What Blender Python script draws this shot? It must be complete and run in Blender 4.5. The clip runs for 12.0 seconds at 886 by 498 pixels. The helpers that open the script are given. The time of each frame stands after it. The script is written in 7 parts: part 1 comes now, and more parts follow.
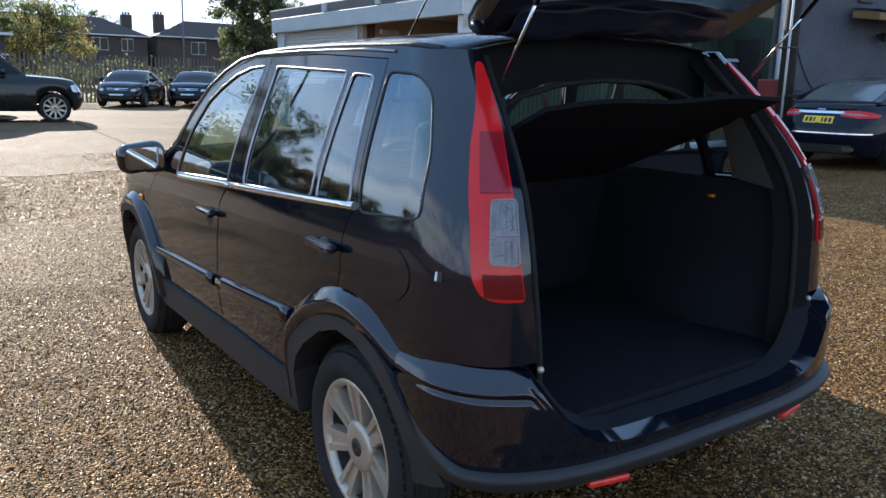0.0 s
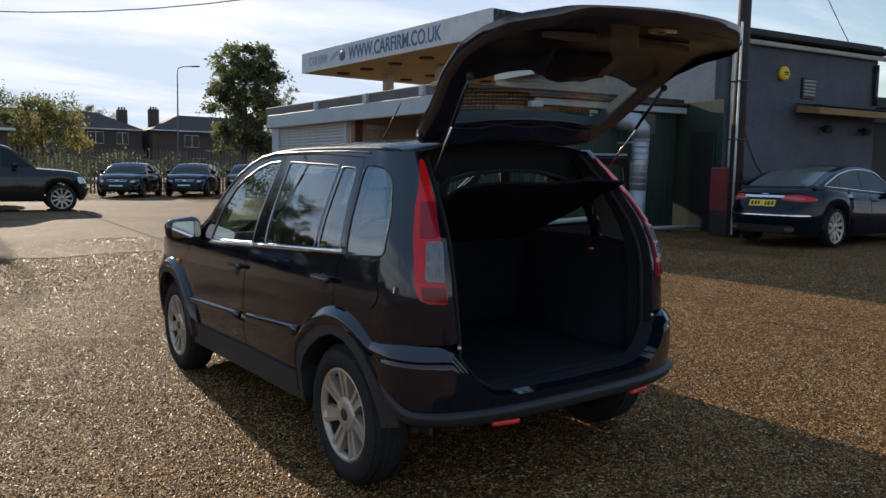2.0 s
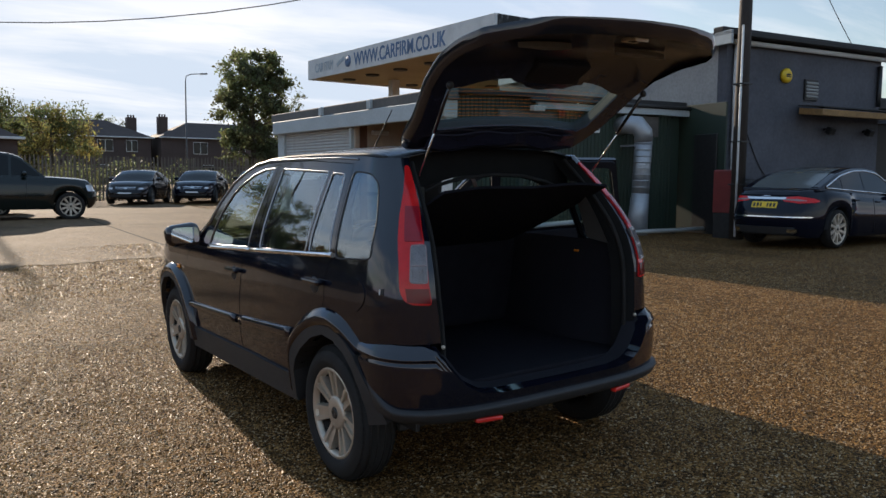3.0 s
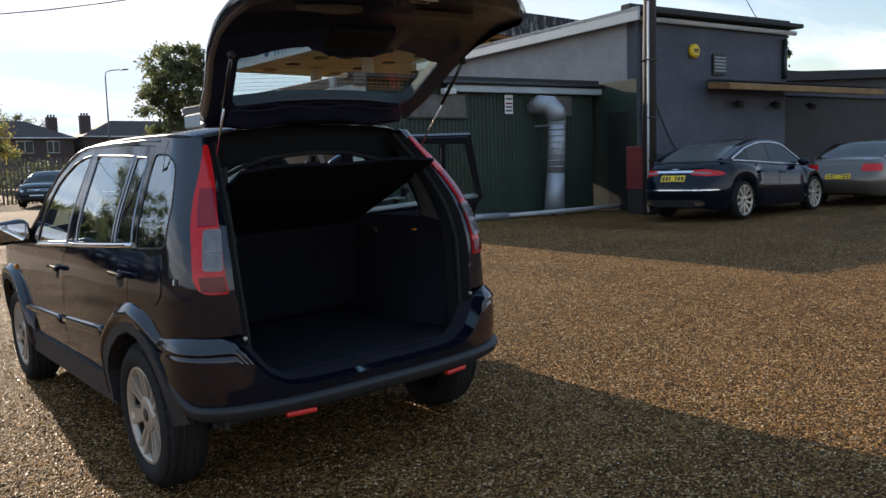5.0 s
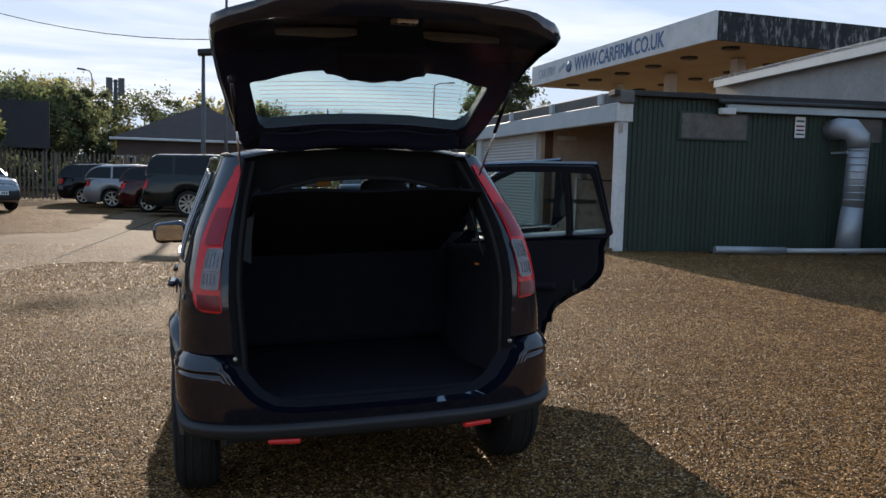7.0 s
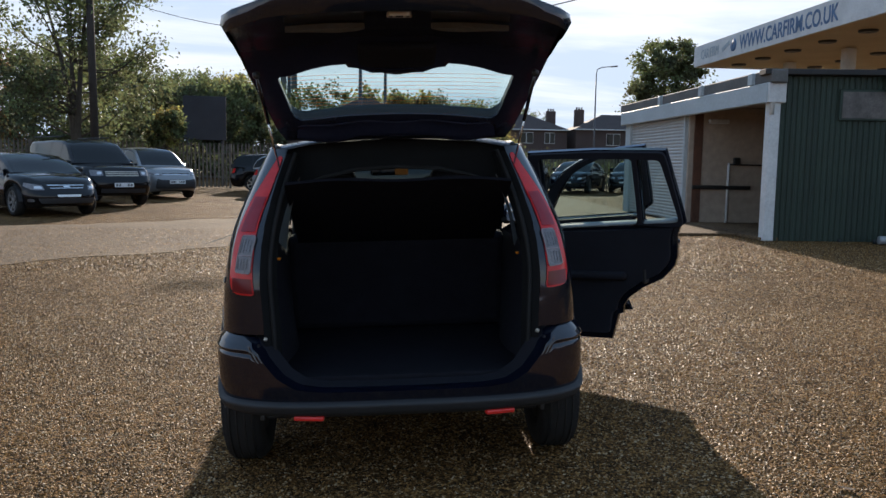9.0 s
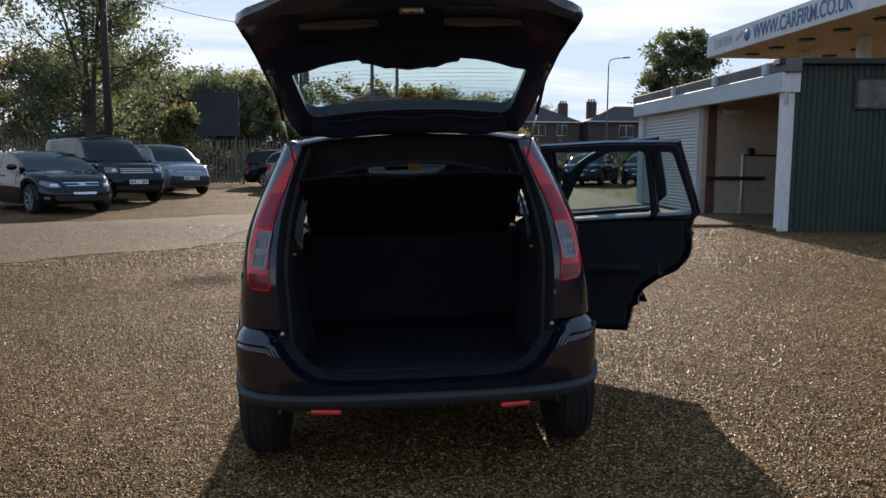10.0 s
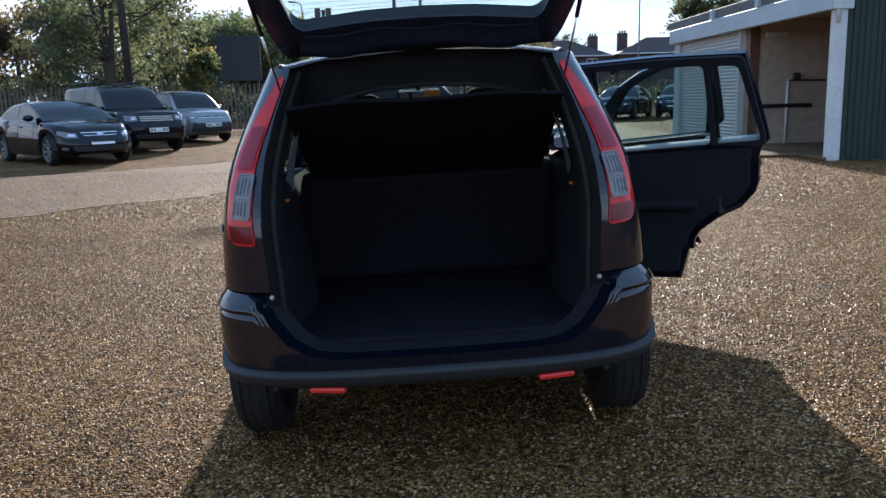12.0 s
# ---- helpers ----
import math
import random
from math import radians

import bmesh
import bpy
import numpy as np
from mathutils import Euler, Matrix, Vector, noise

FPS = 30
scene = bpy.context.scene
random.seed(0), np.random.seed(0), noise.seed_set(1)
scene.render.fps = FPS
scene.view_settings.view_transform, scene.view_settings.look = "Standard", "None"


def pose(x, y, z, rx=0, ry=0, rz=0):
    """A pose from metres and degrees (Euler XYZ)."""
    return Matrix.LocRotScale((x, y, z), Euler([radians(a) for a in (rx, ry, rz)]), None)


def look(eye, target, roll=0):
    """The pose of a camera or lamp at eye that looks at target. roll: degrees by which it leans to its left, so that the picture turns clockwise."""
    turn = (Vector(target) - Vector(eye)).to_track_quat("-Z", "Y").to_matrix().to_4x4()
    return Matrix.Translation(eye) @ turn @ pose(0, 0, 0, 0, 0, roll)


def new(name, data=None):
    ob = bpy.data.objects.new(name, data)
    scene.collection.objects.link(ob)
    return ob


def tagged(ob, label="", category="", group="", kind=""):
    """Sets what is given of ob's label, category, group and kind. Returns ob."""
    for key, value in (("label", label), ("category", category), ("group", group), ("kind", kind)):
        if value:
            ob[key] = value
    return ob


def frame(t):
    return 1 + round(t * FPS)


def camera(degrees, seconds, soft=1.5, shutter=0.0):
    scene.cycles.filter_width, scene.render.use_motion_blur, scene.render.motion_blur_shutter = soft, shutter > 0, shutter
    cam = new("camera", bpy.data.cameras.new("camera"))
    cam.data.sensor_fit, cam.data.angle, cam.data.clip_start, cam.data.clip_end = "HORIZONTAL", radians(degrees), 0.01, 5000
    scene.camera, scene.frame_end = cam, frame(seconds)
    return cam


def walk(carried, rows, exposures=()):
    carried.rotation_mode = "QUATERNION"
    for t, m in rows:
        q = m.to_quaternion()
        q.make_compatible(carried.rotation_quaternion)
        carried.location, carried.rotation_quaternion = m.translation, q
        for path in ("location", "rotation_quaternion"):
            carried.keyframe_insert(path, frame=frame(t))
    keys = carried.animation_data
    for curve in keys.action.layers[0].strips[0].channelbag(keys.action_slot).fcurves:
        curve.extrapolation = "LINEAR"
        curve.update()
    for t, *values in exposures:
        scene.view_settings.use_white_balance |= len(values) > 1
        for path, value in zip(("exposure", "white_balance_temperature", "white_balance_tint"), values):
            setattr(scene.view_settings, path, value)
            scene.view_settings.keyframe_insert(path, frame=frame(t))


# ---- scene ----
cam = camera(57.4, 12.0)
EXPOSURES = [(0.0, 1.24, 5850, 10), (0.5, 1.12, 5850, 10), (1.0, 0.93, 5850, 10), (1.5, 0.6, 6200, 11), (2.5, 0.44, 6600, 12), (3.7, 0.44, 6650, 12), (5.5, 0.86, 6600, 13), (6.5, 0.52, 6450, 13), (7.2, 0.5, 6400, 12), (9.0, 0.52, 6300, 12), (10.5, 0.5, 6250, 12), (11.0, 0.64, 6200, 12), (11.5, 0.84, 5950, 12), (12.0, 1.0, 5700, 12)]
PATH = [
    (0, (-1.79, -1.908, 1.349), (-0.695, -0.282, 0.952), 1.4),
    (0.5, (-2.006, -2.232, 1.347), (-0.92, -0.611, 0.911), 1.4),
    (1, (-2.089, -2.568, 1.342), (-1.012, -0.923, 0.977), 2.2),
    (1.5, (-2.273, -2.826, 1.34), (-1.151, -1.181, 1.154), 0.4),
    (2, (-2.368, -3.014, 1.347), (-1.236, -1.375, 1.165), 1.0),
    (2.5, (-2.343, -3.147, 1.349), (-1.228, -1.496, 1.17), 1.8),
    (3, (-2.348, -3.166, 1.351), (-1.234, -1.514, 1.18), 0.5),
    (3.5, (-2.318, -3.213, 1.346), (-1.089, -1.642, 1.192), -0.3),
    (3.7, (-2.283, -3.251, 1.339), (-1.041, -1.69, 1.19), -0.2),
    (5.3, (-1.635, -3.356, 1.29), (-0.42, -1.782, 1.072), -2.1),
    (5.5, (-1.524, -3.393, 1.334), (-0.366, -1.777, 1.11), -0.8),
    (6, (-1.214, -3.425, 1.324), (-0.321, -1.642, 1.167), 1.8),
    (6.5, (-0.885, -3.481, 1.342), (-0.073, -1.658, 1.199), 2.2),
    (7, (-0.63, -3.609, 1.364), (-0.075, -1.695, 1.199), 1.5),
    (7.2, (-0.557, -3.614, 1.38), (-0.069, -1.682, 1.209), 1.9),
    (8.8, (-0.087, -3.769, 1.382), (0.087, -1.787, 1.175), 1.1),
    (9, (-0.079, -3.745, 1.385), (0.078, -1.762, 1.179), 1.0),
    (9.5, (-0.081, -3.751, 1.382), (0.049, -1.769, 1.148), 0.5),
    (10, (-0.086, -3.766, 1.389), (0.039, -1.783, 1.167), 0.4),
    (10.5, (-0.091, -3.792, 1.386), (0.015, -1.807, 1.161), 0.2),
    (11, (-0.1, -3.737, 1.356), (-0.011, -1.754, 1.111), -0.9),
    (11.5, (-0.121, -3.5, 1.346), (-0.059, -1.529, 1.012), -1.2),
    (12, (-0.015, -3.159, 1.319), (0.031, -1.193, 0.954), -1.5),
]
walk(cam, [(t, look(eye, target, roll)) for t, eye, target, roll in PATH], EXPOSURES)

# ---- world, sun ----
SUN_EL, SUN_AZ = radians(18.2), radians(2.2)
SUN_DIR = Vector((math.sin(SUN_AZ) * math.cos(SUN_EL), math.cos(SUN_AZ) * math.cos(SUN_EL), math.sin(SUN_EL)))

world = bpy.data.worlds.new("world")
scene.world = world
world.use_nodes = True
wn, wl = world.node_tree.nodes, world.node_tree.links
sky = wn.new("ShaderNodeTexSky")
sky.sky_type, sky.sun_disc, sky.sun_elevation, sky.sun_rotation = "NISHITA", False, SUN_EL, SUN_AZ
sky.dust_density, sky.air_density, sky.ozone_density = 1.2, 1.0, 1.5
wtc = wn.new("ShaderNodeTexCoord")
wsep = wn.new("ShaderNodeSeparateXYZ")
wl.new(wtc.outputs["Generated"], wsep.inputs[0])
# flat cloud layer: direction divided by its height
wz = wn.new("ShaderNodeMath"); wz.operation = "ADD"; wz.inputs[1].default_value = 0.12
wl.new(wsep.outputs["Z"], wz.inputs[0])
wd = wn.new("ShaderNodeVectorMath"); wd.operation = "DIVIDE"
wc = wn.new("ShaderNodeCombineXYZ")
for k in "XYZ":
    wl.new(wz.outputs[0], wc.inputs[k])
wl.new(wtc.outputs["Generated"], wd.inputs[0])
wl.new(wc.outputs[0], wd.inputs[1])
wsc = wn.new("ShaderNodeMapping")
wsc.inputs["Scale"].default_value = (0.55, 1.3, 1.0)
wsc.inputs["Location"].default_value = (3.3, 0.7, 0.0)
wl.new(wd.outputs[0], wsc.inputs[0])
cloud = wn.new("ShaderNodeTexNoise")
cloud.inputs["Scale"].default_value, cloud.inputs["Detail"].default_value = 1.1, 7.0
cloud.inputs["Roughness"].default_value, cloud.inputs["Distortion"].default_value = 0.58, 0.35
wl.new(wsc.outputs[0], cloud.inputs["Vector"])
cramp = wn.new("ShaderNodeValToRGB")
cramp.color_ramp.elements[0].position, cramp.color_ramp.elements[1].position = 0.42, 0.64
cramp.color_ramp.elements[0].color, cramp.color_ramp.elements[1].color = (0, 0, 0, 1), (0.85, 0.85, 0.85, 1)
wl.new(cloud.outputs["Fac"], cramp.inputs[0])
wmix = wn.new("ShaderNodeMixRGB")
wmix.inputs["Color2"].default_value = (7.0, 7.2, 7.5, 1)
# the clouds thin out overhead
wthin = wn.new("ShaderNodeMapRange")
for key, v in (("From Min", 0.18), ("From Max", 0.40), ("To Min", 1.0), ("To Max", 0.0)):
    wthin.inputs[key].default_value = v
wl.new(wsep.outputs["Z"], wthin.inputs["Value"])
wfac = wn.new("ShaderNodeMath"); wfac.operation = "MULTIPLY"
wl.new(cramp.outputs[0], wfac.inputs[0]); wl.new(wthin.outputs[0], wfac.inputs[1])
wl.new(wfac.outputs[0], wmix.inputs["Fac"])
# a thin high veil keeps the glow round the sun from burning out
veil = wn.new("ShaderNodeVectorMath"); veil.operation = "MINIMUM"
vfac = wn.new("ShaderNodeMapRange")
for key, v in (("From Min", 0.16), ("From Max", 0.42)):
    vfac.inputs[key].default_value = v
wl.new(wsep.outputs["Z"], vfac.inputs["Value"])
vcol = wn.new("ShaderNodeMixRGB")
vcol.inputs["Color1"].default_value, vcol.inputs["Color2"].default_value = (4.5, 5.3, 6.3, 1), (1.9, 3.4, 5.8, 1)
wl.new(vfac.outputs[0], vcol.inputs["Fac"])
wl.new(vcol.outputs[0], veil.inputs[1])
wl.new(sky.outputs[0], veil.inputs[0])
haze = wn.new("ShaderNodeVectorMath"); haze.operation = "MAXIMUM"
haze.inputs[1].default_value = (2.0, 3.1, 4.7)
wl.new(veil.outputs[0], haze.inputs[0])
wl.new(haze.outputs[0], wmix.inputs["Color1"])
wn["Background"].inputs["Strength"].default_value = 0.11
wl.new(wmix.outputs[0], wn["Background"].inputs["Color"])

sun_data = bpy.data.lights.new("sun", "SUN")
sun_data.energy, sun_data.angle, sun_data.color = 4.8, radians(0.6), (1.0, 0.855, 0.675)
sun = new("sun", sun_data)
sun.matrix_world = look(SUN_DIR * 60, (0, 0, 0))


# ---- materials ----
def mat(name, color, rough=0.6, metal=0.0, var=0.15, scale=6.0, bump=0.0, bump_scale=40.0, coat=0.0, spec=0.5, rand=0.0):
    """A principled surface: its colour wanders at two scales, with fine relief."""
    m = bpy.data.materials.new(name)
    m.use_nodes = True
    n, l = m.node_tree.nodes, m.node_tree.links
    b = n["Principled BSDF"]
    b.inputs["Metallic"].default_value, b.inputs["Roughness"].default_value = metal, rough
    b.inputs["Coat Weight"].default_value, b.inputs["Specular IOR Level"].default_value = coat, spec
    b.inputs["Coat Roughness"].default_value = 0.04
    tc = n.new("ShaderNodeTexCoord")
    if var > 0:
        big, fine = n.new("ShaderNodeTexNoise"), n.new("ShaderNodeTexNoise")
        big.inputs["Scale"].default_value, big.inputs["Detail"].default_value = scale, 5
        fine.inputs["Scale"].default_value, fine.inputs["Detail"].default_value = scale * 11, 4
        l.new(tc.outputs["Object"], big.inputs["Vector"])
        l.new(tc.outputs["Object"], fine.inputs["Vector"])
        add = n.new("ShaderNodeMath"); add.operation = "ADD"
        l.new(big.outputs["Fac"], add.inputs[0]); l.new(fine.outputs["Fac"], add.inputs[1])
        rng = n.new("ShaderNodeMapRange")
        rng.inputs["From Min"].default_value, rng.inputs["From Max"].default_value = 0.6, 1.4
        rng.inputs["To Min"].default_value, rng.inputs["To Max"].default_value = 1 - var, 1 + var
        l.new(add.outputs[0], rng.inputs["Value"])
        mul = n.new("ShaderNodeVectorMath"); mul.operation = "SCALE"
        mul.inputs[0].default_value = color[:3]
        l.new(rng.outputs[0], mul.inputs["Scale"])
        l.new(mul.outputs[0], b.inputs["Base Color"])
        if rand > 0:
            oi = n.new("ShaderNodeObjectInfo")
            r2 = n.new("ShaderNodeMapRange")
            r2.inputs["To Min"].default_value, r2.inputs["To Max"].default_value = 1 - rand, 1 + rand
            l.new(oi.outputs["Random"], r2.inputs["Value"])
            m2 = n.new("ShaderNodeVectorMath"); m2.operation = "SCALE"
            l.new(mul.outputs[0], m2.inputs[0]); l.new(r2.outputs[0], m2.inputs["Scale"])
            l.new(m2.outputs[0], b.inputs["Base Color"])
        rr = n.new("ShaderNodeMapRange")
        rr.inputs["To Min"].default_value, rr.inputs["To Max"].default_value = max(0.02, rough * 0.8), min(1, rough * 1.2)
        l.new(fine.outputs["Fac"], rr.inputs["Value"]); l.new(rr.outputs[0], b.inputs["Roughness"])
    else:
        b.inputs["Base Color"].default_value = (*color[:3], 1)
    if bump > 0:
        bt = n.new("ShaderNodeTexNoise")
        bt.inputs["Scale"].default_value, bt.inputs["Detail"].default_value = bump_scale, 4
        l.new(tc.outputs["Object"], bt.inputs["Vector"])
        bp = n.new("ShaderNodeBump")
        bp.inputs["Strength"].default_value, bp.inputs["Distance"].default_value = bump, 0.01
        l.new(bt.outputs["Fac"], bp.inputs["Height"]); l.new(bp.outputs[0], b.inputs["Normal"])
    return m


def glass_mat(name, tint, rough=0.0, solid=0.0):
    """Thin window glass: clear with a tint and a mirror reflection that grows towards grazing."""
    m = bpy.data.materials.new(name)
    m.use_nodes = True
    n, l = m.node_tree.nodes, m.node_tree.links
    n.remove(n["Principled BSDF"])
    tr, gl, mx, lw = n.new("ShaderNodeBsdfTransparent"), n.new("ShaderNodeBsdfGlossy"), n.new("ShaderNodeMixShader"), n.new("ShaderNodeLayerWeight")
    pw, fr = n.new("ShaderNodeMath"), n.new("ShaderNodeMath")
    pw.operation, fr.operation = "POWER", "MULTIPLY_ADD"
    pw.inputs[1].default_value, fr.inputs[1].default_value, fr.inputs[2].default_value = 3.0, 0.86, 0.12
    lw.inputs["Blend"].default_value = 0.5
    l.new(lw.outputs["Facing"], pw.inputs[0]); l.new(pw.outputs[0], fr.inputs[0])
    tr.inputs["Color"].default_value = (*tint, 1)
    gl.inputs["Roughness"].default_value = rough
    gl.inputs["Color"].default_value = (0.84, 0.94, 1.0, 1)
    l.new(fr.outputs[0], mx.inputs[0]); l.new(tr.outputs[0], mx.inputs[1]); l.new(gl.outputs[0], mx.inputs[2])
    out = mx.outputs[0]
    if solid > 0:
        df, m2 = n.new("ShaderNodeBsdfDiffuse"), n.new("ShaderNodeMixShader")
        df.inputs["Color"].default_value = (0.5, 0.52, 0.52, 1)
        m2.inputs[0].default_value = solid
        l.new(out, m2.inputs[1]); l.new(df.outputs[0], m2.inputs[2])
        out = m2.outputs[0]
    l.new(out, n["Material Output"].inputs["Surface"])
    return m


PAINT = mat("black paint", (0.0048, 0.0062, 0.0125), 0.06, 0.0, 0.1, 3, spec=0.75)
PLASTIC = mat("black plastic", (0.022, 0.022, 0.023), 0.6, 0, 0.2, 8, 0.15, 400)
TRIM = mat("charcoal interior trim", (0.015, 0.015, 0.020), 0.75, 0, 0.2, 6, 0.2, 300, spec=0.2)
CARPET = mat("charcoal carpet", (0.015, 0.015, 0.020), 0.95, 0, 0.3, 12, 0.5, 500, spec=0.1)
SHELF = mat("black needle felt", (0.012, 0.012, 0.016), 0.95, 0, 0.3, 12, 0.4, 500, spec=0.06)
RUBBER = mat("tyre rubber", (0.022, 0.021, 0.020), 0.8, 0, 0.35, 9, 0.2, 120, spec=0.2)
# near-black, so that the shade in the gaps between spokes is in the colour
GAP_IRON = mat("iron blackened for wheel gap shade", (0.012, 0.010, 0.009), 0.8, 0.2, 0.3, 15)
LINING = mat("blue-black tailgate lining", (0.020, 0.022, 0.040), 0.24, 0, 0.15, 5, 0.012, 220)
ALLOY = mat("silver alloy", (0.50, 0.44, 0.36), 0.40, 0.6, 0.18, 14)
SEAL = mat("dull black seal", (0.014, 0.014, 0.014), 0.85, 0, 0.2, 9, spec=0.08)
STEEL = mat("dark steel", (0.05, 0.05, 0.05), 0.45, 0.7, 0.2, 12)
# bright metal that imitates the sky's reflection along black frame edges
SHINE_EDGE = mat("bright metal for sky shine on edges", (0.30, 0.31, 0.33), 0.3, 0.8, 0.1, 12)
CHROME = mat("chrome", (0.75, 0.75, 0.76), 0.12, 1.0, 0.05, 10)
SEAT = mat("grey seat fabric", (0.014, 0.0145, 0.017), 0.9, 0, 0.25, 10, 0.3, 300)
PALE_TRIM = mat("grey pillar trim", (0.085, 0.082, 0.078), 0.7, 0, 0.12, 8)
GLASS = glass_mat("car glass", (0.76, 0.86, 0.83))
TAIL_GLASS = glass_mat("tailgate glass", (0.66, 0.80, 0.78))
REAR_GLASS = glass_mat("dark car glass", (0.46, 0.54, 0.56))
def lamp_mat(name, color, rough=0.12):
    m = mat(name, color, rough, 0, 0.15, 20, coat=0.15, spec=0.35)
    m.node_tree.nodes["Principled BSDF"].inputs["Transmission Weight"].default_value = 0.1
    return m
RED = lamp_mat("red lamp plastic", (0.68, 0.016, 0.018))
DARK_RED = lamp_mat("dark red lamp plastic", (0.16, 0.004, 0.008))
EDGE = mat("pale lens edge", (0.26, 0.20, 0.20), 0.3, 0, 0)
CLEAR = mat("clear lamp reflector", (0.20, 0.19, 0.195), 0.2, 0.5, 0.45, 30, 0.5, 90)
AMBER = lamp_mat("amber plastic", (0.8, 0.25, 0.02))
BRAKE = lamp_mat("deep red lamp plastic", (0.30, 0.010, 0.022))
YELLOW = mat("yellow plate", (0.80, 0.52, 0.02), 0.4, 0, 0.05, 10)
PLATE_WHITE = mat("white plate", (0.75, 0.75, 0.72), 0.4, 0, 0.05, 10)
INK = mat("black ink", (0.01, 0.01, 0.01), 0.5, 0, 0)
MIRROR = mat("mirror", (0.85, 0.87, 0.88), 0.02, 1.0, 0)


# ---- mesh helpers ----
def part(name, bm, material, parent=None, label="", smooth=False):
    """Links a bmesh as one mesh object, under a thing or a part."""
    me = bpy.data.meshes.new(name)
    bm.normal_update()
    bm.to_mesh(me)
    bm.free()
    ob = new(name, me)
    me.materials.append(material)
    if smooth:
        for p in me.polygons:
            p.use_smooth = True
    if parent:
        ob.parent = parent
    if label:
        tagged(ob, label)
    return ob


def thing(name, label, category, m=None, group="", kind=""):
    """An empty at a thing's base, which parents its parts."""
    ob = new(name)
    ob.empty_display_size = 0.2
    if m is not None:
        ob.matrix_world = m
    return tagged(ob, label, category, group, kind)


def add_box(bm, size, m, bevel=0.0, seg=1):
    made = bmesh.ops.create_cube(bm, size=1.0, matrix=m @ Matrix.Diagonal((*size, 1)))
    if bevel > 0:
        edges = list({e for v in made["verts"] for e in v.link_edges})
        bmesh.ops.bevel(bm, geom=edges, offset=bevel, segments=seg, affect="EDGES", profile=0.5)


def box(name, size, m, material, parent=None, bevel=0.0, label="", seg=1):
    bm = bmesh.new()
    add_box(bm, size, m, bevel, seg)
    return part(name, bm, material, parent, label)


def add_tube(bm, points, radius, sides=8, cap=True):
    """A tube along points; radius is a number or one for each point."""
    pts = [Vector(p) for p in points]
    rs = radius if hasattr(radius, "__len__") else [radius] * len(pts)
    rings, up = [], None
    for i, p in enumerate(pts):
        d = (pts[min(i + 1, len(pts) - 1)] - pts[max(i - 1, 0)]).normalized()
        if up is None:
            up = d.orthogonal().normalized()
        up = (up - d * up.dot(d)).normalized()
        side = d.cross(up)
        rings.append([bm.verts.new(p + (up * math.cos(2 * math.pi * k / sides) + side * math.sin(2 * math.pi * k / sides)) * rs[i]) for k in range(sides)])
    for a, b in zip(rings, rings[1:]):
        for k in range(sides):
            bm.faces.new((a[k], a[(k + 1) % sides], b[(k + 1) % sides], b[k])).smooth = True
    if cap:
        bm.faces.new(rings[0][::-1]); bm.faces.new(rings[-1])


def tube(name, points, radius, material, parent=None, sides=8, label=""):
    bm = bmesh.new()
    add_tube(bm, points, radius, sides)
    return part(name, bm, material, parent, label)


def add_ring(bm, profile, m, sides=40):
    """Turns a closed profile of (along, out) pairs round the x axis."""
    rings = []
    for k in range(sides):
        a = 2 * math.pi * k / sides
        rings.append([bm.verts.new(m @ Vector((x, r * math.cos(a), r * math.sin(a)))) for x, r in profile])
    for k in range(sides):
        a, b = rings[k], rings[(k + 1) % sides]
        for i in range(len(profile)):
            j = (i + 1) % len(profile)
            bm.faces.new((a[i], a[j], b[j], b[i])).smooth = True


def add_grid(bm, fn, us, vs, smooth=True):
    rows = [[bm.verts.new(fn(u, v)) for v in vs] for u in us]
    for a, b in zip(rows, rows[1:]):
        for i in range(len(vs) - 1):
            bm.faces.new((a[i], a[i + 1], b[i + 1], b[i])).smooth = smooth


def lin(a, b, n):
    return [a + (b - a) * i / (n - 1) for i in range(n)]


def table(x, xs, ys):
    return float(np.interp(x, xs, ys))


def smooth_table(xs, ys, width=0.05):
    """A table made smooth, so that a panel's reflections flow."""
    fx = np.arange(xs[0] - 4 * width, xs[-1] + 4 * width, width / 4)
    fy = np.interp(fx, xs, ys)
    k = np.exp(-0.5 * (np.arange(-12, 13) / 4) ** 2)
    fy = np.convolve(np.pad(fy, 12, mode="edge"), k / k.sum(), mode="valid")
    return lambda v: float(np.interp(v, fx, fy))


def dense(loop, step):
    out = []
    for i, a in enumerate(loop):
        b = loop[(i + 1) % len(loop)]
        k = max(1, math.ceil(math.hypot(b[0] - a[0], b[1] - a[1]) / step))
        out += [(a[0] + (b[0] - a[0]) * j / k, a[1] + (b[1] - a[1]) * j / k) for j in range(k)]
    return out


def smooth_loop(loop, times=1, keep=0.25):
    """Cuts the corners of a loop."""
    for _ in range(times):
        out = []
        for i, a in enumerate(loop):
            b = loop[(i + 1) % len(loop)]
            out += [(a[0] + (b[0] - a[0]) * keep, a[1] + (b[1] - a[1]) * keep), (b[0] + (a[0] - b[0]) * keep, b[1] + (a[1] - b[1]) * keep)]
        loop = out
    return loop


def rounded(loop, r, seg=4):
    """Rounds every corner of a loop with radius about r."""
    out, n = [], len(loop)
    for i in range(n):
        p, a, b = Vector(loop[i]), Vector(loop[i - 1]), Vector(loop[(i + 1) % n])
        da, db = (a - p), (b - p)
        ra, rb = min(r, da.length * 0.45), min(r, db.length * 0.45)
        s, e = p + da.normalized() * ra, p + db.normalized() * rb
        for k in range(seg + 1):
            t = k / seg
            q = s * (1 - t) ** 2 + p * 2 * t * (1 - t) + e * t * t
            out.append((q.x, q.y))
    return out


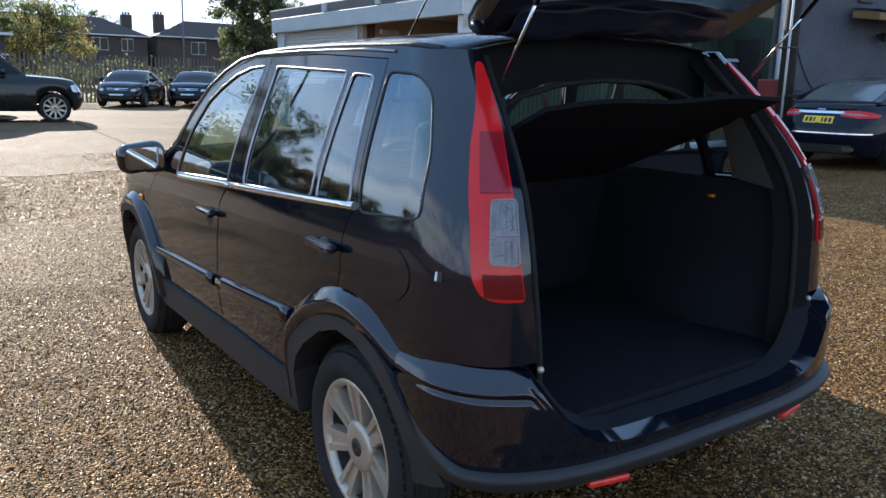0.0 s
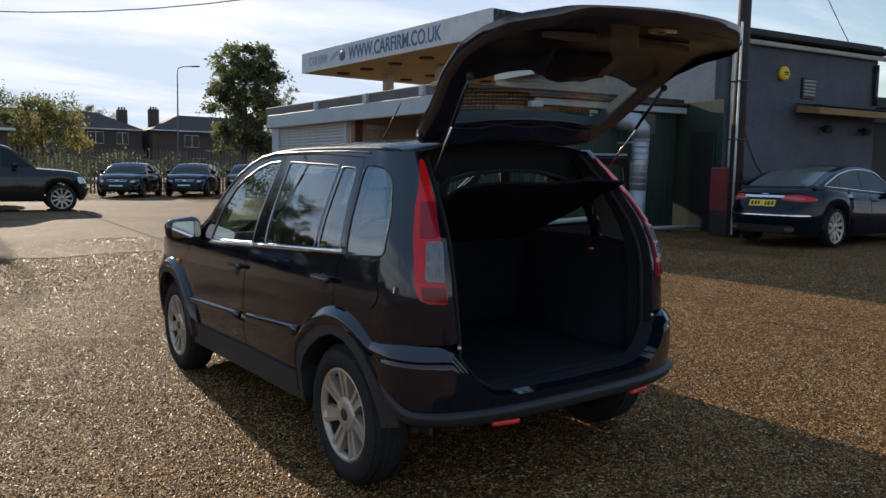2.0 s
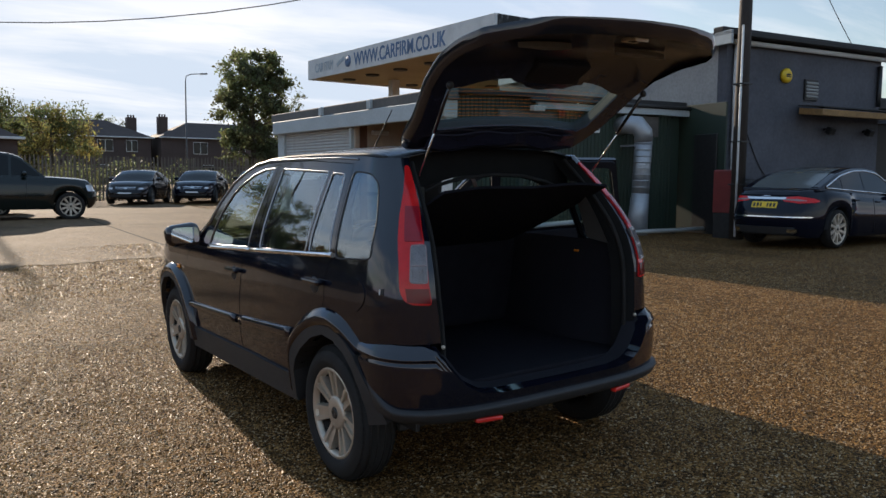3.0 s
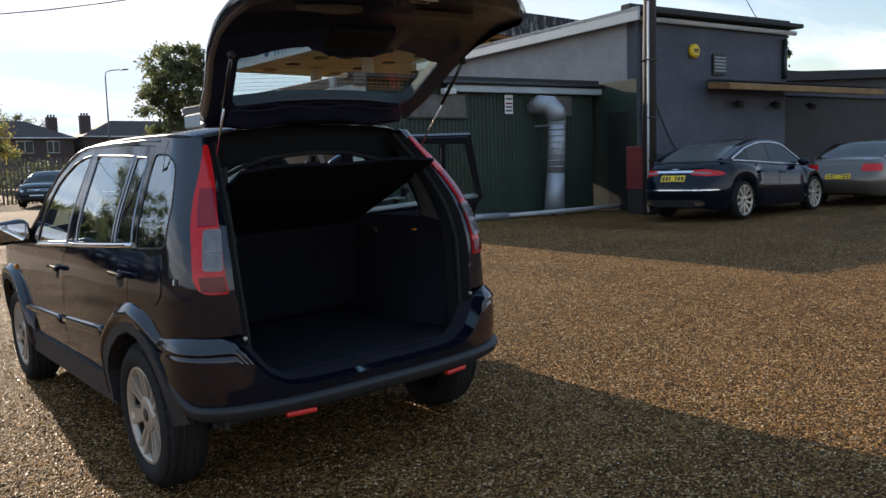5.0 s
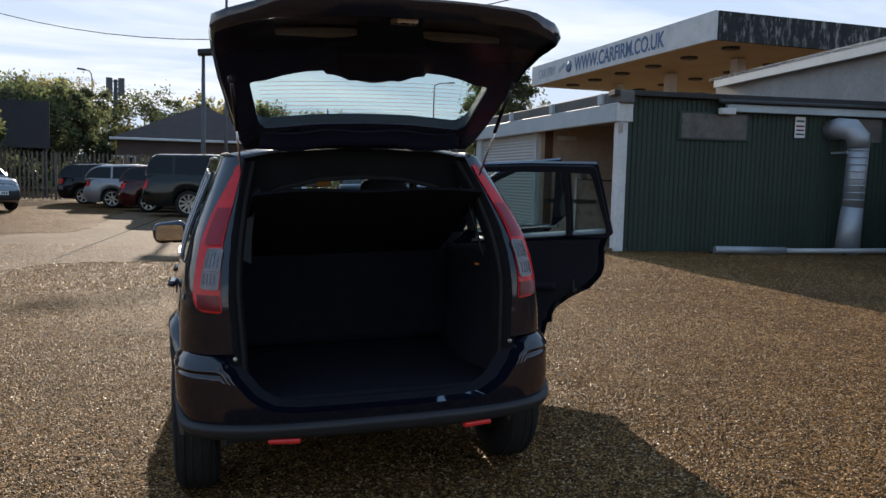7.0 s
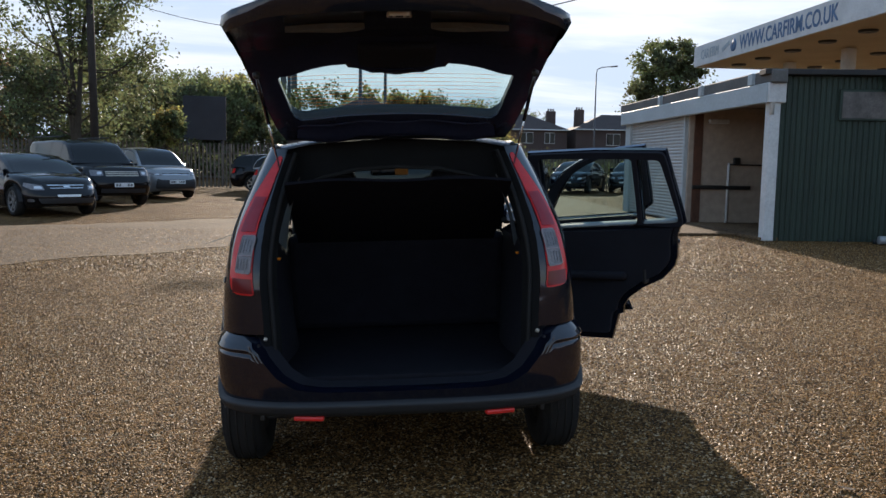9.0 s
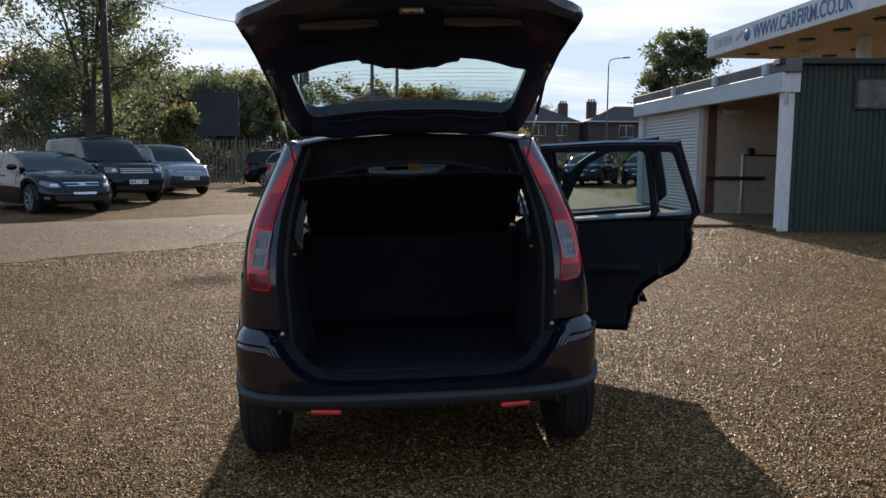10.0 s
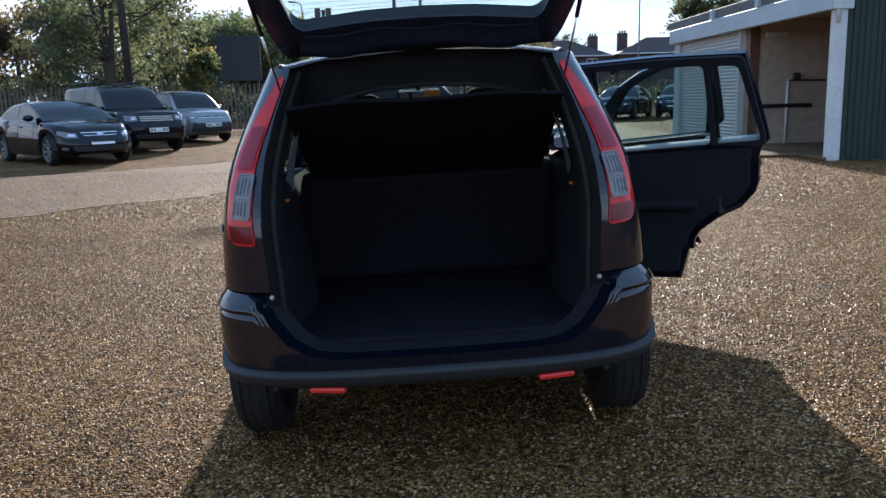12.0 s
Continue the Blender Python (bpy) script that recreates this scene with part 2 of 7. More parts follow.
def inside(x, y, loop):
    hit, n = False, len(loop)
    for i in range(n):
        (x1, y1), (x2, y2) = loop[i - 1], loop[i]
        if (y1 > y) != (y2 > y) and x < (x2 - x1) * (y - y1) / (y2 - y1) + x1:
            hit = not hit
    return hit


def offset_loop(loop, d):
    """Moves a loop outwards by d (inwards if negative)."""
    n = len(loop)
    area = sum(loop[i - 1][0] * loop[i][1] - loop[i][0] * loop[i - 1][1] for i in range(n))
    s = 1 if area > 0 else -1
    out = []
    for i in range(n):
        a, b = Vector(loop[i - 1]), Vector(loop[(i + 1) % n])
        t = (b - a).normalized()
        out.append((loop[i][0] + s * d * t.y, loop[i][1] - s * d * t.x))
    return out


from mathutils.geometry import delaunay_2d_cdt


def add_panel(bm, loop, fn, holes=(), step=0.06, thick=0.02, lift=0.0):
    """A curved sheet with thickness: a flat loop with holes, meshed and laid on fn(a, b, out)."""
    loops = [dense(loop, step)] + [dense(h, step) for h in holes]
    pts, edges = [], []
    for lp in loops:
        o = len(pts)
        pts += lp
        edges += [(o + i, o + (i + 1) % len(lp)) for i in range(len(lp))]
    xs, ys = [p[0] for p in loops[0]], [p[1] for p in loops[0]]
    rim = np.array(pts)
    for i in range(int((max(xs) - min(xs)) / step) + 1):
        for j in range(int((max(ys) - min(ys)) / step) + 1):
            x, y = min(xs) + (i + 0.5) * step, min(ys) + (j + 0.5) * step
            if inside(x, y, loops[0]) and not any(inside(x, y, h) for h in loops[1:]) and np.min(np.hypot(rim[:, 0] - x, rim[:, 1] - y)) > step * 0.4:
                pts.append((x, y))
    vs, _, fs, *_ = delaunay_2d_cdt([Vector(p) for p in pts], edges, [], 0, 1e-6)
    keep = []
    for f in fs:
        c = sum((vs[i] for i in f), Vector((0, 0))) / len(f)
        a, b, d = (vs[i] for i in f[:3])
        if len(f) == 3 and abs((b - a).cross(d - a)) < 0.0004 * max((b - a).length, (d - b).length, (a - d).length):
            continue
        if inside(c.x, c.y, loops[0]) and not any(inside(c.x, c.y, h) for h in loops[1:]):
            keep.append(f)
    used = sorted({i for f in keep for i in f})
    top = {i: bm.verts.new(fn(vs[i].x, vs[i].y, lift)) for i in used}
    low = {i: bm.verts.new(fn(vs[i].x, vs[i].y, lift - thick)) for i in used} if thick else {}
    count = {}
    for f in keep:
        bm.faces.new([top[i] for i in f]).smooth = True
        if thick:
            bm.faces.new([low[i] for i in reversed(f)]).smooth = True
        for i in range(len(f)):
            count[(f[i], f[(i + 1) % len(f)])] = 1
    if thick:
        for (a, b) in list(count):
            if (b, a) not in count:
                bm.faces.new((top[b], top[a], low[a], low[b]))
                for e in (bm.edges.get((top[a], top[b])), bm.edges.get((low[a], low[b]))):
                    if e:
                        e.smooth = False


def panel(name, loop, fn, material, parent, holes=(), step=0.06, thick=0.02, lift=0.0, label=""):
    bm = bmesh.new()
    add_panel(bm, loop, fn, holes, step, thick, lift)
    bmesh.ops.recalc_face_normals(bm, faces=bm.faces)
    return part(name, bm, material, parent, label)


def text_part(name, body, size, m, material, parent, depth=0.004, label="", bold=0.0):
    cu = bpy.data.curves.new(name, "FONT")
    cu.body, cu.size, cu.extrude, cu.offset, cu.align_x, cu.align_y = body, size, depth, bold, "CENTER", "CENTER"
    tmp = bpy.data.objects.new(name, cu)
    scene.collection.objects.link(tmp)
    me = bpy.data.meshes.new_from_object(tmp.evaluated_get(bpy.context.evaluated_depsgraph_get()))
    bpy.data.objects.remove(tmp)
    ob = new(name, me)
    me.materials.clear()
    me.materials.append(material)
    ob.matrix_local = m
    if parent:
        ob.parent = parent
    if label:
        tagged(ob, label)
    return ob


# ---- ground ----
def soft(v):
    return math.log1p(math.exp(v)) if v < 20 else v


def G(x, y):
    """The yard's height: it falls across the car's width, then rises very gently away from it."""
    return (0.02 + 0.055 * math.tanh(x / 1.5)) * math.exp(-(x / 2.6) ** 2) + 0.0058 * min(soft(y - 2), 60) + 0.010 * min(soft(x - 2), 25)


# the pale colour stands in for light along the top of the window seal
LIT_SEAL = mat("weatherstrip with light painted in", (0.22, 0.23, 0.22), 0.45, 0, 0.2, 15)
# ---- the black hatchback in the middle of the yard ----
TAPER = 0.04        # the body narrows towards the tail
ARC = 0.36          # length of the rounded rear corner
car_half = smooth_table([0.2, 0.5, 0.74, 0.86, 1.0, 1.1, 1.25, 1.42, 1.46], [0.775, 0.808, 0.808, 0.802, 0.781, 0.758, 0.70, 0.63, 0.605])
car_rear = smooth_table([0.2, 0.67, 0.94, 1.09, 1.25, 1.41, 1.47], [-0.46, -0.48, -0.462, -0.415, -0.30, -0.15, -0.08])
car_in = smooth_table([0.2, 0.67, 0.94, 1.09, 1.25, 1.41, 1.47], [0.56, 0.56, 0.575, 0.56, 0.53, 0.49, 0.46])
car_bend = smooth_table([0.6, 1.0, 1.3, 1.45], [0.30, 0.30, 0.24, 0.18])


def side_raw(u, z):
    yr, bend, w = car_rear(z), car_bend(z), car_half(z)
    yc = yr + bend
    if u >= yc:
        w2 = w
        if u > 2.55:
            w2 = w - 0.20 * ((u - 2.55) / 0.7) ** 2
        if u < 0.8:
            w2 -= TAPER * ((0.8 - u) / (0.8 - yc)) ** 2
        return w2, u, z
    w -= TAPER
    k = min(1.0, (yc - u) / ARC)
    th = k * math.pi / 2
    n = 2 / 2.25
    return car_in(z) + (w - car_in(z)) * math.cos(th) ** n if k < 1 else car_in(z), yr + bend * (1 - math.sin(th) ** n), z


def corner(k, z):
    """The panel coordinate of a place on the rounded rear corner: k runs from 0 at the side to 1 at the boot opening."""
    return car_rear(z) + car_bend(z) - ARC * k


def side(sign, flare=None):
    """Lays panels on the car's side; out moves along the surface's outward normal."""
    def fn(u, z, out):
        p, a, b = (Vector(side_raw(u + du, z + dz)) for du, dz in ((0, 0), (-0.004, 0), (0, 0.004)))
        nrm = (a - p).cross(b - p)
        nrm = Vector((0.1, -1, 0)).normalized() if nrm.length < 1e-12 else -nrm.normalized()
        q = p + nrm * (out + (flare(u, z) if flare else 0))
        return Vector((sign * q.x, q.y, q.z))
    return fn


car = thing("hatchback_car", "black five-door hatchback with raised tailgate and two open doors", "car", pose(0.045, 0, 0.02, 0, -2.0, 0))


def belt(y):
    return 1.022 - 0.0482 * y


REAR_ARCH = [(0.425, 0.25), (0.42, 0.44), (0.385, 0.505), (0.32, 0.565), (0.213, 0.632), (0.107, 0.664), (0.012, 0.651), (-0.074, 0.61), (-0.142, 0.549), (-0.185, 0.475), (-0.205, 0.40), (-0.21, 0.33)]
FRONT_ARCH = [(2.488 + 0.37 * math.cos(a), 0.31 + 0.37 * math.sin(a)) for a in [math.pi - math.pi * i / 10 for i in range(11)]]
FRONT_GLASS = [(1.72, 0.952), (1.60, 1.15), (1.50, 1.265), (1.40, 1.32), (1.27, 1.372), (1.14, 1.398), (0.998, 1.406), (1.072, 0.984)]
REAR_DOOR_GLASS = rounded([(0.885, 1.404), (0.350, 1.386), (0.356, 1.012), (0.908, 0.990)], 0.022, 3)
QUARTER_GLASS = rounded([(0.316, 1.381), (0.194, 1.374), (0.122, 1.022), (0.322, 1.014)], 0.022, 3)
SIDE_GLASS = rounded([(0.132, 1.388), (-0.010, 1.378), (-0.095, 1.336), (-0.167, 1.18), (-0.192, 1.020), (0.070, 1.004)], 0.035, 4)
FRONT_DOOR = [(1.96, 0.955), (1.75, 1.06), (1.66, 1.19), (1.55, 1.295), (1.42, 1.362), (1.27, 1.408), (1.14, 1.430), (0.965, 1.438), (0.965, 1.05), (1.06, 0.97), (1.14, 0.90), (1.172, 0.73), (1.200, 0.567), (1.190, 0.45), (1.130, 0.318), (1.99, 0.318), (2.13, 0.45), (2.19, 0.58), (2.20, 0.72), (2.19, 0.80), (2.10, 0.88)]
REAR_DOOR = [(0.955, 1.438), (0.55, 1.438), (0.158, 1.420), (0.088, 1.010), (0.118, 0.985), (0.140, 0.925), (0.142, 0.81), (0.160, 0.755), (0.227, 0.681), (0.335, 0.630), (0.425, 0.565), (0.455, 0.52), (0.458, 0.472), (0.485, 0.466), (0.525, 0.318), (1.120, 0.318), (1.180, 0.45), (1.190, 0.567), (1.162, 0.73), (1.130, 0.90), (1.05, 0.97), (0.955, 1.05)]
top_k = [(corner(1.0, z), z) for z in (1.44, 1.40, 1.30, 1.20, 1.09, 1.0, 0.94, 0.80, 0.69)]
BODY_SIDE = [(0.43, 0.30), (2.10, 0.28)] + FRONT_ARCH[1:-1] + [(2.87, 0.28), (3.20, 0.30), (3.25, 0.45), (3.24, 0.62), (3.14, 0.78), (2.90, 0.86), (2.55, 0.92), (2.15, 0.965), (1.98, 0.99), (1.80, 1.09), (1.68, 1.235), (1.54, 1.35), (1.36, 1.42), (1.20, 1.447), (0.9, 1.460), (0.5, 1.462), (0.1, 1.455), (-0.03, 1.445)] + top_k + [(-0.42, 0.69), (-0.34, 0.69), (-0.24, 0.68), (-0.17, 0.62)] + REAR_ARCH[7:0:-1]


def door_gap(loop):
    return offset_loop(loop, 0.004)


def handle(parent, sign, y, z):
    f = side(sign)
    c = f(y, z, 0.0)
    bm = bmesh.new()
    add_box(bm, (0.035, 0.17, 0.026), Matrix.Translation(f(y, z + 0.012, 0.022)), 0.011, 2)
    part("handle", bm, PAINT, parent, "glossy black door handle")
    bm = bmesh.new()
    bmesh.ops.create_uvsphere(bm, u_segments=14, v_segments=8, radius=1, matrix=Matrix.Translation(f(y + 0.015, z - 0.012, -0.005)) @ Matrix.Diagonal((0.010, 0.050, 0.046, 1)))
    part("handle_recess", bm, PLASTIC, parent, smooth=True)


def strip(name, f, line, h, d, material, parent, label):
    """A half-round moulding along a line on the car's side."""
    bm = bmesh.new()
    prof = [(-1.0, -0.2), (-0.97, 0.55), (-0.7, 0.9), (0.0, 1.0), (0.7, 0.8), (0.97, 0.4), (1.0, -0.2)]
    rows = [[bm.verts.new(f(y, z + h * a, d * b)) for a, b in prof] for y, z in line]
    for p, q in zip(rows, rows[1:]):
        for i in range(len(prof) - 1):
            bm.faces.new((p[i], p[i + 1], q[i + 1], q[i])).smooth = True
    bm.faces.new(rows[0]); bm.faces.new(rows[-1])
    bmesh.ops.recalc_face_normals(bm, faces=bm.faces)
    return part(name, bm, material, parent, label)


def rim(name, f, loop, w, d, material, parent, label=""):
    """A thin moulding that runs round an opening."""
    loop = dense(loop, 0.035)
    bm = bmesh.new()
    rows = [[bm.verts.new(f(x, z, o * d)) for x, z in offset_loop(loop, w * k)] for k, o in ((1.0, -0.3), (0.7, 0.7), (0.0, 1.0), (-0.7, 0.7), (-1.0, -0.3))]
    for p, q in zip(rows, rows[1:]):
        for i in range(len(loop)):
            j = (i + 1) % len(loop)
            bm.faces.new((p[i], p[j], q[j], q[i])).smooth = True
    bmesh.ops.recalc_face_normals(bm, faces=bm.faces)
    return part(name, bm, material, parent, label)


def make_door(which, sign, parent):
    """A door with skin, lining, glass, rub strip and handle, in its closed place."""
    f = side(sign)
    door = thing(which + "_door", "", "")
    for key in ("label", "category"):
        if key in door:
            del door[key]
    door.parent = parent
    loop = FRONT_DOOR if which == "front" else REAR_DOOR
    panes = [FRONT_GLASS] if which == "front" else [REAR_DOOR_GLASS, QUARTER_GLASS]
    panel("door_skin", loop, f, PAINT, door, panes, 0.035, 0.035)
    lining = rounded([(p[0], p[1]) for p in offset_loop([p for p in loop], -0.035)], 0.02, 2)
    panel("door_lining", [p for p in lining if p[1] < 0.99], f, TRIM, door, (), 0.08, 0.035, -0.036, "charcoal plastic door lining")
    head = [p for p in offset_loop(loop, -0.006) if p[1] > 0.975]
    panel("window_frame", rounded(head, 0.03, 3), f, TRIM, door, [offset_loop(lp, 0.005) for lp in panes], 0.04, 0.022, -0.037, "black inner window frame")
    for lp in panes:
        panel("window", lp, f, GLASS, door, (), 0.035, 0.0, -0.004)
        # bright line in place of the sky's reflection on the frame's rounded edge
        rim("window_trim", f, lp, 0.0042, 0.004, SHINE_EDGE, door, "thin bright line round the glass, standing in for sky shine on the frame")
    a, b = (1.72, 1.03) if which == "front" else (1.02, 0.095)
    strip("chrome_strip", f, [(y, belt(y)) for y in lin(a, b, 14)], 0.0115, 0.012, CHROME, door, "bright chrome waist strip")
    a, b, za, zb = (2.17, 1.215, 0.537, 0.569) if which == "front" else (1.165, 0.462, 0.573, 0.611)
    strip("rub_strip", f, [(a + (b - a) * t, za + (zb - za) * t) for t in lin(0, 1, 12)], 0.022 if which == "front" else 0.027, 0.020, PAINT, door, "glossy black door rub strip")
    handle(door, sign, 1.245 if which == "front" else 0.222, 0.830 if which == "front" else 0.876)
    a, b = (1.66, 1.04) if which == "front" else (0.93, 0.125)
    # inner seal, with the light that falls on it put into its colour
    strip("window_sill", f, [(y, belt(y) + 0.004) for y in lin(a, b, 10)], 0.009, -0.052, LIT_SEAL, door, "inner window weatherstrip, coloured pale for the light on it")
    # lining details on the inner face
    y0 = 1.65 if which == "front" else 0.62
    bm = bmesh.new()
    c = f(y0, 0.70, -0.085)
    add_box(bm, (0.05, 0.40, 0.05), Matrix.Translation(c), 0.022, 3)
    part("armrest", bm, TRIM, door)
    bm = bmesh.new()
    c = f(y0 - 0.30 if which == "rear" else y0 - 0.38, 0.70 if which == "rear" else 0.62, -0.04)
    add_box(bm, (0.07, 0.03, 0.09), Matrix.Translation(c), 0.01, 1)
    part("latch", bm, STEEL, door)
    return door


R_OUT = [(0.485, 0.36), (0.485, 0.50), (0.472, 0.60), (0.447, 0.644), (0.341, 0.712), (0.23, 0.762), (0.098, 0.784), (-0.022, 0.760), (-0.106, 0.712), (-0.175, 0.665)]
R_MID = [(0.462, 0.33), (0.460, 0.46), (0.450, 0.515), (0.429, 0.553), (0.321, 0.637), (0.21, 0.688), (0.085, 0.710), (-0.015, 0.696), (-0.085, 0.662), (-0.152, 0.612)]
F_OUT = [(2.488 + 0.47 * math.cos(a), 0.31 + 0.47 * math.sin(a)) for a in [math.pi - math.pi * i / 9 for i in range(10)]]
F_MID = [(2.488 + 0.41 * math.cos(a), 0.31 + 0.41 * math.sin(a)) for a in [math.pi - math.pi * i / 9 for i in range(10)]]

def flare(name, f, outer, inner, tail=False):
    """A wheel arch flare: a sloping shoulder, then an upright band."""
    def smooth_line(line):
        for _ in range(2):
            line = line[:1] + [(0.75 * p[0] + 0.25 * q[0], 0.75 * p[1] + 0.25 * q[1]) if k == 0 else (0.25 * p[0] + 0.75 * q[0], 0.25 * p[1] + 0.75 * q[1]) for p, q in zip(line, line[1:]) for k in (0, 1)] + line[-1:]
        return line
    bm = bmesh.new()
    prof = [(-0.08, -0.012), (0.0, 0.002), (0.20, 0.016), (0.42, 0.030), (0.50, 0.034), (0.60, 0.035), (1.0, 0.033), (1.04, -0.02)]
    pairs = list(zip(smooth_line(outer), smooth_line(inner)))
    ebb = lambda i: 1 - 0.6 * max(0.0, i / (len(pairs) - 1) - 0.75) / 0.25 if tail else 1.0
    rows = [[bm.verts.new(f(p[0] + (q[0] - p[0]) * k, p[1] + (q[1] - p[1]) * k, o * ebb(i))) for k, o in prof] for i, (p, q) in enumerate(pairs)]
    for a, b in zip(rows, rows[1:]):
        for i in range(len(prof) - 1):
            bm.faces.new((a[i], a[i + 1], b[i + 1], b[i])).smooth = True
    bm.faces.new(rows[0]); bm.faces.new(rows[-1])
    bmesh.ops.recalc_face_normals(bm, faces=bm.faces)
    part(name, bm, PAINT, car, "glossy black wheel arch flare")


for sign in (-1, 1):
    f = side(sign)
    panel("body_side", BODY_SIDE, f, PAINT, car, [door_gap(FRONT_DOOR), door_gap(REAR_DOOR), SIDE_GLASS], 0.035, 0.03)
    panel("side_window", SIDE_GLASS, f, REAR_GLASS, car, (), 0.035, 0.0, -0.002)
    rim("window_seal", f, SIDE_GLASS, 0.004, 0.003, PLASTIC, car)
    # bright line in place of the reflection along the pillar and roof drip
    strip("drip_rail", f, [(1.93, 0.99), (1.76, 1.083), (1.67, 1.213), (1.555, 1.32), (1.42, 1.386), (1.27, 1.431), (1.10, 1.449), (0.7, 1.4525), (0.3, 1.450), (0.13, 1.441)], 0.0045, 0.007, SHINE_EDGE, car, "thin bright line over the doors, standing in for sky shine on the roof drip")
    # painted flares with a matt lip inside
    flare("rear_flare", f, R_OUT, R_MID, True)
    flare("front_flare", f, F_OUT, F_MID)
    panel("arch_lip", R_MID + [(-0.190, 0.56), (-0.235, 0.485), (-0.275, 0.42), (-0.30, 0.36)] + REAR_ARCH[:0:-1] + [(0.425, 0.30)], f, PLASTIC, car, (), 0.05, 0.09, 0.031, "matt black wheel arch lip")
    panel("arch_lip", F_MID + FRONT_ARCH[::-1], f, PLASTIC, car, (), 0.05, 0.09, 0.031, "matt black wheel arch lip")
    panel("sill", [(0.45, 0.275), (2.10, 0.262), (2.10, 0.395), (1.0, 0.408), (0.47, 0.40)], f, PLASTIC, car, (), 0.08, 0.06, 0.014, "matt black plastic sill")
    # wheel tubs
    for yc, r in ((0.11, 0.35), (2.488, 0.38)):
        bm = bmesh.new()
        add_grid(bm, lambda a, x: Vector((sign * x, yc + r * math.cos(a), 0.31 + r * math.sin(a))), lin(0.15, math.pi - 0.2, 18), lin(0.60, 0.79, 3))
        part("wheel_tub", bm, PLASTIC, car)
    # tail lamp wrapped round the corner pillar
    shape = rounded([(-0.262, 1.408), (-0.272, 1.36), (-0.285, 1.21), (-0.334, 1.025), (-0.356, 0.905), (-0.380, 0.866), (-0.415, 0.852), (-0.504, 0.847), (-0.478, 0.987), (-0.450, 1.097), (-0.392, 1.247), (-0.332, 1.36), (-0.300, 1.405)], 0.014, 2)
    lamp = panel("tail_lamp", shape, f, RED, car, (), 0.035, 0.03, 0.006, "tall red tail lamp with clear lower section")
    cl = rounded([(-0.383, 1.083), (-0.399, 0.940), (-0.480, 0.935), (-0.458, 1.083)], 0.012, 3)
    panel("clear_lens", cl, f, CLEAR, lamp, (), 0.03, 0.012, 0.011, "clear reversing and indicator lens")
    panel("lens_edge", offset_loop(cl, 0.002), f, EDGE, lamp, [offset_loop(cl, -0.002)], 0.03, 0.006, 0.013)
    panel("lens_edge", [(-0.391, 1.003), (-0.472, 1.003), (-0.471, 1.007), (-0.390, 1.007)], f, EDGE, lamp, (), 0.03, 0.006, 0.013)
    for k in range(4):
        for z0, z1 in ((0.952, 0.993), (1.016, 1.070)):
            u = -0.407 - 0.0165 * k + 0.09 * (z0 - 0.95)
            panel("lens_rib", [(u, z0), (u - 0.0025, z0), (u + 0.0035, z1), (u + 0.006, z1)], f, CLEAR, lamp, (), 0.05, 0.003, 0.0132)
    panel("dark_lens", [(-0.381, 0.917), (-0.394, 0.862), (-0.497, 0.855), (-0.486, 0.914)], f, DARK_RED, lamp, (), 0.03, 0.008, 0.0105)
    panel("brake_lens", [(-0.308, 1.237), (-0.348, 1.100), (-0.440, 1.099), (-0.390, 1.235)], f, BRAKE, lamp, (), 0.03, 0.008, 0.009)
    # rubber seal and jamb that lead from the skin to the boot opening
    bm = bmesh.new()
    zz = lin(0.50, 1.42, 20)
    def jamb(v, t):
        xi, yr = car_in(v), car_rear(v)
        return Vector((sign * (xi - 0.055 * t), yr + 0.10 * t * (0.4 + 0.6 * t), v))
    add_grid(bm, jamb, zz, lin(0, 1, 5))
    part("boot_jamb", bm, SEAL, car)
    bm = bmesh.new()
    add_tube(bm, [jamb(v, 0.62) + Vector((0, -0.012, 0)) for v in zz], 0.010, 8)
    part("boot_seal", bm, RUBBER, car, "black rubber boot seal")
    # small striker screw beside the opening
    bm = bmesh.new()
    bmesh.ops.create_uvsphere(bm, u_segments=10, v_segments=6, radius=0.009, matrix=Matrix.Translation((sign * 0.556, -0.484, 0.672)))
    part("buffer_screw", bm, ALLOY, car)
    # mirror
    bm = bmesh.new()
    add_box(bm, (0.215, 0.12, 0.135), pose(sign * 0.885, 1.945, 1.005, 0, sign * 6, sign * -6), 0.05, 4)
    mir = part("door_mirror", bm, PAINT, car, "glossy black door mirror", True)
    bm = bmesh.new()
    lp = rounded([(-0.088, -0.05), (0.088, -0.05), (0.082, 0.048), (-0.082, 0.048)], 0.03, 4)
    add_panel(bm, lp, lambda a, b, o: Vector((sign * 0.885 + a, 1.881 - o, 1.005 + b)), (), 0.04, 0.004, 0.004)
    part("mirror_glass", bm, MIRROR, mir, "mirror glass")
    box("mirror_arm", (0.12, 0.06, 0.06), pose(sign * 0.83, 1.93, 0.965), PLASTIC, mir, 0.02)
    # side indicator
    box("side_repeater", (0.012, 0.055, 0.028), Matrix.Translation(f(2.33, 0.765, 0.004)), AMBER, car, 0.005)

make_door("front", -1, car)
make_door("rear", -1, car)


def swing(door, hinge, angle, rise=0.0, drop=(0, 0, 0)):
    hx, hy = hinge
    m = pose(hx + drop[0], hy + drop[1], 0.4 + drop[2]) @ pose(0, 0, 0, 0, -rise, 0) @ pose(0, 0, 0, 0, 0, angle) @ pose(-hx, -hy, -0.4)
    door.matrix_local = m


fr = make_door("front", 1, car)
rr = make_door("rear", 1, car)
swing(rr, (0.72, 1.165), 58.5, 1.6, (-0.025, -0.012, -0.012))
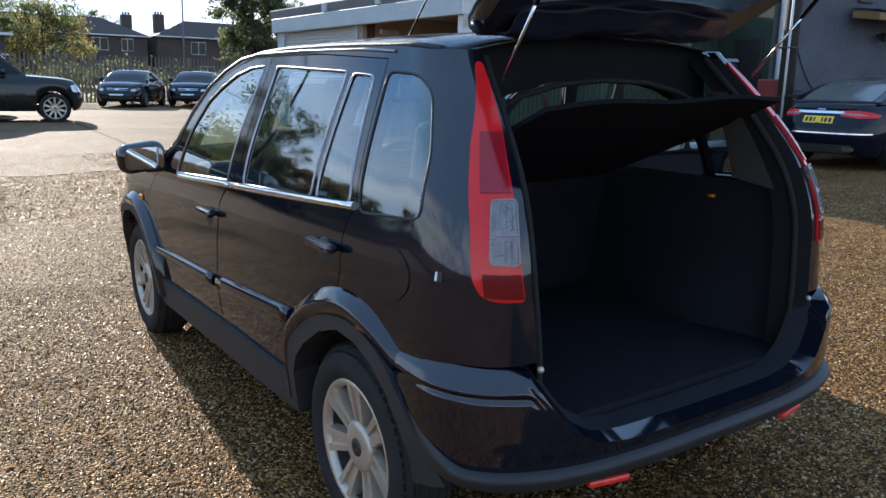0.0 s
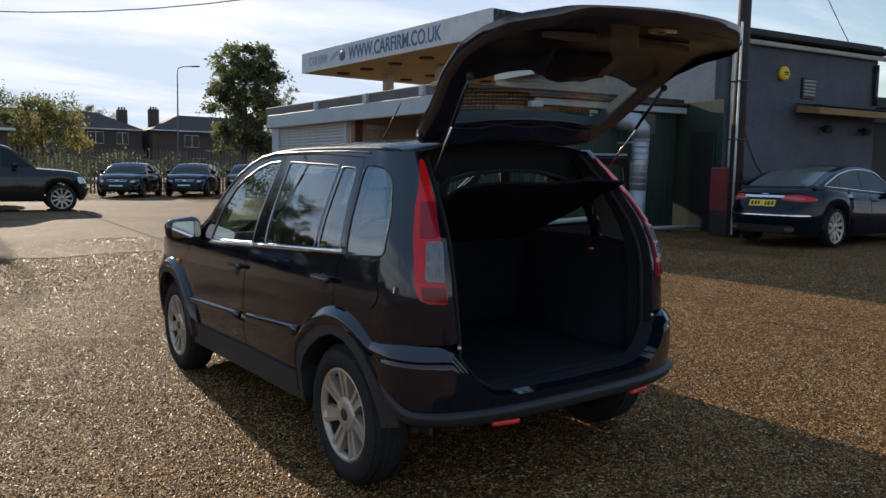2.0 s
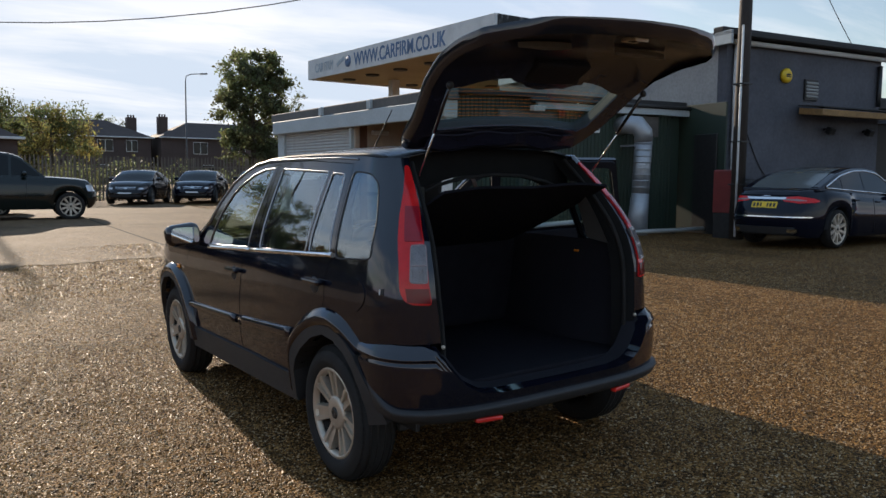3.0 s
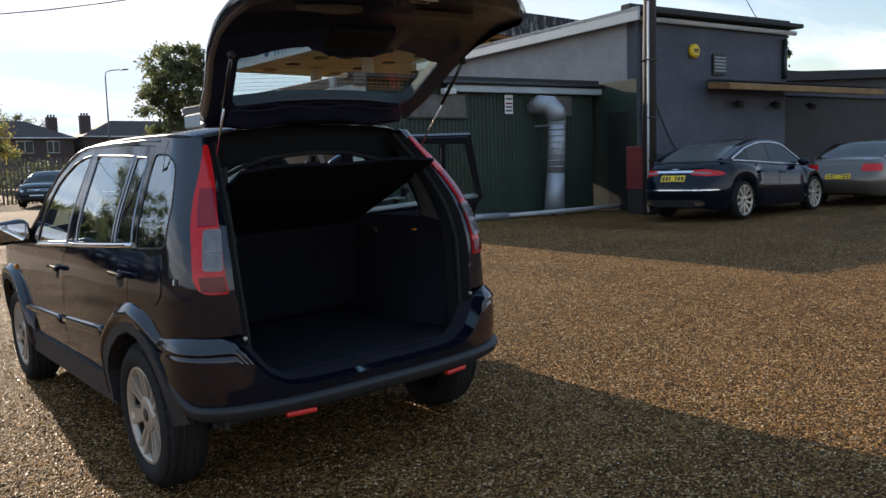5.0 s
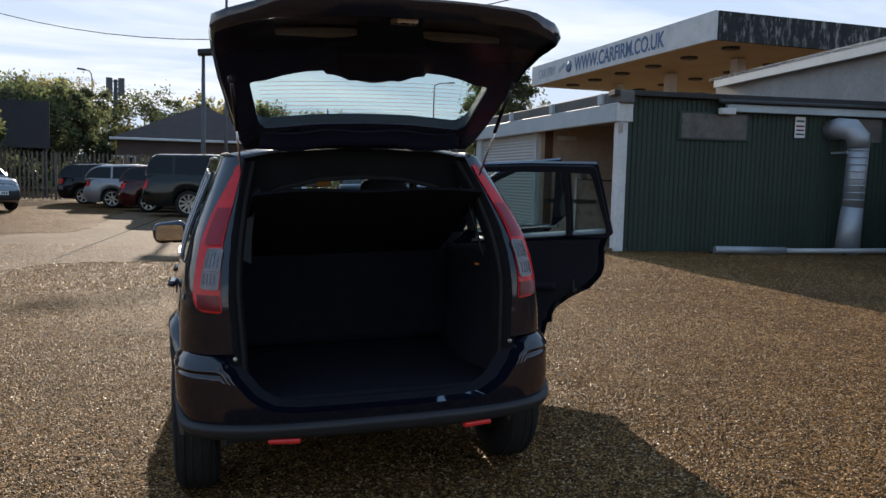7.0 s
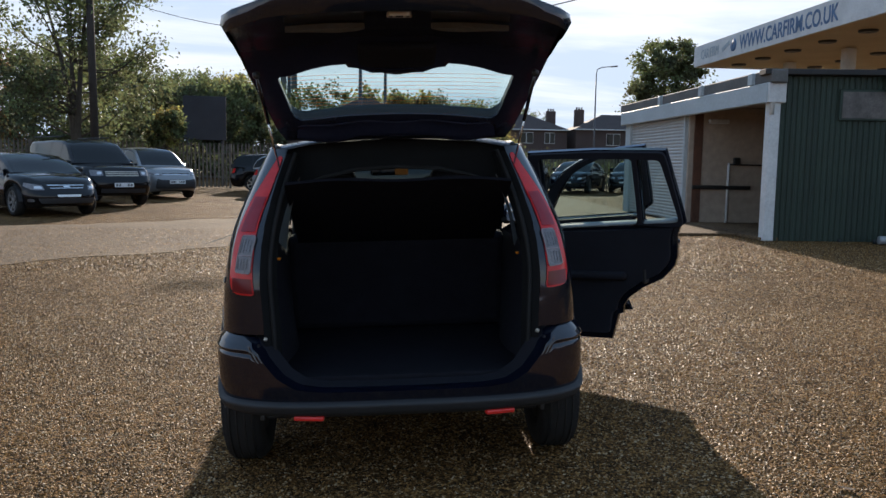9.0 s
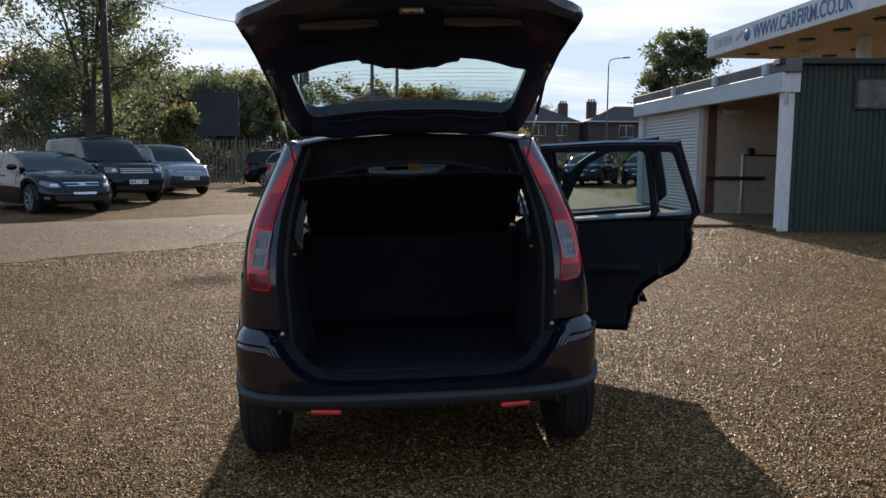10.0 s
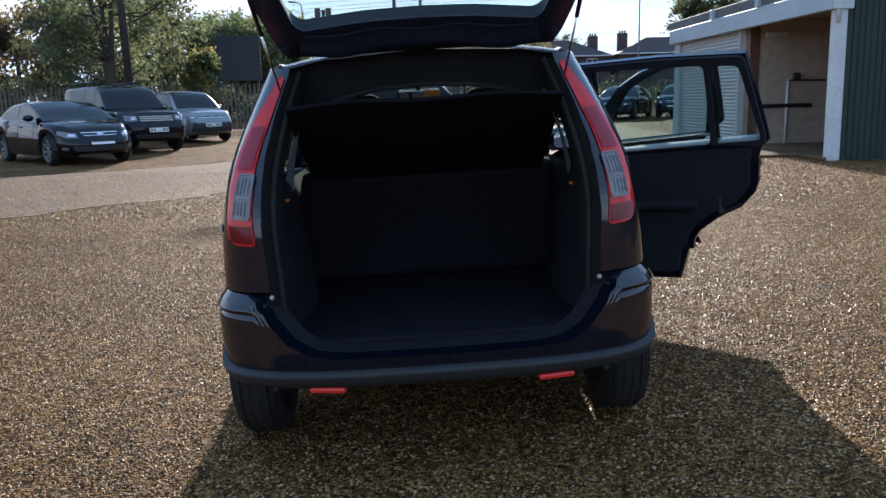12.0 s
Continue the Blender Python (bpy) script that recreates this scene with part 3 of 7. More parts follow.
swing(fr, (0.74, 2.18), 55, 2.0)

# fuel flap outline
panel("fuel_flap", [(corner(0.02, 0.86) + 0.06 + 0.075 * math.cos(a), 0.865 + 0.075 * math.sin(a)) for a in lin(0, 2 * math.pi, 25)[:-1]], side(-1), PAINT, car, (), 0.02, 0.006, 0.003)

# small pale mark behind the fuel flap
panel("flank_mark", [(-0.262, 0.885), (-0.280, 0.885), (-0.280, 0.909), (-0.262, 0.909)], side(-1), PLASTIC, car, (), 0.05, 0.004, 0.003)
panel("flank_mark", [(-0.262, 0.886), (-0.267, 0.886), (-0.267, 0.908), (-0.262, 0.908)], side(-1), PLATE_WHITE, car, (), 0.05, 0.003, 0.0045)

# roof with its gentle crown
def roof_pt(y, s):
    x = s * table(y, [-0.09, 0.0, 0.9, 1.2, 1.36], [0.50, 0.575, 0.605, 0.612, 0.60])
    edge = table(y, [-0.10, 0.1, 0.5, 0.9, 1.2, 1.36], [1.432, 1.455, 1.462, 1.46, 1.447, 1.42])
    return Vector((x, y, edge + 0.052 * (1 - abs(s) ** 2.6)))
bm = bmesh.new()
add_grid(bm, roof_pt, lin(-0.10, 1.34, 20), lin(-1, 1, 25))
bmesh.ops.solidify(bm, geom=bm.faces[:], thickness=0.025)
part("roof", bm, PAINT, car)
bm = bmesh.new()
add_grid(bm, lambda y, s: roof_pt(y, s * 0.90) - Vector((0, 0, 0.05)), lin(0.10, 1.33, 10), lin(-1, 1, 9))
part("headlining", bm, PALE_TRIM, car, "grey headlining")
HEAD = [(-0.52, 1.22), (-0.43, 1.275), (-0.33, 1.318), (-0.18, 1.350), (0.0, 1.360), (0.18, 1.350), (0.33, 1.318), (0.43, 1.275), (0.52, 1.22), (0.53, 1.43), (0.40, 1.462), (0.0, 1.485), (-0.40, 1.462), (-0.53, 1.43)]
panel("roof_header", HEAD, lambda x, z, o: Vector((x, -0.05 - o, z)), SEAL, car, (), 0.08, 0.05, 0.0, "dark rear roof header")
tube("boot_seal", [(x, -0.105, z - 0.004) for x, z in HEAD[:9]], 0.009, RUBBER, car, 8, "black rubber boot seal")
for sx in (-1, 1):
    bm = bmesh.new()
    add_tube(bm, [roof_pt(y, sx * 0.95) + Vector((0, 0, -0.004)) for y in lin(-0.02, 1.25, 12)], 0.012, 6)
    part("roof_moulding", bm, PLASTIC, car)
tube("aerial", [(0.0, 1.05, 1.50), (0.0, 0.95, 1.60), (0.0, 0.82, 1.72)], [0.006, 0.004, 0.003], PLASTIC, car, 6, "thin black roof aerial")

# windscreen, bonnet, nose
def screen_pt(v, s):
    y = 1.34 + (2.02 - 1.34) * v
    w = 0.60 + 0.13 * v
    z = 1.424 - 0.44 * v - 0.03 * v * (1 - v)
    return Vector((s * w, y + 0.07 * (1 - s * s) * v + 0.02 * (1 - s * s), z + 0.052 * (1 - abs(s) ** 2.6) * (1 - v)))
bm = bmesh.new()
add_grid(bm, screen_pt, lin(0, 1, 10), lin(-1, 1, 13))
part("windscreen", bm, GLASS, car)
for sx in (-1, 1):
    bm = bmesh.new()
    add_tube(bm, [screen_pt(v, sx) + Vector((sx * 0.005, -0.01, -0.012)) for v in lin(0, 1.0, 8)], 0.028, 8)
    part("windscreen_pillar", bm, PAINT, car)
bm = bmesh.new()
def hood_pt(v, s):
    y = 2.02 + 1.18 * v
    w = table(y, [2.0, 2.55, 2.9, 3.2], [0.76, 0.76, 0.70, 0.60])
    z = table(v, [0, 0.5, 0.85, 1.0], [0.985, 0.945, 0.87, 0.76]) + 0.045 * (1 - abs(s) ** 3)
    return Vector((s * w, y + 0.05 * (1 - s * s), z))
add_grid(bm, hood_pt, lin(0, 1, 12), lin(-1, 1, 15))
part("bonnet", bm, PAINT, car)
bm = bmesh.new()
def nose_pt(z, s):
    return Vector((s * 0.66, 3.10 + 0.20 * (1 - abs(s) ** 3) + table(z, [0.25, 0.5, 0.75], [-0.04, 0.02, -0.03]), z))
add_grid(bm, nose_pt, lin(0.25, 0.82, 8), lin(-1, 1, 15))
part("front_bumper", bm, PAINT, car)
box("underbody", (1.22, 3.0, 0.06), pose(0, 1.3, 0.28), PLASTIC, car, 0.01)

REFLECTOR = mat("red reflector plastic", (0.75, 0.03, 0.02), 0.3, 0, 0.1, 30, coat=0.5)
# rear bumper: painted shell over a matt black skirt
def bump_plan(s, grow):
    """s runs -1..1 round the bumper from one wheel arch to the other."""
    a = math.pi / 2 * s
    n = 2 / 3.4
    sx = math.copysign(abs(math.sin(a)) ** n, s)
    cy = abs(math.cos(a)) ** n
    return (0.776 + grow) * sx, -0.16 - (0.422 + grow) * cy


def bump_top(s):
    x = abs(bump_plan(s, 0)[0])
    return table(x, [0.0, 0.34, 0.43, 0.50, 0.56, 0.61, 0.66, 0.9], [0.468, 0.470, 0.482, 0.525, 0.60, 0.665, 0.685, 0.69])


def bump_edge(s):
    """Lower edge of the painted shell: it sweeps up towards the wheel arch."""
    return 0.415 + 0.15 * max(0.0, (abs(s) - 0.70) / 0.30) ** 2


def arch_cut(z):
    """Where the wheel opening ends the bumper."""
    return table(z, [0.34, 0.42, 0.485, 0.59, 0.66, 0.69], [-0.33, -0.29, -0.245, -0.19, -0.165, -0.16])


def bumper_pt(s, t):
    zt = bump_top(s)
    zb = bump_edge(s)
    z = zb + (zt - zb) * t
    bulge = table((z - 0.41) / 0.28, [0, 0.07, 0.32, 0.66, 0.72, 0.745, 0.77, 0.80, 0.89, 1.0, 1.3], [-0.005, 0.002, 0.012, 0.013, 0.011, 0.004, 0.005, 0.016, 0.002, -0.024, -0.05])
    x, y = bump_plan(s, bulge)
    return Vector((x, min(y, arch_cut(z)), z))


SS = [math.copysign(abs(v) ** 0.9, v) for v in lin(-1, 1, 81)]
bm = bmesh.new()
add_grid(bm, bumper_pt, SS, lin(0, 0.6, 12) + lin(0.63, 1, 26))
ledge = lambda s, t: bumper_pt(s, 1.0) + Vector((-bumper_pt(s, 1).x * 0.10 * t, 0.13 * t * max(0.15, abs(math.cos(math.pi / 2 * s))), 0.014 * t))
add_grid(bm, ledge, SS, lin(0, 0.45, 3))
part("rear_bumper", bm, PAINT, car, "glossy black rear bumper")
bm = bmesh.new()
add_grid(bm, lambda s, t: bumper_pt(s, 1.0) + Vector((-bumper_pt(s, 1).x * 0.10 * t, 0.13 * t * max(0.15, abs(math.cos(math.pi / 2 * s))), 0.014 * t)), SS, lin(0.45, 1, 4))
part("bumper_ledge", bm, TRIM, car)
bm = bmesh.new()
def skirt_pt(s, t):
    top = bump_edge(s) + 0.016
    z = top + (0.345 - top) * t
    x, y = bump_plan(s, table(t, [0, 0.08, 0.2, 0.6, 0.85, 1.0], [0.0, 0.022, 0.026, 0.01, -0.03, -0.08]) * (1 - 0.7 * abs(s) ** 6))
    return Vector((x, min(y, arch_cut(z)), z + 0.012 * t * abs(s) ** 4))
add_grid(bm, skirt_pt, SS, lin(0, 1, 10))
part("bumper_skirt", bm, PLASTIC, car, "matt black lower bumper skirt")
for sx in (-1, 1):
    box("reflector", (0.124, 0.03, 0.020), pose(sx * 0.385, -0.556, 0.360, 0, 0, sx * 11), REFLECTOR, car, 0.007, "bright red rear reflector", 2)
bm = bmesh.new()
add_box(bm, (0.78, 0.14, 0.03), pose(0, -0.48, 0.438), 0.012, 2)
part("sill_cover", bm, PLASTIC, car, "scuffed black boot sill cover")
tube("exhaust", [(0.45, 0.3, 0.24), (0.45, -0.15, 0.24)], 0.022, STEEL, car, 10)

# boot and cabin lining
def lining(name, size, m, mt, bev=0.01, label=""):
    return box(name, size, m, mt, car, bev, label, 2)
lining("boot_floor", (1.10, 1.02, 0.03), pose(0, 0.06, 0.485), CARPET, 0.008, "dark carpet boot floor")
for sx in (-1, 1):
    bm = bmesh.new()
    def trim_pt(z, y):
        w = table(z, [0.48, 0.6, 0.95, 1.02], [0.535, 0.545, 0.55, 0.56])
        return Vector((sx * (w - 0.05 * max(0, 1 - ((y - 0.05) / 0.35) ** 2) * table(z, [0.6, 0.8], [1, 0.2])), y, z))
    add_grid(bm, trim_pt, lin(0.47, 1.02, 8), lin(-0.40, 0.60, 14))
    part("boot_side_trim", bm, TRIM, car)
    bm = bmesh.new()
    add_grid(bm, lambda z, y: Vector((sx * (car_half(z) - 0.045), y + (z - 1.4) * 0.16, z)), lin(1.0, 1.42, 6), lin(0.105, 0.145, 3))
    part("pillar_trim", bm, TRIM, car)
    bm = bmesh.new()
    def pillar_pt(v, t):
        back = 0.0 if sx > 0 else 0.075
        a, b = Vector((0.478, -0.385 + back, 1.015)), Vector((0.525 + 0.2 * back, -0.190 + 1.4 * back, 1.030))
        c, d = Vector((0.425, -0.225 + back * 0.8, 1.315)), Vector((0.440, -0.150 + back, 1.315))
        p = a.lerp(b, t).lerp(c.lerp(d, t), v) + Vector((0.012 * math.sin(math.pi * v), 0, 0))
        return Vector((sx * p.x, p.y, p.z))
    add_grid(bm, pillar_pt, lin(0, 1, 8), lin(0, 1, 5))
    part("pillar_trim", bm, PALE_TRIM, car)
    bm = bmesh.new()
    add_box(bm, (0.03, 0.03, 0.012), Matrix.Translation((sx * 0.545, -0.10, 0.955)), 0.004)
    part("belt_guide", bm, AMBER, car)
# rear bench
bm = bmesh.new()
add_box(bm, (1.14, 0.14, 0.52), pose(0, 0.52, 0.76, 12), 0.05, 3)
part("rear_backrest", bm, CARPET, car, "dark carpet-backed rear seats")
bm = bmesh.new()
add_box(bm, (1.20, 0.50, 0.16), pose(0, 0.82, 0.56), 0.05, 3)
part("rear_seat", bm, SEAT, car)
# parcel shelf lifted towards the opening, with a wavy rear edge
bm = bmesh.new()
def shelf_pt(a, v, o):
    wave = (0.0045 * -math.cos(a * 2 * math.pi / 0.56) - 0.006 * abs(a / 0.47) ** 3) * v
    return Vector((a * (1 - 0.06 * v), 0.42 - 0.80 * v, 0.985 + 0.326 * v + wave - 0.03 * v * (1 - v))) + Vector((0, 0.35, 0.9)) * o
add_panel(bm, [(-0.50, 0), (0.50, 0), (0.50, 1), (-0.50, 1)], shelf_pt, (), 0.04, 0.013, 0)
part("parcel_shelf", bm, SHELF, car, "charcoal parcel shelf tilted up at the back")
# front seats, dashboard, wheel, inner mirror
for x in (-0.36, 0.36):
    bm = bmesh.new()
    add_box(bm, (0.50, 0.13, 0.62), pose(x, 1.20, 0.86, 14), 0.05, 3)
    part("front_backrest", bm, SEAT, car)
    bm = bmesh.new()
    add_box(bm, (0.52, 0.52, 0.15), pose(x, 1.48, 0.52), 0.05, 3)
    part("front_seat", bm, SEAT, car)
    bm = bmesh.new()
    add_box(bm, (0.28, 0.10, 0.18), pose(x, 1.10, 1.25, 12), 0.045, 3)
    part("headrest", bm, SEAT, car)
bm = bmesh.new()
add_box(bm, (1.36, 0.42, 0.30), pose(0, 2.02, 0.80, -8), 0.06, 3)
part("dashboard", bm, TRIM, car)
bm = bmesh.new()
add_tube(bm, [Vector((0.36, 1.76, 0.86)) + Euler((radians(-62), 0, 0)).to_matrix() @ Vector((0.185 * math.cos(a), 0.185 * math.sin(a), 0)) for a in lin(0, 2 * math.pi, 25)], 0.016, 8, False)
add_box(bm, (0.34, 0.05, 0.07), pose(0.36, 1.76, 0.86, 28), 0.02, 2)
part("steering_wheel", bm, TRIM, car)
bm = bmesh.new()
add_box(bm, (0.24, 0.04, 0.06), pose(-0.02, 1.52, 1.325, 8), 0.015, 2)
im = part("rear_view_mirror", bm, TRIM, car)
bm = bmesh.new()
add_box(bm, (0.22, 0.004, 0.048), pose(-0.02, 1.497, 1.323, 8), 0.001)
part("mirror_glass", bm, MIRROR, im)
box("tax_disc", (0.085, 0.004, 0.05), pose(0.06, 1.488, 1.323, 8), mat("orange card", (0.55, 0.20, 0.03), 0.6, 0, 0.2, 20), im, 0.001, "orange card on the mirror")
tube("mirror_stalk", [(-0.02, 1.53, 1.33), (-0.02, 1.50, 1.43)], 0.012, TRIM, im, 8)
box("cabin_floor", (1.30, 1.9, 0.04), pose(0, 1.35, 0.33), CARPET, car, 0.005)
box("floor_pan", (1.20, 0.75, 0.04), pose(0, 0.08, 0.36), PLASTIC, car, 0.005)
for sx in (-1, 1):
    box("inner_arch", (0.02, 0.86, 0.42), pose(sx * 0.602, 0.08, 0.50), PLASTIC, car, 0.004)

# ---- tailgate, raised ----
WORN = mat("worn grey plastic", (0.15, 0.145, 0.14), 0.6, 0, 0.3, 20)
TG = [(-0.085, 1.475), (-0.16, 1.515), (-0.286, 1.592), (-0.37, 1.662), (-0.446, 1.728), (-0.56, 1.800), (-0.70, 1.846), (-0.85, 1.868), (-1.0, 1.876), (-1.10, 1.852), (-1.15, 1.816)]
TV = [0.0]
for a, b in zip(TG, TG[1:]):
    TV.append(TV[-1] + math.hypot(b[0] - a[0], b[1] - a[1]))


def gate_pt(x, v, out):
    """The tailgate's inner face; out goes to its outer face. It bows across its width."""
    y, z = table(v, TV, [p[0] for p in TG]), table(v, TV, [p[1] for p in TG])
    y2, z2 = table(v + 0.01, TV, [p[0] for p in TG]), table(v + 0.01, TV, [p[1] for p in TG])
    if v > TV[-1] - 0.011:
        d = Vector((0, TG[-1][0] - TG[-2][0], TG[-1][1] - TG[-2][1])).normalized()
    else:
        d = Vector((0, y2 - y, z2 - z)).normalized()
    nrm = Vector((0, d.z, -d.y))
    if nrm.z < 0:
        nrm = -nrm
    bow = 0.10 * (abs(x) / 0.62) ** 2.2 * (0.35 + 0.65 * v / TV[-1])
    return Vector((x, y, z)) + nrm * (out - bow * 0.55)


W_LOW, W_UP = 0.196, 0.447
half_glass = [(0.0, W_LOW + 0.010), (0.20, W_LOW + 0.004), (0.34, W_LOW - 0.012), (0.405, W_LOW - 0.018), (0.432, W_LOW + 0.02), (0.472, W_UP - 0.012), (0.462, W_UP), (0.42, W_UP + 0.004), (0.34, W_UP + 0.036), (0.27, W_UP + 0.053), (0.19, W_UP + 0.060), (0.15, W_UP + 0.053), (0.11, W_UP + 0.030), (0.06, W_UP), (0.0, W_UP - 0.012)]
GATE_GLASS = rounded(half_glass + [(-x, v) for x, v in half_glass[-2:0:-1]], 0.012, 2)
half_gate = [(0.0, 0.0), (0.30, 0.0), (0.49, 0.02), (0.515, 0.10), (0.54, 0.25), (0.582, 0.45), (0.603, 0.62), (0.610, 0.78), (0.606, 0.88), (0.560, 0.945), (0.46, 1.02), (0.25, 1.085), (0.0, 1.11)]
GATE = half_gate + [(-x, v) for x, v in half_gate[-2:0:-1]]
gate = panel("tailgate", GATE, gate_pt, PAINT, car, [offset_loop(GATE_GLASS, 0.014)], 0.045, 0.012, 0.06, "raised black tailgate")
INNER = offset_loop(GATE, -0.012)
panel("tailgate_lining", INNER, lambda x, v, o: gate_pt(x, v, o + 0.022 * math.sin(min(1, max(0, (v - 0.50) / 0.5)) * math.pi) - 0.018 * (abs(x) < 0.20 and 0.47 < v < 0.62)), LINING, gate, [GATE_GLASS], 0.04, 0.010, 0.010, "blue-black tailgate lining")
def lower_lining(x, v, o):
    crest = 0.088 + 0.018 * math.cos(x * 11)
    return gate_pt(x, v, o - 0.026 * math.exp(-((v - crest) / 0.030) ** 2) - 0.006 * math.cos(x * 22))
panel("lower_lining", rounded([(-0.44, 0.035), (0.44, 0.035), (0.42, 0.15), (0.22, 0.162), (0.0, 0.168), (-0.22, 0.162), (-0.42, 0.15)], 0.03, 3), lower_lining, LINING, gate, (), 0.025, 0.008, -0.004, "sculpted blue-black lower lining")
rimloop = dense(GATE, 0.05)
bm = bmesh.new()
va = [bm.verts.new(gate_pt(x, v, 0.0)) for x, v in offset_loop(rimloop, -0.010)]
vb = [bm.verts.new(gate_pt(x, v, 0.06)) for x, v in rimloop]
vm = [bm.verts.new(gate_pt(x, v, 0.03)) for x, v in offset_loop(rimloop, 0.006)]
for i in range(len(va)):
    j = (i + 1) % len(va)
    bm.faces.new((va[i], va[j], vm[j], vm[i])).smooth = True
    bm.faces.new((vm[i], vm[j], vb[j], vb[i])).smooth = True
part("tailgate_edge", bm, PAINT, gate)
panel("tailgate_window", offset_loop(GATE_GLASS, 0.01), gate_pt, TAIL_GLASS, gate, (), 0.06, 0.0, 0.045)
bm = bmesh.new()
wl2 = dense(GATE_GLASS, 0.04)
a_ = [bm.verts.new(gate_pt(x, v, 0.0)) for x, v in wl2]
b_ = [bm.verts.new(gate_pt(x, v, 0.06)) for x, v in offset_loop(wl2, 0.012)]
for i in range(len(a_)):
    j = (i + 1) % len(a_)
    bm.faces.new((a_[i], a_[j], b_[j], b_[i])).smooth = True
part("window_surround", bm, PLASTIC, gate)
for k in range(9):
    v = W_LOW + 0.03 + 0.022 * k
    w = 0.40 + 0.05 * k / 9
    tube("heater_line", [gate_pt(x, v, 0.043) for x in lin(-w, w, 9)], 0.0007, AMBER, gate, 4)
for sx in (-1, 1):
    bm = bmesh.new()
    add_panel(bm, rounded([(sx * 0.11, 0.805), (sx * 0.15, 0.775), (sx * 0.22, 0.765), (sx * 0.30, 0.785), (sx * 0.41, 0.815), (sx * 0.25, 0.818)], 0.02, 3), lambda x, v, o: gate_pt(x, v, o), (), 0.04, 0.02, 0.014)
    bmesh.ops.recalc_face_normals(bm, faces=bm.faces)
    part("grab_recess", bm, WORN, gate, "worn grey grab recess")
latch = panel("gate_latch", rounded([(-0.043, 0.985), (0.043, 0.985), (0.036, 1.062), (-0.036, 1.062)], 0.008, 2), gate_pt, ALLOY, gate, (), 0.03, 0.012, -0.006, "worn grey latch plate")
panel("latch_slot", [(-0.012, 1.005), (0.012, 1.005), (0.012, 1.050), (-0.012, 1.050)], gate_pt, SEAL, latch, (), 0.03, 0.002, -0.0185)
for x in (-0.028, 0.028):
    panel("bolt", [(x + 0.006 * math.cos(a), 1.020 + 0.006 * math.sin(a)) for a in lin(0, 2 * math.pi, 9)[:-1]], gate_pt, STEEL, latch, (), 0.03, 0.004, -0.0185)
box("wiper_motor_cover", (0.30, 0.14, 0.035), Matrix.Translation(gate_pt(0, 0.56, -0.004)) @ pose(0, 0, 0, -28), TRIM, gate, 0.012, "", 2)
for sx in (-1, 1):
    b0, b1 = Vector((sx * 0.503, -0.25, 1.362)), Vector((sx * 0.540, -0.545, 1.715))
    mid = b0 + (b1 - b0) * 0.5
    st = tube("gas_strut", [mid, b1], 0.0075, PAINT, car, 10, "gas strut holding the tailgate")
    tube("strut_rod", [b0, mid], 0.0042, CHROME, st, 8)
    bm = bmesh.new()
    bmesh.ops.create_uvsphere(bm, u_segments=8, v_segments=6, radius=0.016, matrix=Matrix.Translation(b1))
    part("ball_joint", bm, STEEL, st)

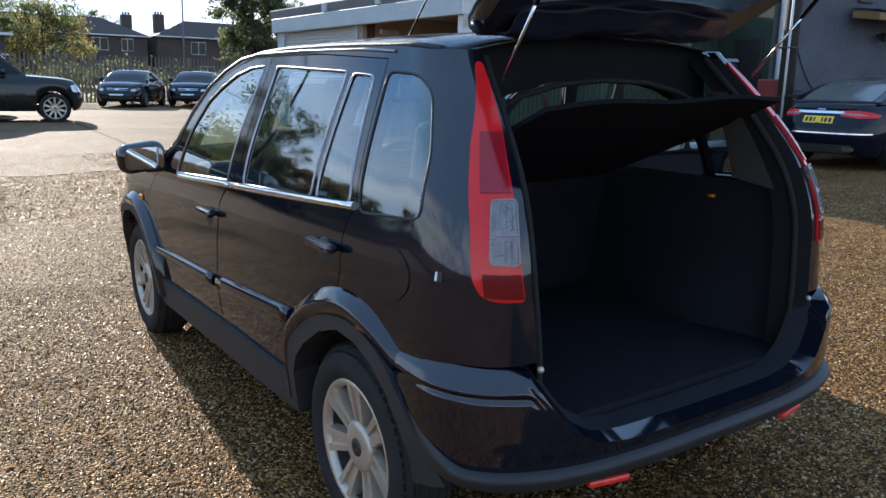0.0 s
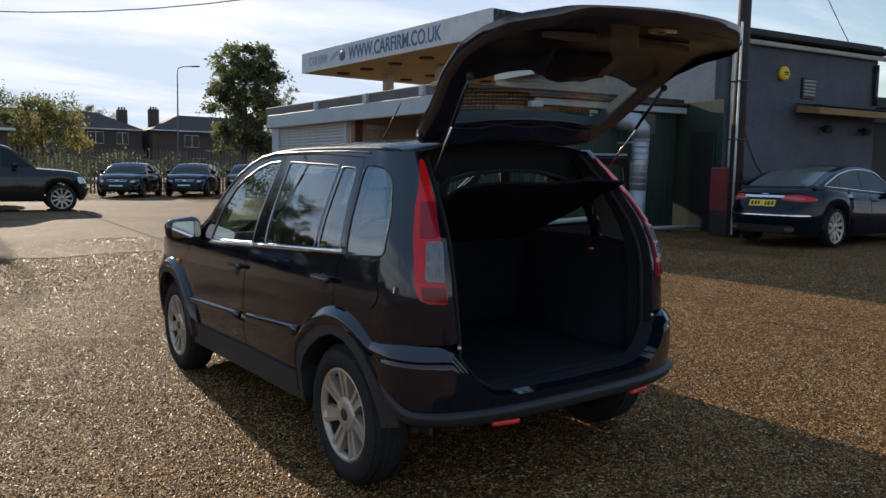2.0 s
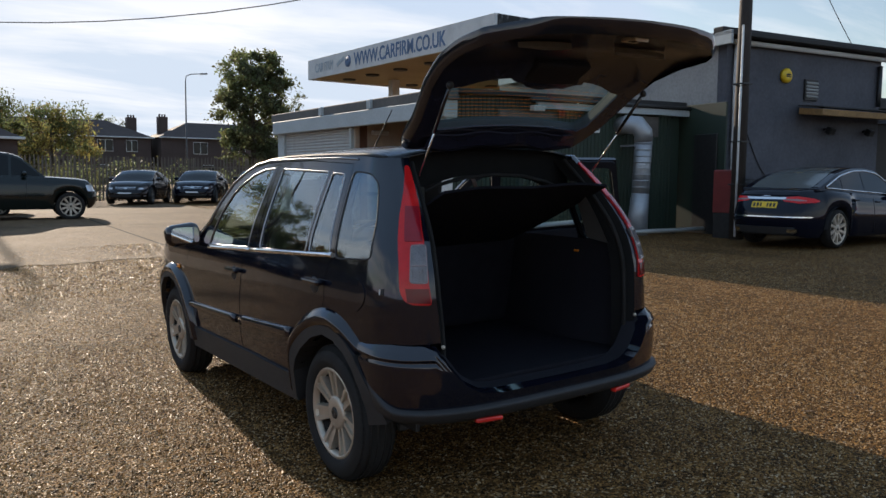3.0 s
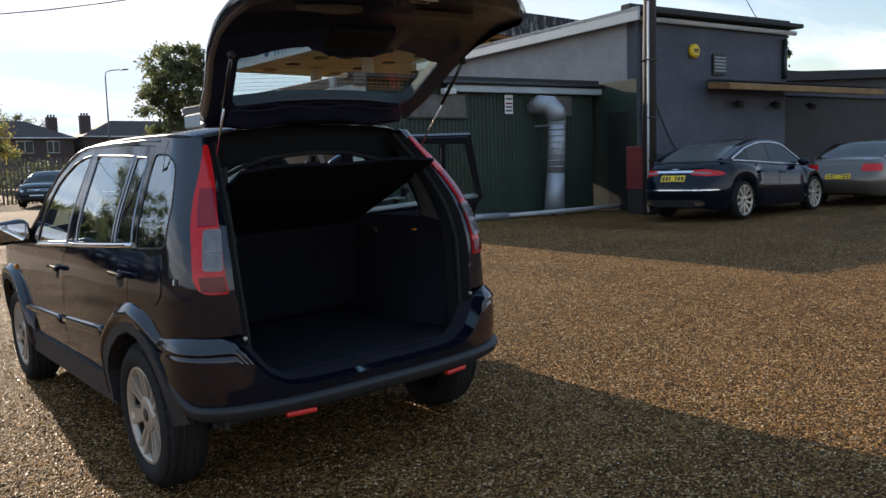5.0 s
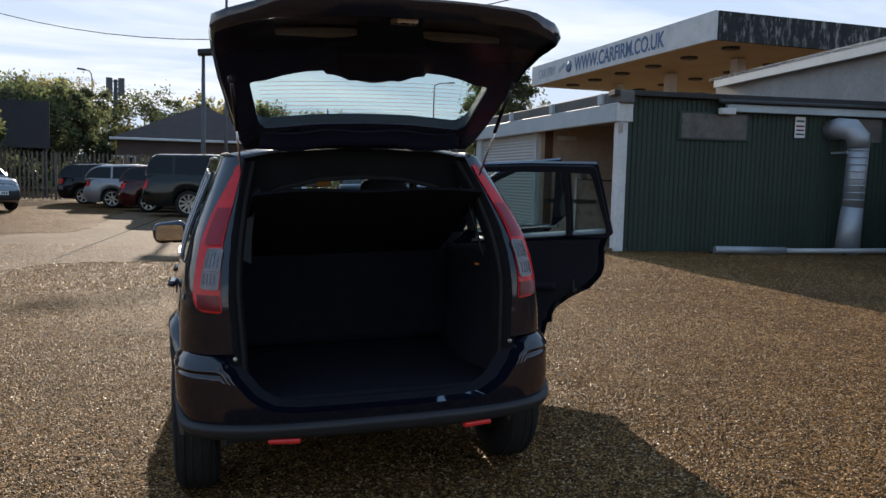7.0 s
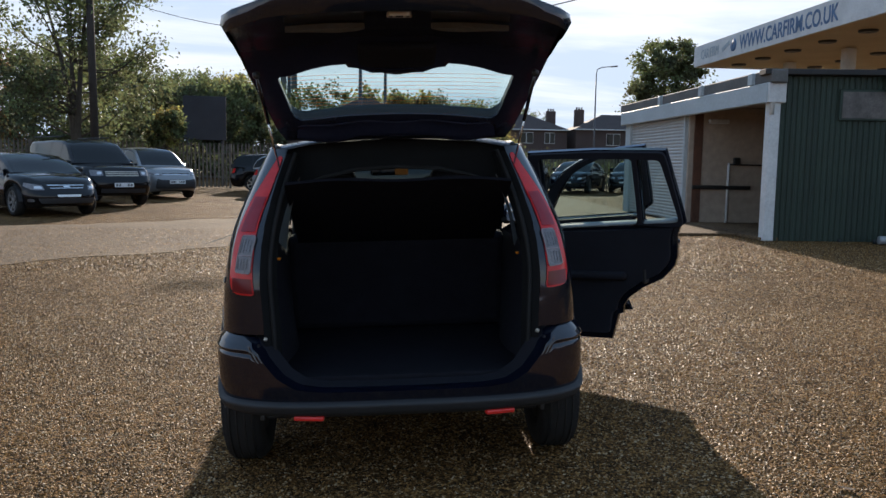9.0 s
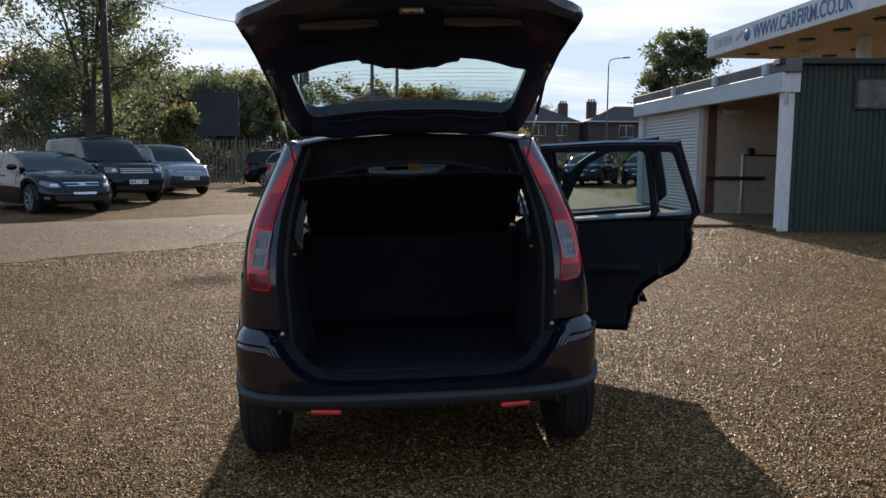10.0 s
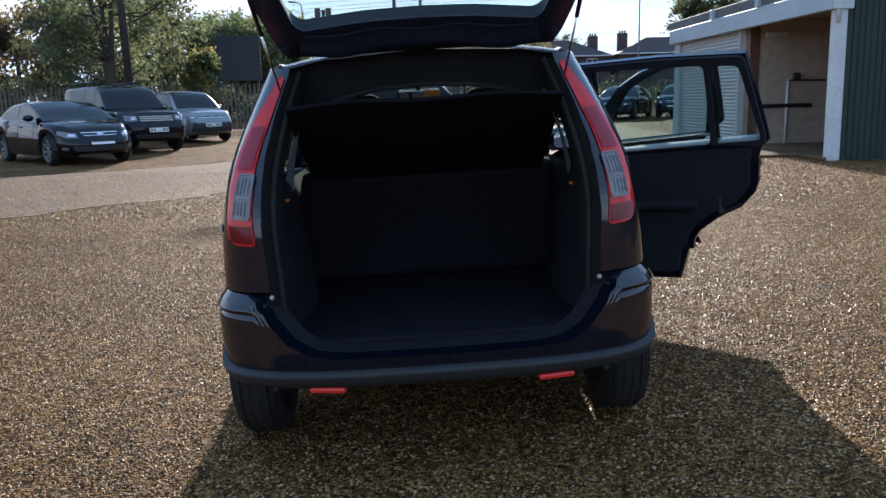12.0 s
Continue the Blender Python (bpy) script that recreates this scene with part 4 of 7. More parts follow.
# ---- wheels ----
def make_wheel(parent, m, r=0.308, rim=0.205, width=0.19, spokes=7, mt=None, name="wheel", detail=True):
    """A wheel whose outer face looks along +x of m: tyre, rim with spokes, hub cap."""
    mt = mt or ALLOY
    w = width / 2
    bm = bmesh.new()
    add_ring(bm, [(-w * 0.85, rim), (-w, rim + 0.035), (-w * 0.93, r - 0.035), (-w * 0.72, r - 0.008), (-w * 0.4, r), (w * 0.4, r), (w * 0.72, r - 0.008), (w * 0.93, r - 0.035), (w, rim + 0.035), (w * 0.88, rim + 0.006), (w * 0.80, rim)], m, 48 if detail else 28)
    tyre = part("tyre", bm, RUBBER, None)
    wheel = new(name)
    wheel.parent = parent
    tyre.parent = wheel
    bm = bmesh.new()
    add_ring(bm, [(w * 0.82, rim + 0.004), (w * 0.88, rim - 0.004), (w * 0.80, rim - 0.016), (w * 0.62, rim - 0.022), (w * 0.58, rim - 0.022), (w * 0.58, rim)], m, 40 if detail else 24)
    part("rim", bm, mt, wheel)
    bm = bmesh.new()
    add_ring(bm, [(w * 0.585, rim - 0.012), (w * 0.58, rim - 0.022), (-w * 0.75, rim - 0.034), (-w * 0.75, 0.02), (-w * 0.7, 0.02), (-w * 0.7, rim - 0.038)], m, 28)
    part("rim_barrel", bm, GAP_IRON, wheel)
    for k in range(spokes):
        a = 2 * math.pi * k / spokes
        bm = bmesh.new()
        bars = ((-1, 0.0), (1, 0.0), (0, 0.012)) if detail else ((0, 0.0),)
        for s, deep in bars:
            rows = []
            for rad, hw, ax in ((0.045, 0.011, 0.62), (0.10, 0.011, 0.68), (0.15, 0.012, 0.76), (rim - 0.006, 0.016, 0.83)):
                reach = 0.015 + 0.095 * (rad - 0.045)
                off = s * reach
                hw2 = hw if s else (reach if detail else 0.030)
                ring = []
                for t, x in ((off - hw2, ax * w - deep - 0.035), (off - hw2 * 0.75, ax * w - deep), (off + hw2 * 0.75, ax * w - deep), (off + hw2, ax * w - deep - 0.035)):
                    p = Matrix.Rotation(a, 3, "X") @ Vector((x, t, rad))
                    ring.append(bm.verts.new(m @ p))
                rows.append(ring)
            for p, q in zip(rows, rows[1:]):
                for i in range(4):
                    j = (i + 1) % 4
                    bm.faces.new((p[i], p[j], q[j], q[i]))
            bm.faces.new(rows[-1])
        bmesh.ops.recalc_face_normals(bm, faces=bm.faces)
        part("spoke", bm, mt, wheel)
    bm = bmesh.new()
    add_ring(bm, [(w * 0.2, 0.002), (w * 0.72, 0.002), (w * 0.74, 0.03), (w * 0.73, 0.066), (w * 0.66, 0.078), (w * 0.2, 0.072)], m, 24)
    part("hub", bm, mt, wheel)
    bm = bmesh.new()
    add_ring(bm, [(w * 0.70, 0.001), (w * 0.80, 0.001), (w * 0.78, 0.026), (w * 0.70, 0.030)], m, 20)
    part("centre_cap", bm, STEEL, wheel)
    # disc coloured near-black in place of the shade behind the spokes
    bm = bmesh.new()
    add_ring(bm, [(-w * 0.1, 0.03), (w * 0.05, 0.03), (w * 0.05, rim - 0.05), (-w * 0.1, rim - 0.05)], m, 24)
    part("brake_disc", bm, GAP_IRON, wheel)
    return wheel


for sx in (-1, 1):
    for y in (0.0, 2.488):
        m = pose(sx * 0.715, y + (0.065 if y == 0 else -0.01), 0.306, 0, 0, 0 if sx > 0 else 180)
        wh = make_wheel(car, m)
        # tread grooves
        bm = bmesh.new()
        for gx in (-0.05, -0.018, 0.018, 0.05):
            add_ring(bm, [(gx - 0.004, 0.3075), (gx - 0.004, 0.3095), (gx + 0.004, 0.3095), (gx + 0.004, 0.3075)], m, 40)
        part("tread_line", bm, STEEL, wh)
        # shoulder blocks of the tread
        bm = bmesh.new()
        for k in range(60):
            a = 2 * math.pi * k / 60
            for x0, x1, sk in ((-0.082, -0.055, 0.02), (-0.046, -0.022, -0.02), (-0.013, 0.013, 0.02), (0.022, 0.046, -0.02), (0.055, 0.082, 0.02)):
                vs = []
                for x, s in ((x0, -1), (x1, -1), (x1, 1), (x0, 1)):
                    b = a + s * 0.036 + (sk if x == x1 else -sk)
                    rr = table(abs(x), [0.045, 0.065, 0.082], [0.3066, 0.3025, 0.287])
                    vs.append(bm.verts.new(m @ Vector((x, rr * math.cos(b), rr * math.sin(b)))))
                bm.faces.new(vs)
        bmesh.ops.solidify(bm, geom=bm.faces[:], thickness=0.004)
        part("tread", bm, RUBBER, wh)


# ---- ground: one gravel sheet to the horizon, a concrete drive on it ----
def gravel_mat():
    m = bpy.data.materials.new("gravel")
    m.use_nodes = True
    n, l = m.node_tree.nodes, m.node_tree.links
    b = n["Principled BSDF"]
    tc = n.new("ShaderNodeTexCoord")
    vo = n.new("ShaderNodeTexVoronoi"); vo.inputs["Scale"].default_value = 90
    big = n.new("ShaderNodeTexNoise"); big.inputs["Scale"].default_value = 0.55; big.inputs["Detail"].default_value = 6
    fine = n.new("ShaderNodeTexNoise"); fine.inputs["Scale"].default_value = 30; fine.inputs["Detail"].default_value = 4
    for t in (vo, big, fine):
        l.new(tc.outputs["Object"], t.inputs["Vector"])
    sep = n.new("ShaderNodeSeparateColor"); l.new(vo.outputs["Color"], sep.inputs[0])
    ramp = n.new("ShaderNodeValToRGB")
    cr = ramp.color_ramp
    cr.elements[0].position, cr.elements[0].color = 0.0, (0.036, 0.023, 0.011, 1)
    cr.elements[1].position, cr.elements[1].color = 1.0, (0.58, 0.44, 0.28, 1)
    for p, c in ((0.35, (0.114, 0.057, 0.019, 1)), (0.6, (0.236, 0.118, 0.038, 1)), (0.85, (0.36, 0.196, 0.068, 1))):
        e = cr.elements.new(p); e.color = c
    l.new(sep.outputs[0], ramp.inputs[0])
    rng = n.new("ShaderNodeMapRange")
    rng.inputs["From Min"].default_value, rng.inputs["From Max"].default_value = 0.3, 0.7
    rng.inputs["To Min"].default_value, rng.inputs["To Max"].default_value = 0.52, 0.95
    l.new(big.outputs["Fac"], rng.inputs["Value"])
    mul = n.new("ShaderNodeVectorMath"); mul.operation = "SCALE"
    mid = n.new("ShaderNodeTexNoise")
    mid.inputs["Scale"].default_value, mid.inputs["Detail"].default_value, mid.inputs["Roughness"].default_value = 11, 7, 0.78
    l.new(tc.outputs["Object"], mid.inputs["Vector"])
    clump = n.new("ShaderNodeMapRange")
    for key, v in (("From Min", 0.36), ("From Max", 0.64), ("To Min", 0.45), ("To Max", 1.62)):
        clump.inputs[key].default_value = v
    l.new(mid.outputs["Fac"], clump.inputs["Value"])
    both = n.new("ShaderNodeMath"); both.operation = "MULTIPLY"
    l.new(rng.outputs[0], both.inputs[0]); l.new(clump.outputs[0], both.inputs[1])
    l.new(ramp.outputs[0], mul.inputs[0]); l.new(both.outputs[0], mul.inputs["Scale"])
    l.new(mul.outputs[0], b.inputs["Base Color"])
    b.inputs["Roughness"].default_value = 0.7
    b.inputs["Specular IOR Level"].default_value = 0.04
    inv = n.new("ShaderNodeMath"); inv.operation = "MULTIPLY_ADD"
    inv.inputs[1].default_value, inv.inputs[2].default_value = -1.2, 1.0
    l.new(vo.outputs["Distance"], inv.inputs[0])
    add = n.new("ShaderNodeMath"); add.operation = "MULTIPLY_ADD"; add.inputs[1].default_value = 0.5
    l.new(fine.outputs["Fac"], add.inputs[0]); l.new(inv.outputs[0], add.inputs[2])
    bp = n.new("ShaderNodeBump"); bp.inputs["Strength"].default_value, bp.inputs["Distance"].default_value = 1.0, 0.017
    l.new(add.outputs[0], bp.inputs["Height"]); l.new(bp.outputs[0], b.inputs["Normal"])
    return m


GRAVEL = gravel_mat()
def concrete_mat():
    """Worn concrete with grit trodden into it and wide damp stains."""
    m = mat("weathered concrete", (0.135, 0.087, 0.048), 0.9, 0, 0.42, 0.45, 0.9, 55, spec=0.15)
    n, l = m.node_tree.nodes, m.node_tree.links
    b = n["Principled BSDF"]
    tc = n.new("ShaderNodeTexCoord")
    vo = n.new("ShaderNodeTexVoronoi"); vo.inputs["Scale"].default_value = 48
    l.new(tc.outputs["Object"], vo.inputs["Vector"])
    sep = n.new("ShaderNodeSeparateColor"); l.new(vo.outputs["Color"], sep.inputs[0])
    grit = n.new("ShaderNodeMapRange")
    for key, v in (("From Min", 0.0), ("From Max", 1.0), ("To Min", 0.55), ("To Max", 1.5)):
        grit.inputs[key].default_value = v
    l.new(sep.outputs[0], grit.inputs["Value"])
    sc = n.new("ShaderNodeVectorMath"); sc.operation = "SCALE"
    l.new(b.inputs["Base Color"].links[0].from_socket, sc.inputs[0]); l.new(grit.outputs[0], sc.inputs["Scale"])
    l.new(sc.outputs[0], b.inputs["Base Color"])
    return m
CONCRETE = concrete_mat()

def axis(lo, hi, near_lo, near_hi, step):
    a = list(np.arange(near_lo, near_hi + 0.01, step))
    out = [lo, lo * 0.4 + near_lo * 0.6, lo * 0.15 + near_lo * 0.85] + a + [hi * 0.1 + near_hi * 0.9, hi * 0.4 + near_hi * 0.6, hi]
    return sorted(out)
bm = bmesh.new()
xs_, ys_ = sorted(set(axis(-1800, 1800, -40, 50, 2.0)) | set(np.arange(-7.75, 8, 0.25))), axis(-1500, 2500, -30, 90, 2.0)
add_grid(bm, lambda x, y: Vector((x, y, G(x, y))), xs_, ys_)
bmesh.ops.recalc_face_normals(bm, faces=bm.faces)
if sum(f.normal.z for f in bm.faces) < 0:
    bmesh.ops.reverse_faces(bm, faces=bm.faces)
tagged(part("ground", bm, GRAVEL), "tan pea gravel yard, damp and glinting", "ground", kind="structure")

near_edge = [(-30, 1.5), (-12, 3.6), (-7, 5.4), (-4.5, 7.2), (-2.7, 9.1), (-0.7, 9.9), (0.7, 9.8), (2.5, 10.2), (5.0, 11.3), (6.2, 12.2), (7.2, 12.6)]
far_edge = [(7.2, 36), (-2.6, 34), (-3.3, 24), (-3.3, 17.0), (-3.5, 15.1), (-4.8, 14.05), (-6.1, 13.0), (-8.5, 12.2), (-14, 11.0), (-30, 9.0)]
rnd = random.Random(4)
def ragged(loop, amp):
    d = dense(loop, 0.5)
    return [(x + rnd.uniform(-amp, amp), y + rnd.uniform(-amp, amp)) for x, y in d]
CONC = ragged(near_edge + far_edge, 0.16)
pav = panel("pavement", CONC, lambda x, y, o: Vector((x, y, G(x, y) + o)), CONCRETE, None, (), 1.2, 0.06, 0.006)
tagged(pav, "pale worn concrete drive with gravel strewn edges", "pavement", kind="structure")
TAR = mat("joint tar", (0.035, 0.028, 0.02), 0.95, 0, 0.3, 5, spec=0.05)
for a, b in (((-3.2, 24.5), (7.0, 24.0)), ((-3.2, 18.5), (7.0, 18.2)), ((-2.9, 9.6), (-1.0, 33.5)), ((1.6, 10.3), (2.6, 33.5))):
    bm = bmesh.new()
    add_grid(bm, lambda t, w: Vector((a[0] + (b[0] - a[0]) * t + w * 0.03, a[1] + (b[1] - a[1]) * t + (w * 0.03 if abs(b[0] - a[0]) > abs(b[1] - a[1]) else 0), 0)) + Vector((0, 0, G(a[0] + (b[0] - a[0]) * t, a[1] + (b[1] - a[1]) * t) + 0.009)), lin(0, 1, 30), (-1, 1))
    tagged(part("slab_joint", bm, TAR, pav), "")

# ---- the workshop: open bay and shutter, green cladding, blue block ----
GREEN = mat("dark green cladding", (0.018, 0.034, 0.022), 0.6, 0, 0.3, 1.6, 0.1, 50, rand=0.12)
SHUTTER = mat("grey shutter", (0.42, 0.43, 0.42), 0.5, 0.2, 0.15, 3)
FASCIA = mat("pale fascia board", (0.42, 0.47, 0.48), 0.6, 0, 0.15, 1.5)
WPAINT = mat("flaking white paint", (0.62, 0.62, 0.60), 0.7, 0, 0.18, 2.0, 0.2, 40)
BLUE = mat("blue-grey painted render", (0.080, 0.083, 0.098), 0.8, 0, 0.35, 1.2, 0.3, 30)
BITUMEN = mat("roof felt", (0.035, 0.034, 0.033), 0.85, 0, 0.4, 2, 0.3, 30)
PLASTER = mat("stained beige plaster", (0.42, 0.34, 0.265), 0.85, 0, 0.24, 0.6, 0.12, 14)
GALV = mat("galvanised duct", (0.36, 0.38, 0.40), 0.5, 0.55, 0.18, 4)
TIMBER = mat("stained pine board", (0.26, 0.15, 0.055), 0.65, 0, 0.45, 2, 0.2, 30)
POLE = mat("tarred timber pole", (0.035, 0.026, 0.02), 0.8, 0, 0.4, 3, 0.4, 25)
RUST_RED = mat("red painted steel", (0.16, 0.02, 0.017), 0.6, 0, 0.3, 4)
MUNTZ = mat("dirty frosted glass", (0.085, 0.075, 0.068), 0.4, 0, 0.75, 5)
DARKROOM = mat("dark interior", (0.05, 0.045, 0.04), 0.9, 0, 0.3, 2)

GP, GQ = Vector((7.06, 10.64)), Vector((13.2, 9.84))       # green wall from the open bay's corner to the blue block
GD = (GQ - GP).normalized()
GN = Vector((GD.y, -GD.x))                                # outwards, to the yard
GROT = math.degrees(math.atan2(GD.y, GD.x))
GL = (GQ - GP).length
def gw(u, out, z):
    p = GP + GD * u + GN * out
    return Vector((p.x, p.y, z))
def gpose(u, out, z):
    p = gw(u, out, z)
    return pose(p.x, p.y, p.z, 0, 0, GROT)
GB = 0.10
GTOP = 3.10
shop = thing("workshop", "green-clad workshop with a white-framed open bay and roller shutter", "workshop", kind="structure")
box("wall_green_backing", (GL, 0.10, GTOP - 0.0), gpose(GL / 2, -0.07, GTOP / 2), GREEN, shop)
# ribbed cladding, one sheet after another
wide = 0.20
count = int(GL / wide)
sheet = None
for k in range(count):
    if sheet is None:
        bm = bmesh.new()
        prof = [(0, 0), (0.012, 0.018), (0.06, 0.018), (0.072, 0), (0.10, 0), (0.112, 0.018), (0.16, 0.018), (0.172, 0), (0.199, 0)]
        for z0, z1 in ((0.0, 3.04),):
            lo = [bm.verts.new((x, -y, z0)) for x, y in prof]
            hi = [bm.verts.new((x, -y, z1)) for x, y in prof]
            for i in range(len(prof) - 1):
                bm.faces.new((lo[i], lo[i + 1], hi[i + 1], hi[i]))
        sheet = part("cladding_sheet", bm, GREEN, shop)
        ob = sheet
    else:
        ob = new("cladding_sheet", sheet.data)
        ob.parent = shop
    ob.matrix_local = gpose(k * wide, -0.012 + 0.003 * rnd.random(), GB - 0.05 + 0.02 * rnd.random())
# roof edge of the green part
box("roof_edge", (GL + 0.3, 0.34, 0.10), gpose(GL / 2 - 0.1, 0.0, GTOP + 0.06), BITUMEN, shop, 0.01)
box("roof_deck", (GL + 0.2, 7.0, 0.08), gpose(GL / 2, -3.6, GTOP + 0.02), BITUMEN, shop)
box("eaves_board", (4.6, 0.10, 0.20), gpose(4.35, 0.14, 2.98), FASCIA, shop, 0.01)
box("gutter", (4.8, 0.12, 0.09), gpose(4.25, 0.20, 3.07), STEEL, shop, 0.03)
box("eaves_block", (0.30, 0.16, 0.12), gpose(2.05, 0.18, 2.88), WPAINT, shop, 0.01)
# window and small sign in the green wall
box("window_frame", (1.46, 0.05, 0.56), gpose(1.86, 0.03, 2.59), GREEN, shop, 0.01)
box("window_pane", (1.36, 0.02, 0.47), gpose(1.86, 0.055, 2.59), MUNTZ, shop, 0.0, "grimy window pane")
box("window_pane", (0.70, 0.02, 0.46), gpose(5.15, 0.030, 2.62), MUNTZ, shop, 0.0, "grimy window pane")
sg = box("notice", (0.22, 0.012, 0.42), gpose(3.70, 0.035, 2.64), PLATE_WHITE, shop, 0.002, "white notice with red and black bars")
for dz, mt_ in ((0.12, INK), (0.02, RUST_RED), (-0.06, RUST_RED), (-0.14, INK)):
    box("notice_bar", (0.17, 0.006, 0.035), gpose(3.70, 0.045, 2.64 + dz), mt_, sg)

# extractor duct: bent pipe from the wall down to the ground
duct = thing("extractor_duct", "galvanised metal extractor duct against the green wall", "duct")
c0 = [(4.42, -0.02, 2.60), (4.44, 0.22, 2.63), (4.56, 0.42, 2.60), (4.66, 0.50, 2.44), (4.68, 0.50, 2.25)]
tube("elbow", [gw(*p) for p in c0], [0.21, 0.215, 0.22, 0.215, 0.21], GALV, duct, 20)
tube("upper_pipe", [gw(4.68, 0.50, 2.27), gw(4.66, 0.46, 1.05)], 0.195, GALV, duct, 20)
for k in range(8):
    z = 2.20 - 0.14 * k
    p = gw(4.68 - 0.002 * k, 0.498 - 0.004 * k, z)
    bm = bmesh.new()
    add_ring(bm, [(-0.012, 0.195), (-0.012, 0.207), (0.012, 0.207), (0.012, 0.195)], Matrix.Translation(p) @ pose(0, 0, 0, 0, 90, 0), 20)
    part("pipe_rib", bm, GALV, duct)
tube("lower_pipe", [gw(4.66, 0.46, 1.08), gw(4.62, 0.42, GB)], [0.20, 0.24], GALV, duct, 20)
box("bracket", (0.05, 0.5, 0.04), gpose(4.45, 0.24, 2.15), GALV, duct)
tube("floor_pipe", [gw(1.75, 0.55, GB + 0.10), gw(3.2, 0.58, GB + 0.10)], 0.075, GALV, tagged(new("plastic_pipe"), "thick and thin grey pipes lying along the wall", "pipe"), 12)
lie = bpy.data.objects["plastic_pipe"]
tube("thin_pipe", [gw(3.2, 0.58, GB + 0.10), gw(4.6, 0.75, GB + 0.13), gw(6.6, 0.80, GB + 0.17)], 0.05, SHUTTER, lie, 10)
rub = bmesh.new()
for k in range(26):
    u = rnd.uniform(1.2, 7.2)
    p = gw(u, rnd.uniform(0.1, 0.6), G(gw(u, 0, 0).x, gw(u, 0, 0).y) + 0.02)
    bmesh.ops.create_icosphere(rub, subdivisions=1, radius=rnd.uniform(0.04, 0.10), matrix=Matrix.Translation(p) @ pose(0, 0, 0, rnd.random() * 90, rnd.random() * 90) @ Matrix.Diagonal((1, 0.7, 0.5, 1)))
tagged(part("rubble", rub, STEEL), "dark loose rubble along the wall foot", "rubble", kind="stuff")

# front with the bay: it runs away from the yard
FX, FY0, FY1 = 7.02, 10.64, 19.35
BAYY = 14.75
ZF = 2.62
box("corner_post", (0.20, 0.20, 2.62), pose(FX + 0.02, FY0 + 0.02, 0.10 + 1.31), WPAINT, shop, 0.015, "white painted corner post")
box("front_fascia", (0.14, FY1 - FY0 + 0.2, 0.36), pose(FX - 0.10, (FY0 + FY1) / 2, ZF + 0.17), FASCIA, shop, 0.015, "pale fascia over the bay and shutter")
box("fascia_return", (0.34, 0.14, 0.36), pose(FX + 0.02, FY0 - 0.06, ZF + 0.17), WPAINT, shop, 0.015, "white fascia corner")
box("fascia_cap", (0.30, FY1 - FY0 + 0.5, 0.24), pose(FX + 0.02, (FY0 + FY1) / 2 + 0.05, ZF + 0.46), mat("grey roof edge", (0.13, 0.125, 0.115), 0.8, 0, 0.3, 1.5, 0.2, 30), shop, 0.02)
for yy in (11.2, 13.6, 16.2):
    box("cap_bracket", (0.10, 0.18, 0.22), pose(FX - 0.15, yy, ZF + 0.46), FASCIA, shop, 0.01)
tube("downpipe", [(FX - 0.05, FY0 - 0.08, 3.05), (FX - 0.05, FY0 - 0.08, 2.4)], 0.045, WPAINT, shop, 8)
# shutter slats
slat = None
for k in range(31):
    if slat is None:
        bm = bmesh.new()
        add_grid(bm, lambda y, t: Vector((-0.022 * math.sin(t * math.pi), y, 0.078 * t)), lin(-2.02, 2.02, 2), lin(0, 1, 6))
        slat = part("shutter_slat", bm, SHUTTER, shop)
        ob = slat
    else:
        ob = new("shutter_slat", slat.data)
        ob.parent = shop
    ob.matrix_local = pose(FX + 0.04, 16.90, 0.17 + 0.079 * k)
box("shutter_guide", (0.12, 0.10, 2.5), pose(FX + 0.02, 14.83, 1.40), FASCIA, shop, 0.01)
box("shutter_guide", (0.12, 0.10, 2.5), pose(FX + 0.02, 18.98, 1.40), FASCIA, shop, 0.01)
box("end_pier", (0.30, 0.34, 2.6), pose(FX + 0.12, 19.22, 1.42), FASCIA, shop, 0.01)
box("divider_wall", (5.0, 0.16, 2.7), pose(FX + 2.55, BAYY + 0.02, 1.47), PLASTER, shop)
box("bay_back_wall", (0.16, 4.2, 2.7), pose(FX + 4.2, 12.75, 1.47), PLASTER, shop)
box("bay_ceiling", (5.2, 8.5, 0.06), pose(FX + 2.6, 15.2, 2.86), PLASTER, shop)
box("shutter_back", (0.06, 4.2, 2.6), pose(FX + 0.5, 16.9, 1.4), DARKROOM, shop)
box("bay_floor", (4.3, 4.2, 0.05), pose(FX + 2.05, 12.72, 0.135), CONCRETE, shop)
box("apron", (1.3, 8.0, 0.05), pose(FX - 0.66, 15.6, 0.125), CONCRETE, shop, 0.01)
box("rust_strip", (0.20, 0.03, 2.55), pose(FX + 0.26, BAYY - 0.075, 1.42), mat("rust stained strip", (0.13, 0.06, 0.035), 0.85, 0, 0.45, 2.5, 0.3, 30), shop, 0.005, "rust stained timber strip")
# taps and pipes on the bay's end wall
tp = thing("standpipe", "thin standpipe with taps in the open bay", "pipe")
tube("riser", [(FX + 1.0, BAYY - 0.10, 0.15), (FX + 1.0, BAYY - 0.10, 1.55)], 0.03, WPAINT, tp, 8)
tube("branch", [(FX + 0.97, BAYY - 0.10, 1.52), (FX + 2.4, BAYY - 0.10, 1.50)], 0.018, STEEL, tp, 8)
box("tap_box", (0.16, 0.08, 0.16), pose(FX + 1.18, BAYY - 0.13, 1.60), STEEL, tp, 0.02)
box("shelf_rail", (1.4, 0.06, 0.09), pose(FX + 0.85, BAYY - 0.10, 0.98), STEEL, tp, 0.01)
